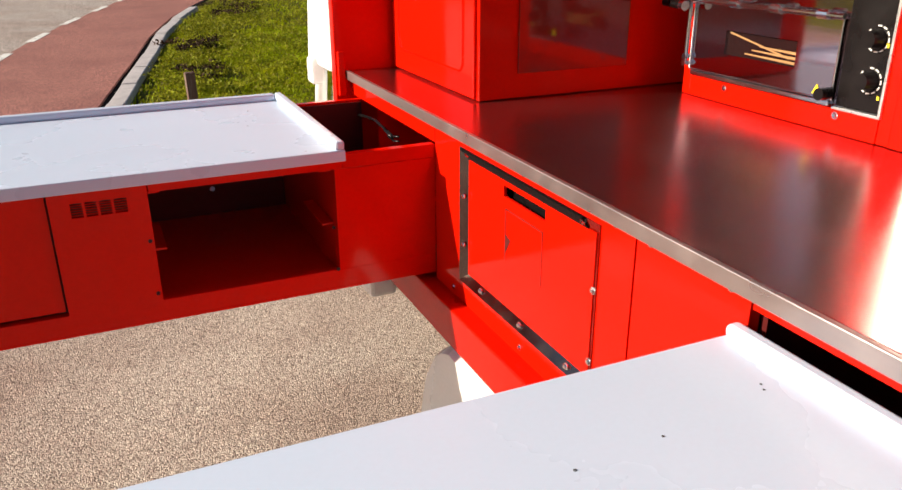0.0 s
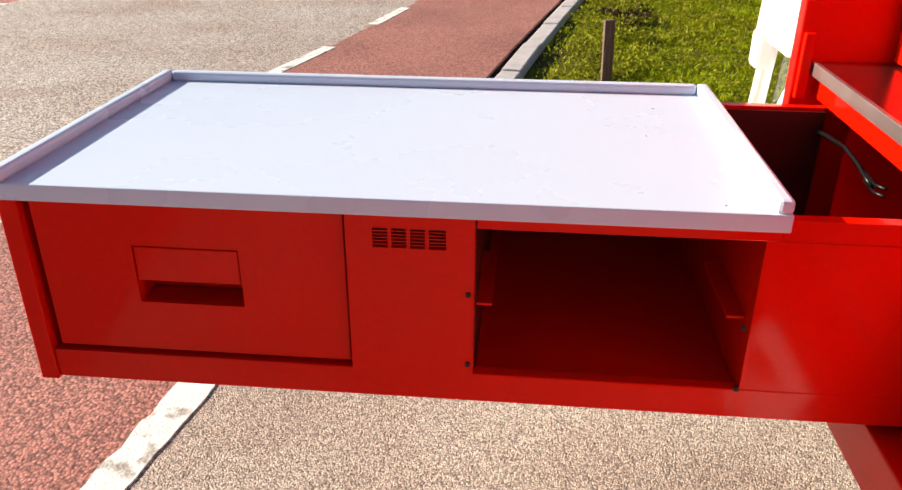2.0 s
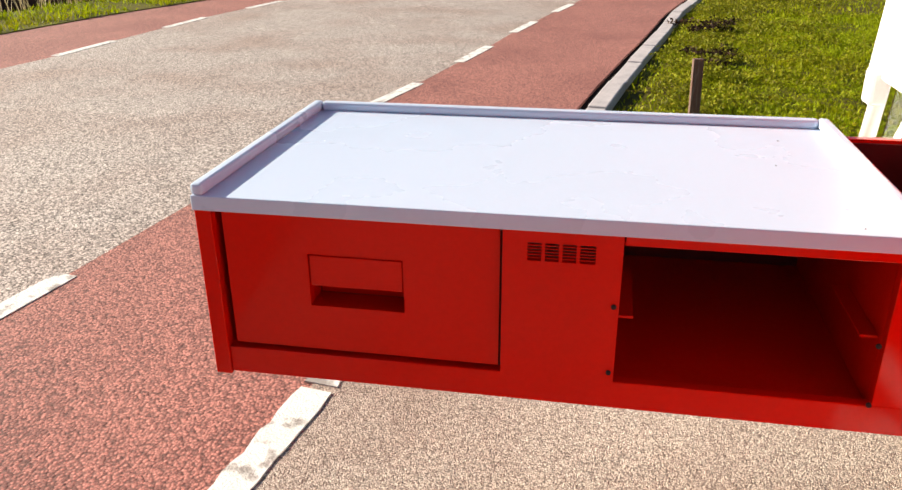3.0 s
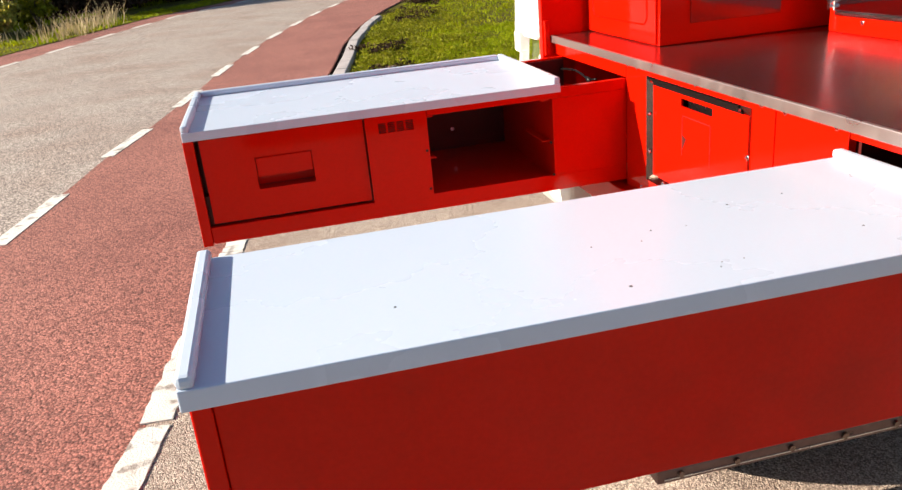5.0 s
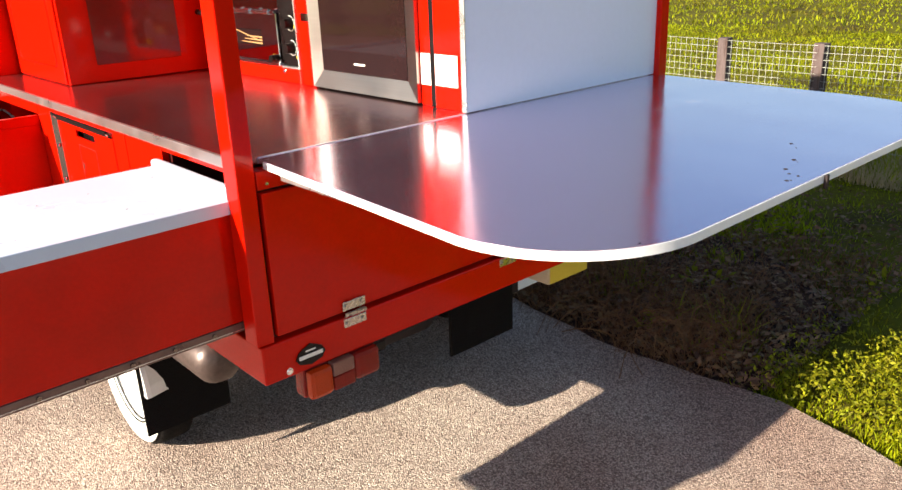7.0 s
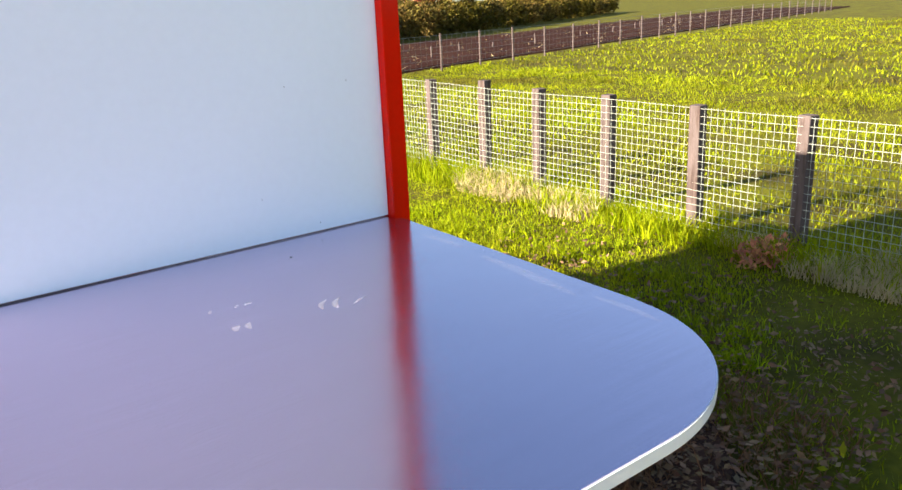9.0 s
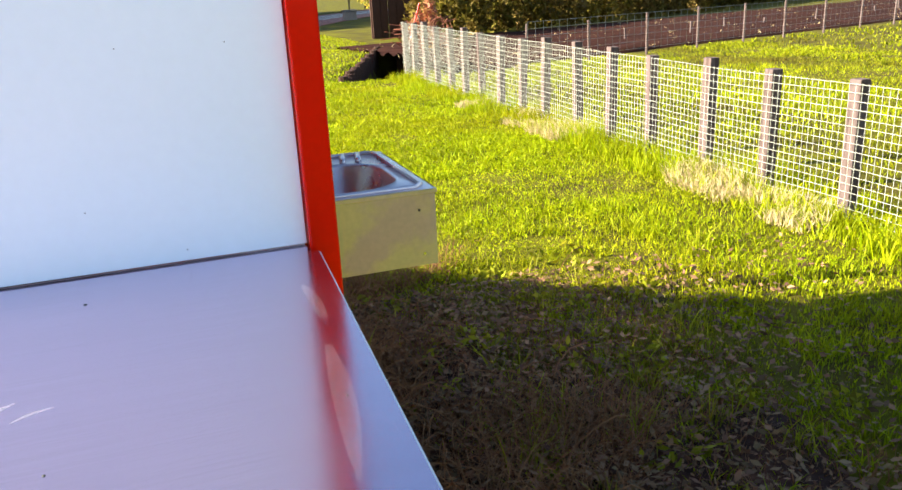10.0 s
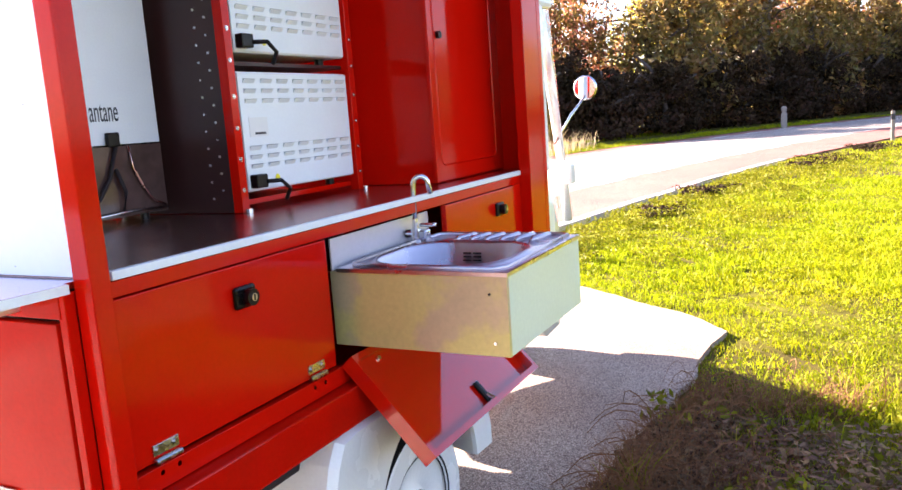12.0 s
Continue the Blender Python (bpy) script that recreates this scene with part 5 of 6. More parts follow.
# Unseen panel closing the same sky gap above the fridge.
part("added_fridge_panel", box(0.64, 0.66, FY0, FY1, 1.9005, 2.10, 0.002), RED, fridge, "red panel above the fridge")
fscreen = thing("side_screen", (0.64, 0.12, 1.131), "red end panel beside the fridge with a white label", "panel")
part("sheet", box(0.630, 0.6385, 0.062, 0.1685, 1.1315, 2.10, 0.001), RED, fscreen)
part("sheet", box(0.640, 0.646, 0.188, 0.2355, 1.1315, 2.10, 0.001), RED, fscreen)
part("black_edge", box(0.631, 0.645, 0.169, 0.1875, 1.1315, 2.10, 0.002), BLACK, fscreen, "narrow black strip in the slot beside the fridge")
part("label", box(0.6285, 0.6295, 0.080, 0.1655, 1.190, 1.270), PAPER, fscreen, "blank white label")
part("label", box(0.6375, 0.6392, 0.190, 0.232, 1.186, 1.268), PAPER, fscreen, "blank white label")
infill = thing("rack_stile", (0.645, 0.775, 1.131), "red upright strip between fridge and ovens", "panel")
part("sheet", box(0.637, 0.646, 0.745, 0.803, 1.1315, 2.10, 0.001), RED, infill)
part("clip", box(0.628, 0.637, 0.752, 0.790, 1.33, 1.355, 0.003), GALV, infill)


# ---- the pull-out sink on the right side ----
sink = thing("sink_unit", (1.64, 1.0, 0.815), "pull-out steel hand sink with tap and drainer", "sink")
SX0, SX1, SY0, SY1 = 1.405, 1.862, 0.752, 1.262
bm = box(SX0, SX1, SY0, SY0 + 0.012, 0.815, 0.996, 0.001)
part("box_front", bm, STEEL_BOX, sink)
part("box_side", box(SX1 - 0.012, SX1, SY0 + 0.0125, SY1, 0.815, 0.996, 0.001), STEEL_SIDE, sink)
part("box_back", box(SX0, SX1 - 0.0125, SY1 - 0.012, SY1, 0.815, 0.996, 0.001), STEEL_BOX, sink)
part("box_floor", box(SX0, SX1 - 0.0125, SY0 + 0.0125, SY1 - 0.0125, 0.817, 0.823), STEEL_BOX, sink)
part("box_screw", rod((1.828, SY0, 0.845), (1.828, SY0 - 0.003, 0.845), 0.0038, 10), CHROME, sink)
part("box_screw", rod((1.82, SY0, 0.955), (1.82, SY0 - 0.003, 0.955), 0.0028, 10), DARK_METAL, sink)
# sink top: sheet with a rounded bowl
bx0, bx1, by0, by1 = 1.462, 1.805, 0.797, 1.118
hole = rounded(bx0, bx1, by0, by1, (0.115, 0.115, 0.115, 0.115), 14)
deep = rounded(bx0 + 0.025, bx1 - 0.025, by0 + 0.025, by1 - 0.025, (0.10, 0.10, 0.10, 0.10), 14)
bead = rounded(bx0 - 0.012, bx1 + 0.012, by0 - 0.012, by1 + 0.012, (0.124, 0.124, 0.124, 0.124), 14)
ZT = 1.004
bm = bmesh.new()
loops = []
for pts, z in ((bead, ZT), ([((a + c) / 2, (b + d) / 2) for (a, b), (c, d) in zip(bead, hole)], ZT + 0.006), (hole, ZT - 0.002), (deep, 0.872)):
    loops.append([bm.verts.new((x, y, z)) for x, y in pts])
for a, b in zip(loops, loops[1:]):
    for k in range(len(a)):
        j = (k + 1) % len(a)
        bm.faces.new((a[k], a[j], b[j], b[k]))
bm.faces.new(loops[-1][::-1])
# the flat sheet round the bowl
edge = []
cx, cy = (bx0 + bx1) / 2, (by0 + by1) / 2
for x, y in bead:
    dx, dy = x - cx, y - cy
    t = min(((SX1 + 0.004 if dx > 0 else SX0 + 0.02) - cx) / dx if abs(dx) > 1e-6 else 9, ((SY1 + 0.004 if dy > 0 else SY0 - 0.004) - cy) / dy if abs(dy) > 1e-6 else 9)
    edge.append(bm.verts.new((cx + dx * t, cy + dy * t, ZT)))
for k in range(len(edge)):
    j = (k + 1) % len(edge)
    bm.faces.new((edge[k], edge[j], loops[0][j], loops[0][k]))
bowl = part("bowl", bm, STEEL_BRIGHT, sink, "pressed steel sink top with a rounded bowl", smooth=False)
for p in bowl.data.polygons:
    p.use_smooth = len(p.vertices) == 4
bm = bmesh.new()
for (a, b, c, d) in ((SX0 + 0.02, SX1 + 0.004, SY0 - 0.004, SY0 - 0.0005), (SX1 + 0.0005, SX1 + 0.004, SY0 - 0.0005, SY1 + 0.004), (SX0 + 0.02, SX1 + 0.0005, SY1 + 0.0005, SY1 + 0.004)):
    box(a, b, c, d, 0.995, ZT, bm=bm)
part("rim_fold", bm, STEEL_BRIGHT, sink)
part("raised_rim", tube([(1.45, 1.135, ZT + 0.003), (1.45, 1.235, ZT + 0.003), (1.47, 1.25, ZT + 0.003), (1.82, 1.25, ZT + 0.003), (1.84, 1.235, ZT + 0.003), (1.842, 0.80, ZT + 0.003), (1.82, 0.775, ZT + 0.003), (1.46, 0.775, ZT + 0.003), (1.443, 0.80, ZT + 0.003), (1.445, 1.135, ZT + 0.003)], 0.006, 8), STEEL_BRIGHT, bowl, smooth=True)
for k in range(6):
    x = 1.55 + k * 0.044
    part("drainer_rib", tube([(x, 1.148, ZT - 0.001), (x + 0.004, 1.155, ZT + 0.005), (x + 0.018, 1.232, ZT + 0.005), (x + 0.020, 1.238, ZT - 0.001)], 0.0085, 8), STEEL_BRIGHT, bowl, smooth=True)
bm = bmesh.new()
for i in range(2):
    for k in range(3):
        x, z = 1.590 + i * 0.029, 0.957 + k * 0.0095
        box(x, x + 0.022, by1 - 0.016 + (0.951 - z) * -0.16, by1 - 0.0115 + (0.951 - z) * -0.16, z, z + 0.0032, bm=bm)
part("overflow", bm, BLACK, bowl, "black overflow slots")
part("waste", lathe([(0.004, 0.0), (0.03, 0.002), (0.035, 0.0), (0.004, -0.001)], (1.63, 0.95, 0.874), "z", 20), CHROME, bowl, smooth=True)
part("splash_plate", box(1.4065, 1.412, SY0 + 0.002, 1.25, 0.9965, 1.074, 0.001), UPSTAND, sink, "bright steel upstand behind the sink")
# tap
TX, TY = 1.442, 1.118
bm = rod((TX, TY, ZT), (TX, TY, ZT + 0.038), 0.014, 18)
rod((TX, TY, ZT + 0.038), (TX, TY, ZT + 0.066), 0.0085, 16, bm=bm)
box(TX - 0.006, TX + 0.034, TY - 0.004, TY + 0.028, ZT + 0.004, ZT + 0.036, 0.006, bm=bm)
tap = part("tap", bm, CHROME, sink, "chrome swan-neck tap", smooth=False)
pts = [(TX, TY, ZT + 0.06), (TX + 0.002, TY, ZT + 0.158)]
for k in range(1, 9):
    a = math.pi - math.pi * 0.86 * k / 8
    pts.append((TX + 0.002 + 0.0185 * (1 + math.cos(a)), TY + 0.010 * (1 + math.cos(a)), ZT + 0.158 + 0.024 * math.sin(a)))
pts.append((TX + 0.043, TY + 0.022, ZT + 0.132))
part("spout", tube(pts, 0.0072, 12), CHROME, tap, smooth=True)
part("lever", box(TX + 0.008, TX + 0.055, TY + 0.006, TY + 0.026, ZT + 0.042, ZT + 0.052, 0.004), CHROME, tap)
part("valve_body", rod((TX - 0.028, TY - 0.008, ZT + 0.026), (TX + 0.004, TY + 0.004, ZT + 0.026), 0.012, 14), CHROME, tap)

for k in range(9):
    x, y = random.uniform(-0.55, -0.03), random.uniform(0.09, 0.43)
    part("dirt_speck", rod((x, y, 1.053), (x, y, 1.0535), random.uniform(0.0008, 0.0018), 6), INK, db)
# specks of dirt and small screws on the white sheets and the table
random.seed(8)
for x, y, z, host in ((-0.36, 1.719, 1.0745, da), (-0.328, 1.88, 1.0745, da), (-0.292, 1.438, 1.0745, da), (-0.912, 0.169, 1.053, db), (-0.60, 0.253, 1.053, db), (-0.492, 0.277, 1.053, db), (-0.606, 0.104, 1.053, db), (-0.523, 0.244, 1.053, db), (-0.33, 0.33, 1.053, db), (-0.21, 0.16, 1.053, db), (0.78, -0.73, 1.1295, table), (0.555, -0.828, 1.1295, table), (0.148, -0.549, 1.1295, table), (1.165, -0.06, 1.1295, table), (1.394, -0.399, 1.1295, table), (1.16, -0.425, 1.1295, table), (0.678, -0.781, 1.1295, table)):
    r = random.uniform(0.0013, 0.0026)
    part("dirt_speck", rod((x, y, z), (x, y, z + 0.0008), r, 7, r2=r * 0.6), INK, host)
for x, y, r in ((0.808, -0.707, 0.004), (0.689, -0.769, 0.005), (0.618, -0.788, 0.0045), (0.548, -0.824, 0.004), (0.588, -0.825, 0.003), (0.592, -0.807, 0.003)):
    part("dirt_splash", rod((x, y, 1.1295), (x, y, 1.1303), r, 9, r2=r * 0.7), DARK_METAL, table)
for x, z in ((1.172, 1.212), (1.237, 1.406), (1.285, 1.147), (1.365, 1.406)):
    part("dirt_speck", rod((x, 0.0458, z), (x, 0.0450, z), 0.0008, 7), INK, panel)


# dried wipe marks on the table sheet and the worn streak along its edge
STREAK = material("worn_table_streak", (0.62, 0.62, 0.66), 0.75, spread=0.1, scale=40)
for node in STREAK.node_tree.nodes:
    if node.type == "BSDF_PRINCIPLED":
        node.inputs["Alpha"].default_value = 0.014
WIPE = material("dried_wipe_mark", (0.62, 0.62, 0.66), 0.7, spread=0.1, scale=60)
for node in WIPE.node_tree.nodes:
    if node.type == "BSDF_PRINCIPLED":
        node.inputs["Alpha"].default_value = 0.055


def wipe(name, ax, ay, bx, by, width, bow):
    a, b = Vector((ax, ay)), Vector((bx, by))
    side = Vector((-(b - a).y, (b - a).x)).normalized()
    upper, lower = [], []
    for k in range(9):
        t = k / 8
        c = a.lerp(b, t) + side * bow * math.sin(math.pi * t)
        w = width * (0.12 + 0.88 * math.sin(math.pi * min(1.0, 0.08 + t * 0.9)))
        upper.append(tuple(c + side * w / 2))
        lower.append(tuple(c - side * w / 2))
    part(name, plate(lower + upper[::-1], "z", 1.1296, 1.1299), WIPE if name == "wipe_mark" else STREAK, table)


for m in ((0.957, -0.302, 0.969, -0.285, 0.012, 0.004), (0.975, -0.306, 0.983, -0.285, 0.009, 0.003), (0.992, -0.218, 1.001, -0.210, 0.005, 0.001), (1.006, -0.219, 1.020, -0.213, 0.008, 0.001),
          (1.082, -0.314, 1.106, -0.283, 0.008, 0.006), (1.100, -0.325, 1.123, -0.290, 0.009, 0.006), (1.124, -0.328, 1.156, -0.313, 0.005, 0.003), (0.955, -0.214, 0.962, -0.206, 0.005, 0.001)):
    wipe("wipe_mark", *m)
wipe("worn_streak", 1.407, -0.110, 1.410, -0.245, 0.014, 0.002)
wipe("worn_streak", 1.400, -0.290, 1.374, -0.525, 0.020, 0.003)
wipe("worn_streak", 1.388, -0.548, 1.381, -0.668, 0.012, 0.004)


# ---- fences and small things outdoors ----
random.seed(11)
def fence_x(y):
    """The garden fence runs slightly outward along the lawn."""
    return 5.13 + 0.024 * (y - 2.6)


fence = thing("garden_fence", (fence_x(5.0), 5.0, 0), "low garden fence of white square wire mesh on weathered posts", "fence")
for y in (-2.9, -2.05, -1.2, -0.4, 0.32, 1.11, 1.87, 2.68, 3.42, 4.14, 4.89, 5.60, 6.28, 7.05, 7.68, 8.35, 9.0, 9.65, 10.3, 10.95, 11.6, 12.2, 12.78):
    h = 0.83 + 0.012 * max(0.0, y - 4.0) + random.uniform(-0.02, 0.03)
    x = fence_x(y) + random.uniform(-0.015, 0.015) + 0.05
    lean = random.uniform(-0.02, 0.02)
    bm = box(-0.042, 0.042, -0.042, 0.042, -0.3, h, 0.006, turn=pose(x, y, 0, 0, math.degrees(lean), random.uniform(-10, 10)))
    part("post", bm, POST, fence)


def grid_mesh(x_of, y0, y1, h, step, r, sag=0.0):
    """Wires of a square mesh as thin four-sided rods in one mesh."""
    verts, faces = [], []

    def wire(a, b):
        a, b = np.array(a), np.array(b)
        d = b - a
        up = np.array((0, 0, 1.0)) if abs(d[2]) < abs(d[0]) + abs(d[1]) else np.array((0, 1.0, 0))
        s = np.cross(d, up)
        s = s / np.linalg.norm(s) * r
        t = np.cross(s, d)
        t = t / np.linalg.norm(t) * r
        k = len(verts)
        for p in (a, b):
            verts.extend((p + s, p + t, p - s, p - t))
        for i in range(4):
            j = (i + 1) % 4
            faces.append((k + i, k + j, k + 4 + j, k + 4 + i))

    n = int(round((y1 - y0) / step))
    m = int(round(h / step))
    for i in range(n + 1):
        yy = y0 + i * step
        wob = 0.006 * math.sin(yy * 5)
        wire((x_of(yy) + wob, yy, 0.0), (x_of(yy), yy, m * step + 0.012))
    for j in range(m + 1):
        z = 0.004 + j * step
        for i in range(0, n, 4):
            a, b = y0 + i * step, y0 + min(n, i + 4) * step
            wire((x_of(a) - 0.004, a, z + 0.004 * math.sin(a * 3)), (x_of(b) - 0.004, b, z + 0.004 * math.sin(b * 3)))
    return verts, faces


v, f = grid_mesh(fence_x, -3.0, 12.8, 0.80, 0.05, 0.0016)
soup("wire_mesh", [(p[0] - fence_x(5.0), p[1] - 5.0, p[2] * (1.0 + 0.0145 * max(0.0, p[1] - 4.0))) for p in v], f, WIRE, "white square wire mesh", "", parent=fence)

far = thing("field_fence", (18, 15.2, 0), "far field fence of thin wire on pale posts", "fence")
px = 7.6
posts = []
while px < 52:
    py = 12.55 + (px - 8.0) * 0.272
    posts.append((px, py))
    part("post", rod((px, py, -0.2), (px + random.uniform(-0.02, 0.02), py, 0.80 + random.uniform(-0.06, 0.04)), 0.026, 8), POST, far)
    px += 1.55 + random.uniform(-0.1, 0.1)
for z in (0.12, 0.26, 0.40, 0.54, 0.68, 0.80):
    bm = bmesh.new()
    for (a, b), (c, d) in zip(posts, posts[1:]):
        rod((a, b - 0.04, z), (c, d - 0.04, z), 0.0035, 4, bm=bm)
    part("line_wire", bm, WIRE_GREY, far)
verts, faces = [], []
for (a, b), (c, d) in zip(posts, posts[1:]):
    for k in range(8):
        t = k / 8
        x0, y0 = a + (c - a) * t, b + (d - b) * t - 0.04
        i = len(verts)
        verts += [(x0 - 0.003 - 18, y0 - 15.2, 0.1), (x0 + 0.003 - 18, y0 - 15.2, 0.1), (x0 + 0.003 - 18, y0 + 0.004 - 15.2, 0.8), (x0 - 0.003 - 18, y0 + 0.004 - 15.2, 0.8)]
        faces.append((i, i + 1, i + 2, i + 3))
soup("netting", verts, faces, WIRE_GREY, "", "", parent=far)
# short pale stakes standing in the mud
for k in range(16):
    x, y = 12.5 + k * 1.9 + random.uniform(-0.5, 0.5), 17.0 + k * 0.62 + random.uniform(-0.6, 0.6)
    solid("marker_stake", rod((x, y, -0.1), (x + random.uniform(-0.06, 0.06), y, 0.26 + random.uniform(-0.08, 0.08)), 0.028, 6), POST, "short pale plant guard standing in the mud", "stake", group="plant guards")

# stake on the lawn beside the kerb
b = box(-0.036, 0.036, -0.02, 0.02, -0.2, 0.62, 0.004, turn=pose(0.0, 6.08, -0.12, 0, -1.5, 12))
solid("wooden_stake", b, WOOD_OLD, "short brown wooden stake standing in the lawn", "stake")

# roadside delineator and a far bollard
deli = thing("delineator_post", (3.45, 22.3, 0), "white roadside marker post with a dark band", "marker post")
part("shaft", box(3.405, 3.495, 22.27, 22.33, -0.1, 0.72, 0.02), CONCRETE, deli)
part("band", box(3.401, 3.499, 22.266, 22.334, 0.50, 0.65, 0.01), INK, deli)
boll = thing("bollard", (0.19, 32.7, 0), "weathered pale wooden bollard at the far roadside", "bollard")
part("shaft", lathe([(0.11, -0.1), (0.11, 0.54), (0.075, 0.60), (0.075, 0.64), (0.10, 0.68), (0.10, 0.79), (0.065, 0.84), (0.003, 0.85)], (0.19, 32.7, 0), "z", 14), CONCRETE, boll, smooth=True)

# palisade of short stakes along the ditch, and the dark post by it
palisade = thing("ditch_palisade", (5.0, 14.4, 0), "edge of dark wooden stakes holding the ditch bank", "palisade")
for k in range(40):
    t = k / 39
    x, y = 4.27 + 2.6 * t, 12.75 + 7.3 * t
    part("stake", rod((x, y, -0.8), (x + random.uniform(-0.02, 0.02), y, 0.03 + random.uniform(-0.05, 0.06)), 0.075, 8), WOOD_DARK, palisade)
for k in range(5):
    part("end_stake", rod((4.42 + 0.16 * k, 12.70, -0.8), (4.42 + 0.16 * k, 12.70, -0.02 - 0.02 * k), 0.07, 8), WOOD_DARK, palisade)
part("fallen_pole", rod((5.4, 15.2, -0.32), (6.8, 13.4, -0.45), 0.05, 8), WOOD_OLD, palisade)
gate = thing("dark_gatepost", (8.6, 24.8, 0), "tall dark timber boards behind the ditch", "gate post")
for k in range(6):
    part("board", box(8.0 + k * 0.27, 8.26 + k * 0.27, 24.8 + 0.03 * (k % 2), 24.86 + 0.03 * (k % 2), -0.3, 1.96 - 0.06 * (k % 3), 0.01), WOOD_DARK, gate)
for x, w in ((7.98, 0.14), (8.9, 0.10), (9.25, 0.13), (9.6, 0.12)):
    part("upright", box(x, x + w, 24.93, 25.03, -0.3, 3.2, 0.01), WOOD_DARK, gate)
# small tree in a concrete planter where the road bends
PX, PY = 11.7, 44.0
planter = thing("street_planter", (PX, PY, 0), "low concrete planter with a small leafy tree", "planter")
bm = box(PX - 0.32, PX + 0.32, PY - 0.32, PY + 0.32, -0.1, 0.42, 0.03)
box(PX - 0.37, PX + 0.37, PY - 0.37, PY + 0.37, 0.421, 0.52, 0.02, bm=bm)
part("trough", bm, CONCRETE, planter)
part("stem", tube([(PX, PY, 0.4), (PX + 0.02, PY, 0.9), (PX - 0.01, PY + 0.02, 1.4)], 0.05, 8), BARK, planter)
# red and white pole leaning by the ditch
lean = thing("leaning_pole", (7.2, 18.0, 0), "red and white pole leaning beside dry brush", "pole")
foot, tip = Vector((7.02, 18.0, -0.05)), Vector((7.42, 18.05, 1.13))
part("red_length", rod(foot.lerp(tip, 0.35), tip, 0.022, 8), RED, lean)
part("white_length", rod(foot, foot.lerp(tip, 0.349), 0.024, 8), PAPER, lean)
random.seed(21)
bm = bmesh.new()
for k in range(120):
    p = Vector((random.uniform(7.0, 8.0), random.uniform(17.4, 18.4), random.uniform(-0.1, 0.55)))
    d = Vector((random.uniform(-1, 1), random.uniform(-0.5, 0.5), random.uniform(0.1, 1.2))).normalized()
    tube([p, p + d * 0.3, p + d * 0.55 + Vector((random.uniform(-0.2, 0.2), 0, -0.12))], 0.013, 5, bm=bm)
solid("brush_pile", bm, TWIG, "heap of dry brown cut branches by the ditch", "brushwood", kind="stuff")
# revetment boards of the roadside ditch, and its little label plate
rev = thing("ditch_revetment", (-12.2, 10, 0), "low dark timber revetment on the far ditch bank", "revetment")
for k in range(20):
    y = 1.0 + k * 0.9
    a, b2 = curve_x(FAR_EDGE, y) - 4.2, curve_x(FAR_EDGE, y + 0.9) - 4.2
    ang = -math.degrees(math.atan2(b2 - a, 0.9))
    part("board", box(-0.03, 0.03, 0.0, 0.915, -0.6, 0.06 + 0.02 * (k % 2), 0.006, turn=pose(a, y, 0, 0, 0, ang)), WOOD_DARK, rev)
    part("pile", rod((a + 0.06, y, -0.7), (a + 0.06, y, 0.10), 0.05, 8), WOOD_DARK, rev)
part("plate", box(-11.1, -11.08, 12.9, 13.1, -0.16, 0.0, 0.002), PAPER, rev, "small white plate")


# ---- plants ----
def blades(name, spots, height, width, mat, label, category, lean=0.5, seed=1, clump=0.0, kind="stuff"):
    """Grass: bent, tapered blades at the given spots, in one mesh."""
    rng = np.random.default_rng(seed)
    n = len(spots)
    p = np.zeros((n, 3))
    p[:, :2] = spots
    p[:, 2] = -0.035
    a = rng.uniform(0, 2 * np.pi, n)
    side = np.stack([np.cos(a), np.sin(a), np.zeros(n)], 1)
    b = rng.uniform(0, 2 * np.pi, n)
    l = rng.uniform(0.1, lean, n)
    bend = np.stack([np.cos(b) * l, np.sin(b) * l, np.zeros(n)], 1)
    field = np.array([noise.noise((x * 1.7, y * 1.7, 0.5)) + 0.6 * noise.noise((x * 5, y * 5, 2.5)) for x, y in spots])
    h = (height * rng.uniform(0.55, 1.25, n) * (1 + clump * field))[:, None]
    wd = (width * rng.uniform(0.7, 1.3, n))[:, None]
    up = np.array([0, 0, 1.0])
    v0, v1 = p - side * wd / 2, p + side * wd / 2
    mid = p + up * h * 0.55 + bend * h * 0.35
    v2, v3 = mid + side * wd * 0.4, mid - side * wd * 0.4
    tip = p + up * h * 0.95 + bend * h
    verts = np.stack([v0, v1, v2, v3, tip], 1).reshape(-1, 3)
    base = np.arange(n) * 5
    mesh = bpy.data.meshes.new(name)
    loops = np.concatenate([np.stack([base, base + 1, base + 2, base + 3], 1), ], 0)
    tri = np.stack([base + 3, base + 2, base + 4], 1)
    mesh.vertices.add(n * 5)
    mesh.vertices.foreach_set("co", verts.ravel())
    mesh.loops.add(n * 7)
    mesh.loops.foreach_set("vertex_index", np.concatenate([loops, tri], 1).ravel())
    mesh.polygons.add(n * 2)
    mesh.polygons.foreach_set("loop_start", np.stack([np.arange(n) * 7, np.arange(n) * 7 + 4], 1).ravel())
    mesh.update(calc_edges=True)
    mesh.validate()
    mesh.materials.append(mat)
    return tagged(new(name, mesh), label, category, kind=kind)


DRIVE_RIM = np.array(fine_rim)


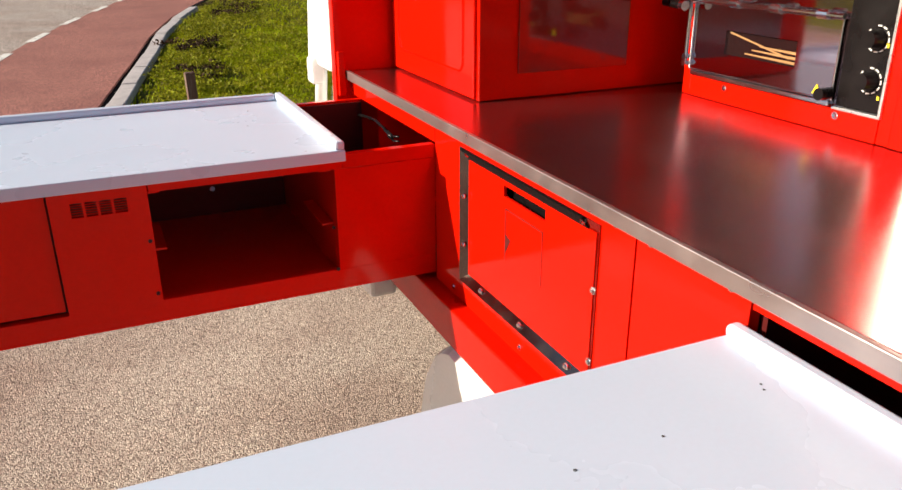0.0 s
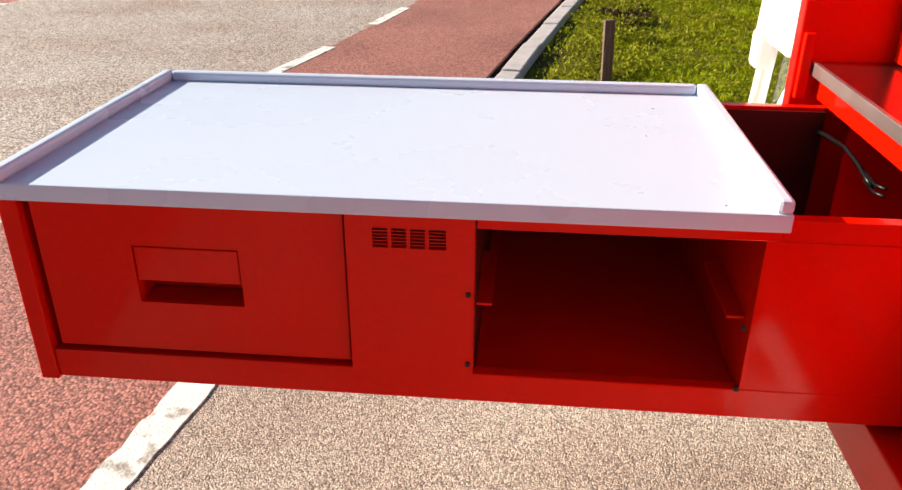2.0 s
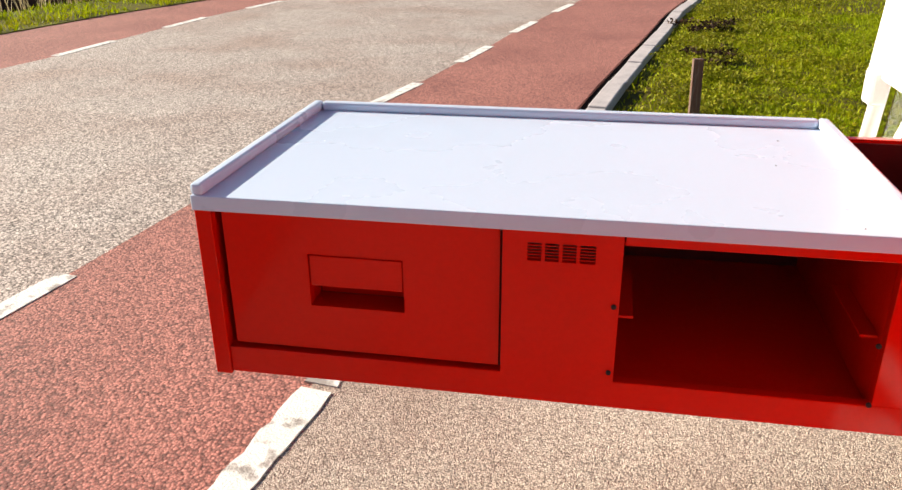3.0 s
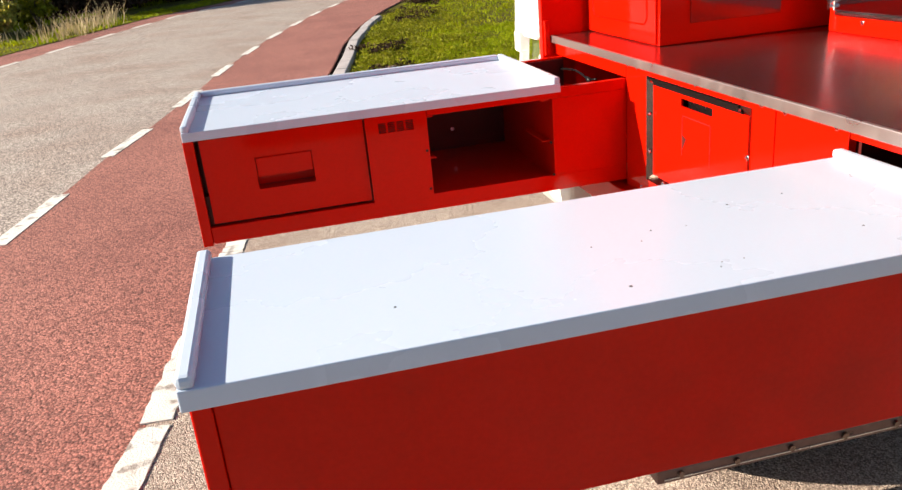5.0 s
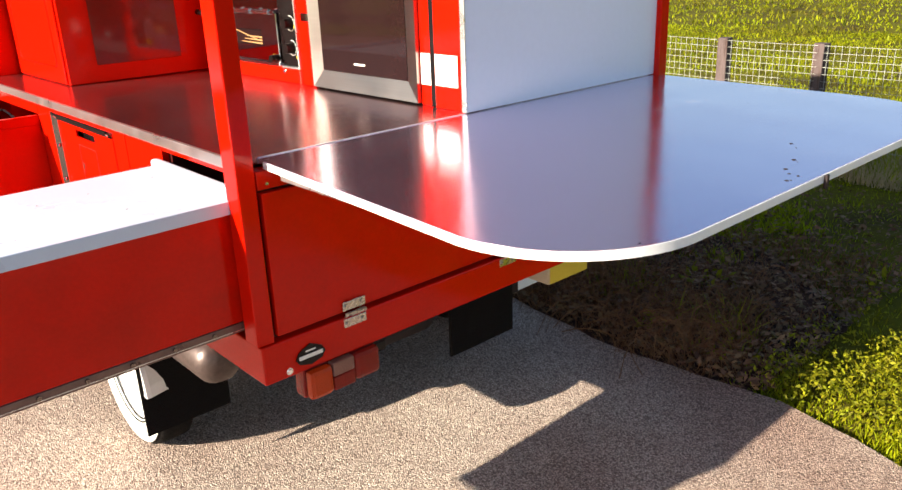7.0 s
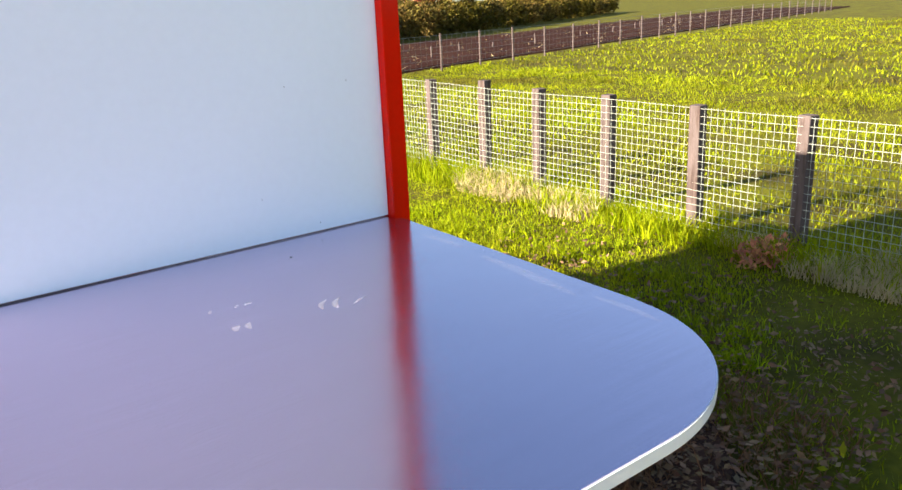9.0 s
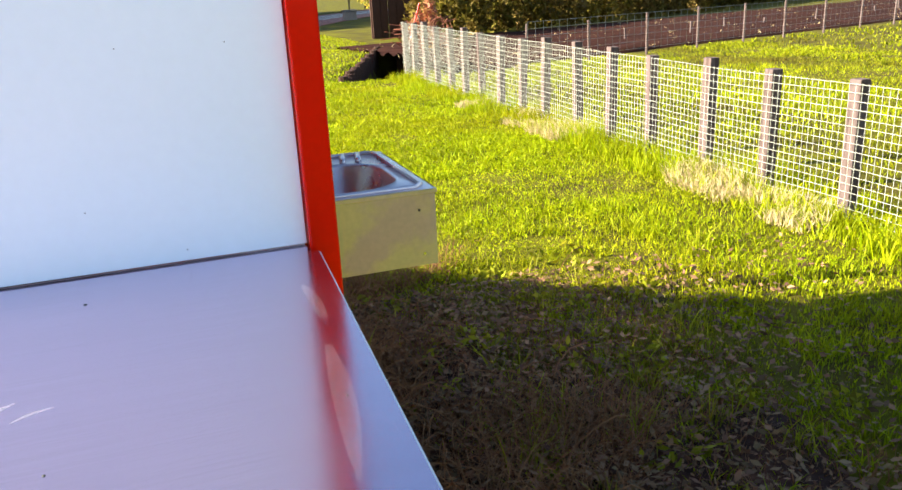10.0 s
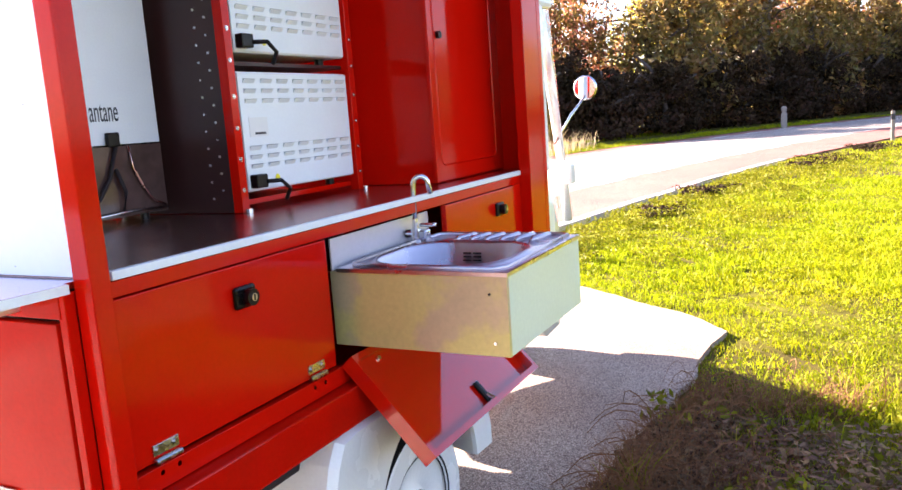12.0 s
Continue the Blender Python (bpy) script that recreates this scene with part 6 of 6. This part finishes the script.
def inside_drive(x, y):
    """Which spots lie on the gravel drive (even-odd rule)."""
    hit = np.zeros(len(x), bool)
    a, b = DRIVE_RIM, np.roll(DRIVE_RIM, -1, 0)
    for (x0, y0), (x1, y1) in zip(a, b):
        cross = (y0 > y) != (y1 > y)
        if y1 != y0:
            hit ^= cross & (x < (x1 - x0) * (y - y0) / (y1 - y0) + x0)
    return hit


def scatter(n, x0, x1, y0, y1, seed, keep=None):
    rng = np.random.default_rng(seed)
    x, y = rng.uniform(x0, x1, n), rng.uniform(y0, y1, n)
    kerb = np.interp(y, [k[1] for k in KERB_LINE], [k[0] for k in KERB_LINE]) + np.where(y > 5.4, 0.29, 0.0)
    ok = (x > kerb) & ~inside_drive(x, y)
    side = 4.18 + (y - 12.6) * 0.37
    ok &= ~((y > 12.65) & (x > side - 0.1) & (x < side + 3.3) & (y < 19.2))
    ok &= ~((x > 7.2) & (y > 12.9 + (x - 7.2) * 0.24))
    if keep is not None:
        ok &= keep(x, y)
    return np.stack([x, y], 1)[ok]


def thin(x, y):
    """Where the worn lawn beside the truck keeps its grass: patchy near the drive, whole further off, extra thin in the
    truck's shade.
    """
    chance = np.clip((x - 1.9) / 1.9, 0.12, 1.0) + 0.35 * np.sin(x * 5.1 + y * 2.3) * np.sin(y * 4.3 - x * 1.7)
    # Fewer blades below y 0.9: bare soil darkens the lawn in the truck's shade.
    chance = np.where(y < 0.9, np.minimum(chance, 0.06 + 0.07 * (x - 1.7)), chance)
    # Reaches past the wear over the shaded lawn, leaving out the sunlit corner.
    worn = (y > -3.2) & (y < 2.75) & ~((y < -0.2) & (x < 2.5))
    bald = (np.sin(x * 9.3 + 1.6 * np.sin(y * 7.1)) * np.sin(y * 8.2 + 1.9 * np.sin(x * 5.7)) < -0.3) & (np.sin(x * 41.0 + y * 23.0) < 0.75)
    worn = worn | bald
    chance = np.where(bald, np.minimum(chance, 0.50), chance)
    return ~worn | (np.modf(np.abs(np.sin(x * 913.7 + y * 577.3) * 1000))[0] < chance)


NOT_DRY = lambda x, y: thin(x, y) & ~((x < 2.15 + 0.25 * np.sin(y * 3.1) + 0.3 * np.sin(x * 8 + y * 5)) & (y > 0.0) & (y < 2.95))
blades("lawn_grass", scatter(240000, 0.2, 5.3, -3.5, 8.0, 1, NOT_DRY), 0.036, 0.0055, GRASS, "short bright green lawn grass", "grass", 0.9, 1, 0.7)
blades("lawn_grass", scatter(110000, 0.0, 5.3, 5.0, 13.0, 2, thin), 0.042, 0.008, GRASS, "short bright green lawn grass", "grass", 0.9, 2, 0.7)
blades("lawn_grass", scatter(70000, -1.0, 10.0, 5.0, 32.0, 3), 0.06, 0.016, GRASS, "short bright green lawn grass", "grass", 0.9, 3, 0.6)
blades("meadow_grass", scatter(120000, 5.2, 14.0, -6.0, 16.0, 4), 0.048, 0.010, MEADOW, "meadow grass beyond the garden fence", "grass", 0.9, 4, 0.8)
blades("meadow_grass", scatter(40000, 12.0, 40.0, -10.0, 20.0, 5), 0.07, 0.03, MEADOW, "meadow grass beyond the garden fence", "grass", 0.9, 5, 0.8)
verge_spots = []
rng = np.random.default_rng(6)
for k in range(26000):
    y = rng.uniform(2, 42)
    verge_spots.append((np.interp(y, [q[1] for q in FAR_EDGE], [q[0] for q in FAR_EDGE]) - rng.uniform(0.02, 1.75), y))
blades("verge_grass", np.array(verge_spots), 0.11, 0.02, GRASS, "rough grass on the far road verge", "grass", 0.8, 6, 0.8)
bank = []
for k in range(30000):
    y = rng.uniform(2, 36)
    bank.append((np.interp(y, [q[1] for q in FAR_EDGE], [q[0] for q in FAR_EDGE]) - rng.uniform(4.3, 16), y))
blades("bank_grass", np.array(bank), 0.10, 0.035, GRASS, "grass field behind the roadside ditch", "grass", 0.8, 7, 0.6)
# Cut along the truck's shadow edge: thick grass only where sun falls.
sunlit_corner = lambda x, y: y < -0.05 - 0.45 * (x - 1.5)
blades("lawn_grass", scatter(30000, 1.2, 3.4, -3.4, -0.15, 13, sunlit_corner), 0.045, 0.005, GRASS, "thick bright grass at the drive's edge", "grass", 0.9, 13, 0.8)
# dry and weedy strip along the drive
dry = lambda x, y: (x < 2.35 + 0.3 * np.sin(y * 2.3) + 0.2 * np.sin(y * 7.1)) & (y > -0.1) & (y < 2.95)
blades("dry_grass", scatter(17000, 1.6, 2.9, -0.4, 3.9, 8, dry), 0.15, 0.0036, STRAW, "brown dry grass beside the drive", "dry grass", 2.0, 8, 0.6)
blades("dry_grass", scatter(7000, 1.5, 3.3, -0.2, 2.3, 9), 0.07, 0.005, STRAW, "brown dry grass beside the drive", "dry grass", 1.3, 9, 0.6)
near_fence = lambda x, y: (np.abs(x - fence_x(y) + 0.15) < 0.28) & (np.sin(y * 2.1 + 0.6) + 0.6 * np.sin(y * 5.3) > 0.45 + 0.5 * np.sin(x * 9 + y * 7))
blades("bleached_grass", scatter(42000, 4.6, 5.5, -3.0, 8.9, 10, near_fence), 0.12, 0.006, STRAW_PALE, "bleached dead grass along the fence", "dry grass", 1.3, 10, 0.5)
rough = lambda x, y: np.abs(x - fence_x(y)) < 0.4
blades("fence_grass", scatter(30000, 4.7, 5.8, -3.0, 12.6, 12, rough), 0.14, 0.007, GRASS, "taller grass along the fence", "grass", 0.9, 12, 0.8)


def leaves(centre, reach, n, size, rng, shell=0.55):
    """Vertices and faces of leaf cards filling an uneven ellipsoid."""
    d = rng.normal(size=(n, 3))
    d /= np.linalg.norm(d, axis=1)[:, None]
    r = rng.uniform(shell, 1.0, n) ** 0.6
    lump = np.array([1 + 0.35 * noise.noise(tuple(v * 1.8 + np.array(centre))) for v in d])
    p = np.array(centre) + d * (r * lump)[:, None] * np.array(reach)
    a = rng.normal(size=(n, 3))
    a /= np.linalg.norm(a, axis=1)[:, None]
    b = np.cross(a, rng.normal(size=(n, 3)))
    b /= np.linalg.norm(b, axis=1)[:, None]
    s = (size * rng.uniform(0.6, 1.4, n))[:, None]
    v = np.stack([p - a * s, p - b * s * 0.45, p + a * s, p + b * s * 0.45], 1).reshape(-1, 3)
    f = np.arange(n * 4).reshape(-1, 4)
    return v, f


def tree(x, y, h, spread, n, seed, mat=LEAF_DARK, low=0.15, size=0.13, label="dense dark broadleaf tree with rusty autumn leaves"):
    """A tree or tall bush: tapered trunk with limbs, crown of many small leaves in clumps."""
    rng = np.random.default_rng(seed)
    t = thing("tree", (x, y, 0), label, "tree", group="roadside trees")
    bm = tube([(x, y, -0.2), (x + 0.1, y, h * 0.3), (x - 0.1, y + 0.1, h * 0.6), (x, y, h * 0.85)], 0.11 + h * 0.008, 8)
    for k in range(7):
        z = h * rng.uniform(0.2, 0.7)
        e = Vector((x + rng.uniform(-1, 1) * spread * 0.8, y + rng.uniform(-1, 1) * spread * 0.8, z + rng.uniform(0.5, 1.6)))
        tube([(x, y, z), Vector((x, y, z)).lerp(e, 0.5) + Vector((0, 0, 0.2)), e], 0.05, 6, bm=bm)
    part("trunk", bm, BARK, t, smooth=True)
    vs, fs, k = [], [], 0
    lumps = 13
    for c in range(lumps):
        z = h * (low + (0.95 - low) * (c + 0.5) / lumps)
        q = spread * (0.45 + 0.5 * math.sin(math.pi * min(1, (c + 1.2) / lumps)))
        cx, cy = rng.uniform(-0.75, 0.75) * q, rng.uniform(-0.75, 0.75) * q
        v, f = leaves((cx, cy, z), (q * 0.75, q * 0.75, h / lumps * 1.9), n // lumps, size, rng)
        vs.append(v)
        fs.append(f + k)
        k += len(v)
    soup("crown", np.concatenate(vs), np.concatenate(fs), mat, "", "", parent=t)
    return t


rng0 = np.random.default_rng(30)


def set_back(y, far):
    """How far behind the road's far edge the undergrowth stands; it swings away before the ditch."""
    return far + max(0.0, 31.0 - y) * 2.2


def road_gap(x, y, r):
    """True where a crown would close the open view along the road to the sky."""
    az, half = math.degrees(math.atan2(x - 1.86, y + 0.88)), math.degrees(math.atan2(r, y))
    return az + half > 11.0 and az - half < 12.4


k = 0
for y in list(np.arange(27.0, 31.0, 0.6)) + list(np.arange(31.0, 62, 1.45)):
    x = curve_x(FAR_EDGE, y) - set_back(y, 5.2) + rng0.uniform(-0.6, 0.6)
    hh, ww = rng0.uniform(2.6, 3.5), rng0.uniform(1.3, 1.8)
    k += 1
    if road_gap(x, y, ww * 0.9):
        continue
    # Low bushes added for the hedge's dark foot; shade lies in their leaf colour.
    tree(x, y, hh, ww, 3600, 99 + k, LEAF_SHADE, low=0.0, size=0.10, label="dense roadside undergrowth bush, shade put into its dark leaves")
for y in list(np.arange(27.0, 31.0, 0.9)) + list(np.arange(31.0, 66, 1.55)):
    x = curve_x(FAR_EDGE, y) - set_back(y, 12.0) + rng0.uniform(-1.2, 1.2)
    h = rng0.uniform(6.2, 8.6)
    gap = math.degrees(math.atan2(x - 2.52, y + 0.79))
    if -16.0 < gap < -12.4:
        h = 3.3
    if gap < -16.0:
        h = rng0.uniform(6.4, 7.6)
    pick = k % 3
    if gap < -15.0:
        pick = (0, 0, 2)[k % 3]
    elif gap < -6.0:
        pick = (1, 1, 2)[k % 3]
    elif gap < 6.0:
        pick = (0, 2, 0)[k % 3]
    mat, words = ((LEAF_RUST, "tall roadside tree with rusty red autumn leaves"), (LEAF_OLIVE, "tall roadside tree with olive and yellow leaves"), (LEAF_DARK, "tall roadside tree with green and brown leaves"))[pick]
    ww = rng0.uniform(1.9, 2.7)
    k += 1
    if not road_gap(x, y, ww * 0.9):
        tree(x, y, h, ww, 5200, 139 + k, mat, low=0.10, size=0.12, label=words)


for y in np.arange(36.0, 70, 2.0):
    x = curve_x(FAR_EDGE, y) - 6.5 + rng0.uniform(-0.8, 0.8)
    hh, ww = rng0.uniform(6.0, 7.5), rng0.uniform(1.9, 2.5)
    if road_gap(x, y, ww * 0.9):
        continue
    tree(x, y, hh, ww, 4200, 220 + int(y), LEAF_DARK, low=0.02, size=0.15, label="dark roadside tree at the far bend of the road")
v, f = leaves((0, 0, 1.48), (0.60, 0.60, 0.42), 760, 0.08, np.random.default_rng(19), 0.2)
soup("crown", v, f, LEAF_OLIVE, "", "", parent=planter)
tree(19.2, 70.0, 6.0, 1.6, 3000, 330, LEAF_OLIVE, low=0.1, size=0.16, label="golden roadside tree beyond the bend of the road")
for k, (x, y) in enumerate(((13.0, 30.0), (17.5, 32.5), (22.0, 35.0), (26.5, 37.5), (31.0, 40.0))):
    tree(x, y, 4.2 + 0.4 * (k % 3), 2.5, 3600, 300 + k, (LEAF_OLIVE, LEAF_RUST, LEAF_DARK)[k % 3], low=0.05, size=0.16, label="broad bushy tree behind the nursery rows")


def shrub(x, y, h, w, n, seed, mat=LEAF_DARK, label="leafy green and brown shrub on the ditch bank"):
    rng = np.random.default_rng(seed)
    t = thing("shrub", (x, y, 0), label, "shrub", group="ditch shrubs")
    bm = bmesh.new()
    for k in range(6):
        e = (x + rng.uniform(-w, w) * 0.7, y + rng.uniform(-w, w) * 0.7, h * rng.uniform(0.6, 1.0))
        tube([(x, y, -0.1), ((x + e[0]) / 2, (y + e[1]) / 2, e[2] * 0.6), e], 0.015, 5, bm=bm)
    part("stems", bm, BARK, t)
    vs, fs, k = [], [], 0
    for c in range(7):
        v, f = leaves((rng.uniform(-w, w) * 0.6, rng.uniform(-w, w) * 0.6, h * (0.15 + 0.12 * c)), (w * 0.5, w * 0.5, h * 0.2), n // 7, 0.06, rng, 0.1)
        vs.append(v)
        fs.append(f + k)
        k += len(v)
    soup("leaves", np.concatenate(vs), np.concatenate(fs), mat, "", "", parent=t)


for k, y in enumerate((7.5, 9.0, 11.2, 12.6, 14.8, 15.8, 17.4, 18.6)):
    shrub(curve_x(FAR_EDGE, y) - 4.8 - 0.4 * (k % 3), y, 0.7 + 0.28 * ((k * 7) % 3), 0.45 + 0.12 * (k % 3), 900, 60 + k, WEED if k % 2 else LEAF_DARK)
for k, (x, y) in enumerate(((-12.4, 20.6), (-11.2, 21.5), (-10.1, 22.0), (-9.5, 22.8), (-8.9, 23.3), (-8.0, 24.0), (-7.3, 25.0))):
    shrub(x, y, (1.1, 0.9, 1.7, 1.4, 1.1, 0.8, 1.0)[k], (0.7, 0.6, 0.9, 0.7, 0.8, 0.7, 0.6)[k], 2200, 80 + k, (WEED, LEAF_RUST, LEAF_OLIVE)[k % 3])
shrub(7.55, 18.1, 1.15, 0.34, 1500, 97, LEAF_RUST, "upright dry shrub with rusty brown leaves")
reeds = []
for k in range(1500):
    y = rng.uniform(3, 22)
    reeds.append((np.interp(y, [q[1] for q in FAR_EDGE], [q[0] for q in FAR_EDGE]) - rng.choice([1.9, 4.4]) + rng.normal() * 0.22, y))
blades("reed_tufts", np.array(reeds), 0.36, 0.014, STRAW_PALE, "dry reeds along the roadside ditch", "reeds", 0.6, 15, 0.6)

clump = np.concatenate([rng.normal(size=(160, 2)) * (0.28, 0.9) + c for c in ((-5.75, 21.2), (-5.35, 23.4))])
blades("reed_tufts", clump, 0.50, 0.018, STRAW_PALE, "tall pale reeds on the far road verge", "reeds", 0.7, 16, 0.5)

# nursery rows beyond the mud: narrow upright bushes in lines
for row in range(3):
    vs, fs, kk = [], [], 0
    rng = np.random.default_rng(70 + row)
    n_col = 46
    for c in range(n_col):
        x = 9.5 + c * 1.05 + rng.uniform(-0.15, 0.15)
        y = 21.6 + (x - 9.5) * 0.53 + row * 2.4 + rng.uniform(-0.15, 0.15)
        h = rng.uniform(1.28, 1.62)
        v, f = leaves((x, y, h * 0.52), (0.58, 0.58, h * 0.55), 620, 0.10, rng, 0.3)
        vs.append(v)
        fs.append(f + kk)
        kk += len(v)
    soup("nursery_row", np.concatenate(vs), np.concatenate(fs), LEAF_HEDGE, "long row of upright olive-green nursery bushes", "hedge", group="nursery rows")

# weeds on the edge of the lawn and drive
rng = np.random.default_rng(90)
vs, fs, kk = [], [], 0
for c in range(50):
    x, y = rng.uniform(1.75, 3.4), rng.uniform(-0.25, 3.0)
    v, f = leaves((x, y, 0.03), (0.10, 0.10, 0.03), 20, 0.022, rng, 0.1)
    vs.append(v)
    fs.append(f + kk)
    kk += len(v)
cvs, cfs, ck = [], [], 0
dvs, dfs, dk = [], [], 0
for c in range(650):
    x, y = rng.uniform(0.9, 4.8), rng.uniform(2.6, 11.0)
    if inside_drive(np.array([x - 0.1]), np.array([y]))[0]:
        continue
    w = rng.uniform(0.07, 0.22)
    v, f = leaves((x, y, 0.025), (w, w, 0.03), int(16 + 190 * w), 0.010, rng, 0.1)
    cvs.append(v)
    cfs.append(f + ck)
    ck += len(v)
soup("clover", np.concatenate(cvs), np.concatenate(cfs), GRASS, "small leafy clover in the lawn", "clover")
for c in range(420):
    y = rng.uniform(5.6, 17)
    x = curve_x(KERB_LINE, y) + 0.42 + abs(rng.normal()) * 0.9
    if y < 6.5 and x > 1.2:
        continue
    v, f = leaves((x, y, 0.05), (0.16, 0.16, 0.05), 62, 0.016, rng, 0.1)
    vs.append(v)
    fs.append(f + kk)
    kk += len(v)
for c in range(110):
    x, y = 1.72 + abs(rng.normal()) * 0.45, rng.uniform(-1.5, -0.22)
    v, f = leaves((x, y, 0.05), (0.10, 0.10, 0.055), 60, 0.009, rng, 0.1)
    vs.append(v)
    fs.append(f + kk)
    kk += len(v)
for cx, cy, w in ((2.15, 16.2, 0.42), (0.45, 8.85, 0.20), (0.62, 11.1, 0.30), (1.75, 15.0, 0.25), (2.9, 19.2, 0.4)):
    for c in range(int(90 * w)):
        v, f = leaves((cx + rng.normal() * w * 0.6, cy + rng.normal() * w, 0.05), (0.12, 0.12, 0.05), 40, 0.024, rng, 0.1)
        dvs.append(v)
        dfs.append(f + dk)
        dk += len(v)
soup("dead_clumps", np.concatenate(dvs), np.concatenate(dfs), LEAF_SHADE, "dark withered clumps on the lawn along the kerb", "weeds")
soup("weeds", np.concatenate(vs), np.concatenate(fs), WEED, "low leafy weeds in the lawn edge", "weeds")

v, f = leaves((4.78, 1.12, 0.05), (0.26, 0.14, 0.10), 420, 0.022, np.random.default_rng(92), 0.1)
soup("leaf_heap", v, f, LEAF_RUST, "small heap of reddish dead leaves by the fence", "leaf heap")

# dead leaves and rough tufts in the worn strip beside the drive
rng = np.random.default_rng(95)
n = 14000
lx, ly = 1.68 + np.abs(rng.normal(0, 1.05, n)), rng.uniform(-0.30, 2.55, n)
ok = ~inside_drive(lx, ly)
lx, ly = lx[ok], ly[ok]
n = len(lx)
p = np.stack([lx, ly, rng.uniform(-0.01, 0.05, n)], 1)
a = rng.normal(size=(n, 3)) * (1, 1, 0.35)
a /= np.linalg.norm(a, axis=1)[:, None]
b = np.cross(a, rng.normal(size=(n, 3)) * (0.3, 0.3, 1))
b /= np.linalg.norm(b, axis=1)[:, None]
s = rng.uniform(0.008, 0.024, n)[:, None]
v = np.stack([p - a * s, p - b * s * 0.5, p + a * s, p + b * s * 0.5], 1).reshape(-1, 3)
soup("leaf_litter", v, np.arange(n * 4).reshape(-1, 4), LITTER, "dead brown leaves lying in the worn grass", "leaf litter")
tufts = []
for k in range(32):
    cx, cy = 1.75 + abs(rng.normal(0, 0.9)), rng.uniform(-0.2, 2.9)
    for j in range(int(rng.integers(14, 34))):
        tufts.append((cx + rng.normal(0, 0.045), cy + rng.normal(0, 0.045)))
tufts = np.array(tufts)
tufts = tufts[~inside_drive(tufts[:, 0], tufts[:, 1])]
blades("rough_tufts", tufts, 0.15, 0.006, WEED, "rough dark grass tufts beside the drive", "grass", 1.0, 18, 0.5)
tufts = []
for k in range(150):
    cx, cy = rng.uniform(2.1, 4.2), rng.uniform(0.4, 3.8)
    w = rng.uniform(0.03, 0.07)
    for j in range(int(rng.integers(24, 60))):
        tufts.append((cx + rng.normal(0, w), cy + rng.normal(0, w)))
blades("lawn_tufts", np.array(tufts), 0.075, 0.006, GRASS, "thick uneven tufts of green lawn grass", "grass", 1.1, 23, 0.5)


# worn brown earth in the strip beside the drive, with tangled dead stalks on it
edge = []
for k in range(44):
    y = -0.28 + 2.95 * k / 43
    edge.append((2.75 + 0.40 * math.sin(y * 2.3) + 0.22 * noise.noise((y * 2.7, 3.0, 1.0)) - max(0.0, y - 2.0) * 0.9, y))
inner_edge = [(1.58, y) for y in (2.66, 2.3, 1.6, 0.7, 0.0, -0.25)]
bm = plate(edge + inner_edge, "z", -0.05, -0.008)
bmesh.ops.triangulate(bm, faces=[f for f in bm.faces if len(f.verts) > 4])
solid("bare_earth", bm, EARTH, "worn brown earth beside the drive", "earth", kind="structure")
rng = np.random.default_rng(97)
verts, faces = [], []
for k in range(620):
    x, y = 1.66 + abs(rng.normal(0, 0.36)), rng.uniform(0.0, 3.0)
    if inside_drive(np.array([x - 0.05]), np.array([y]))[0]:
        continue
    a = rng.uniform(0, 2 * math.pi)
    reach, rise = rng.uniform(0.10, 0.34), rng.uniform(0.02, 0.16)
    bend = rng.uniform(-0.9, 0.9)
    w = rng.uniform(0.0009, 0.0022)
    i0 = len(verts)
    for j in range(6):
        t = j / 5
        ang = a + bend * t
        px, py = x + math.cos(ang) * reach * t, y + math.sin(ang) * reach * t
        pz = -0.01 + rise * 4 * t * (1 - t) * 0.9 + 0.03 * t
        sx, sy = -math.sin(ang) * w, math.cos(ang) * w
        verts += [(px - sx, py - sy, pz), (px + sx, py + sy, pz), (px, py, pz + 2 * w)]
    for j in range(5):
        for m in range(3):
            p, q = i0 + j * 3 + m, i0 + j * 3 + (m + 1) % 3
            faces.append((p, q, q + 3, p + 3))
soup("dead_stalk_tangle", verts, faces, STRAW, "tangle of thin dry stalks beside the drive", "dry stalks")
# straw lying in the furrows of the mud
spots = []
for k in range(2600):
    u, j = rng.uniform(0, 40), rng.integers(0, 12)
    spots.append(mud_point(u, 0.25 + j * 0.66 + rng.normal(0, 0.05)))
blades("furrow_straw", np.array(spots), 0.11, 0.03, STRAW_PALE, "pale straw lying in the furrows", "straw", 2.2, 21, 0.4)
# dark muddy wall of the ditch under the fence
bm = bmesh.new()
pts = [(4.05 + 3.05 + (y - 11.7) * 0.37, y) for y in (11.9, 13.5, 15.2, 17.0, 18.9)]
rows = [[bm.verts.new((x, y, -0.76)), bm.verts.new((x + 0.02, y, -0.01)), bm.verts.new((x + 0.25, y, -0.01)), bm.verts.new((x + 0.25, y, -0.76))] for x, y in pts]
for a, b in zip(rows, rows[1:]):
    for k in range(4):
        bm.faces.new((a[k], a[(k + 1) % 4], b[(k + 1) % 4], b[k]))
bm.faces.new(rows[0])
bm.faces.new(rows[-1][::-1])
box(7.0, 10.4, 18.85, 19.0, -0.76, -0.01, bm=bm)
solid("ditch_bank", bm, EARTH, "dark muddy bank of the ditch", "ditch bank", kind="structure")
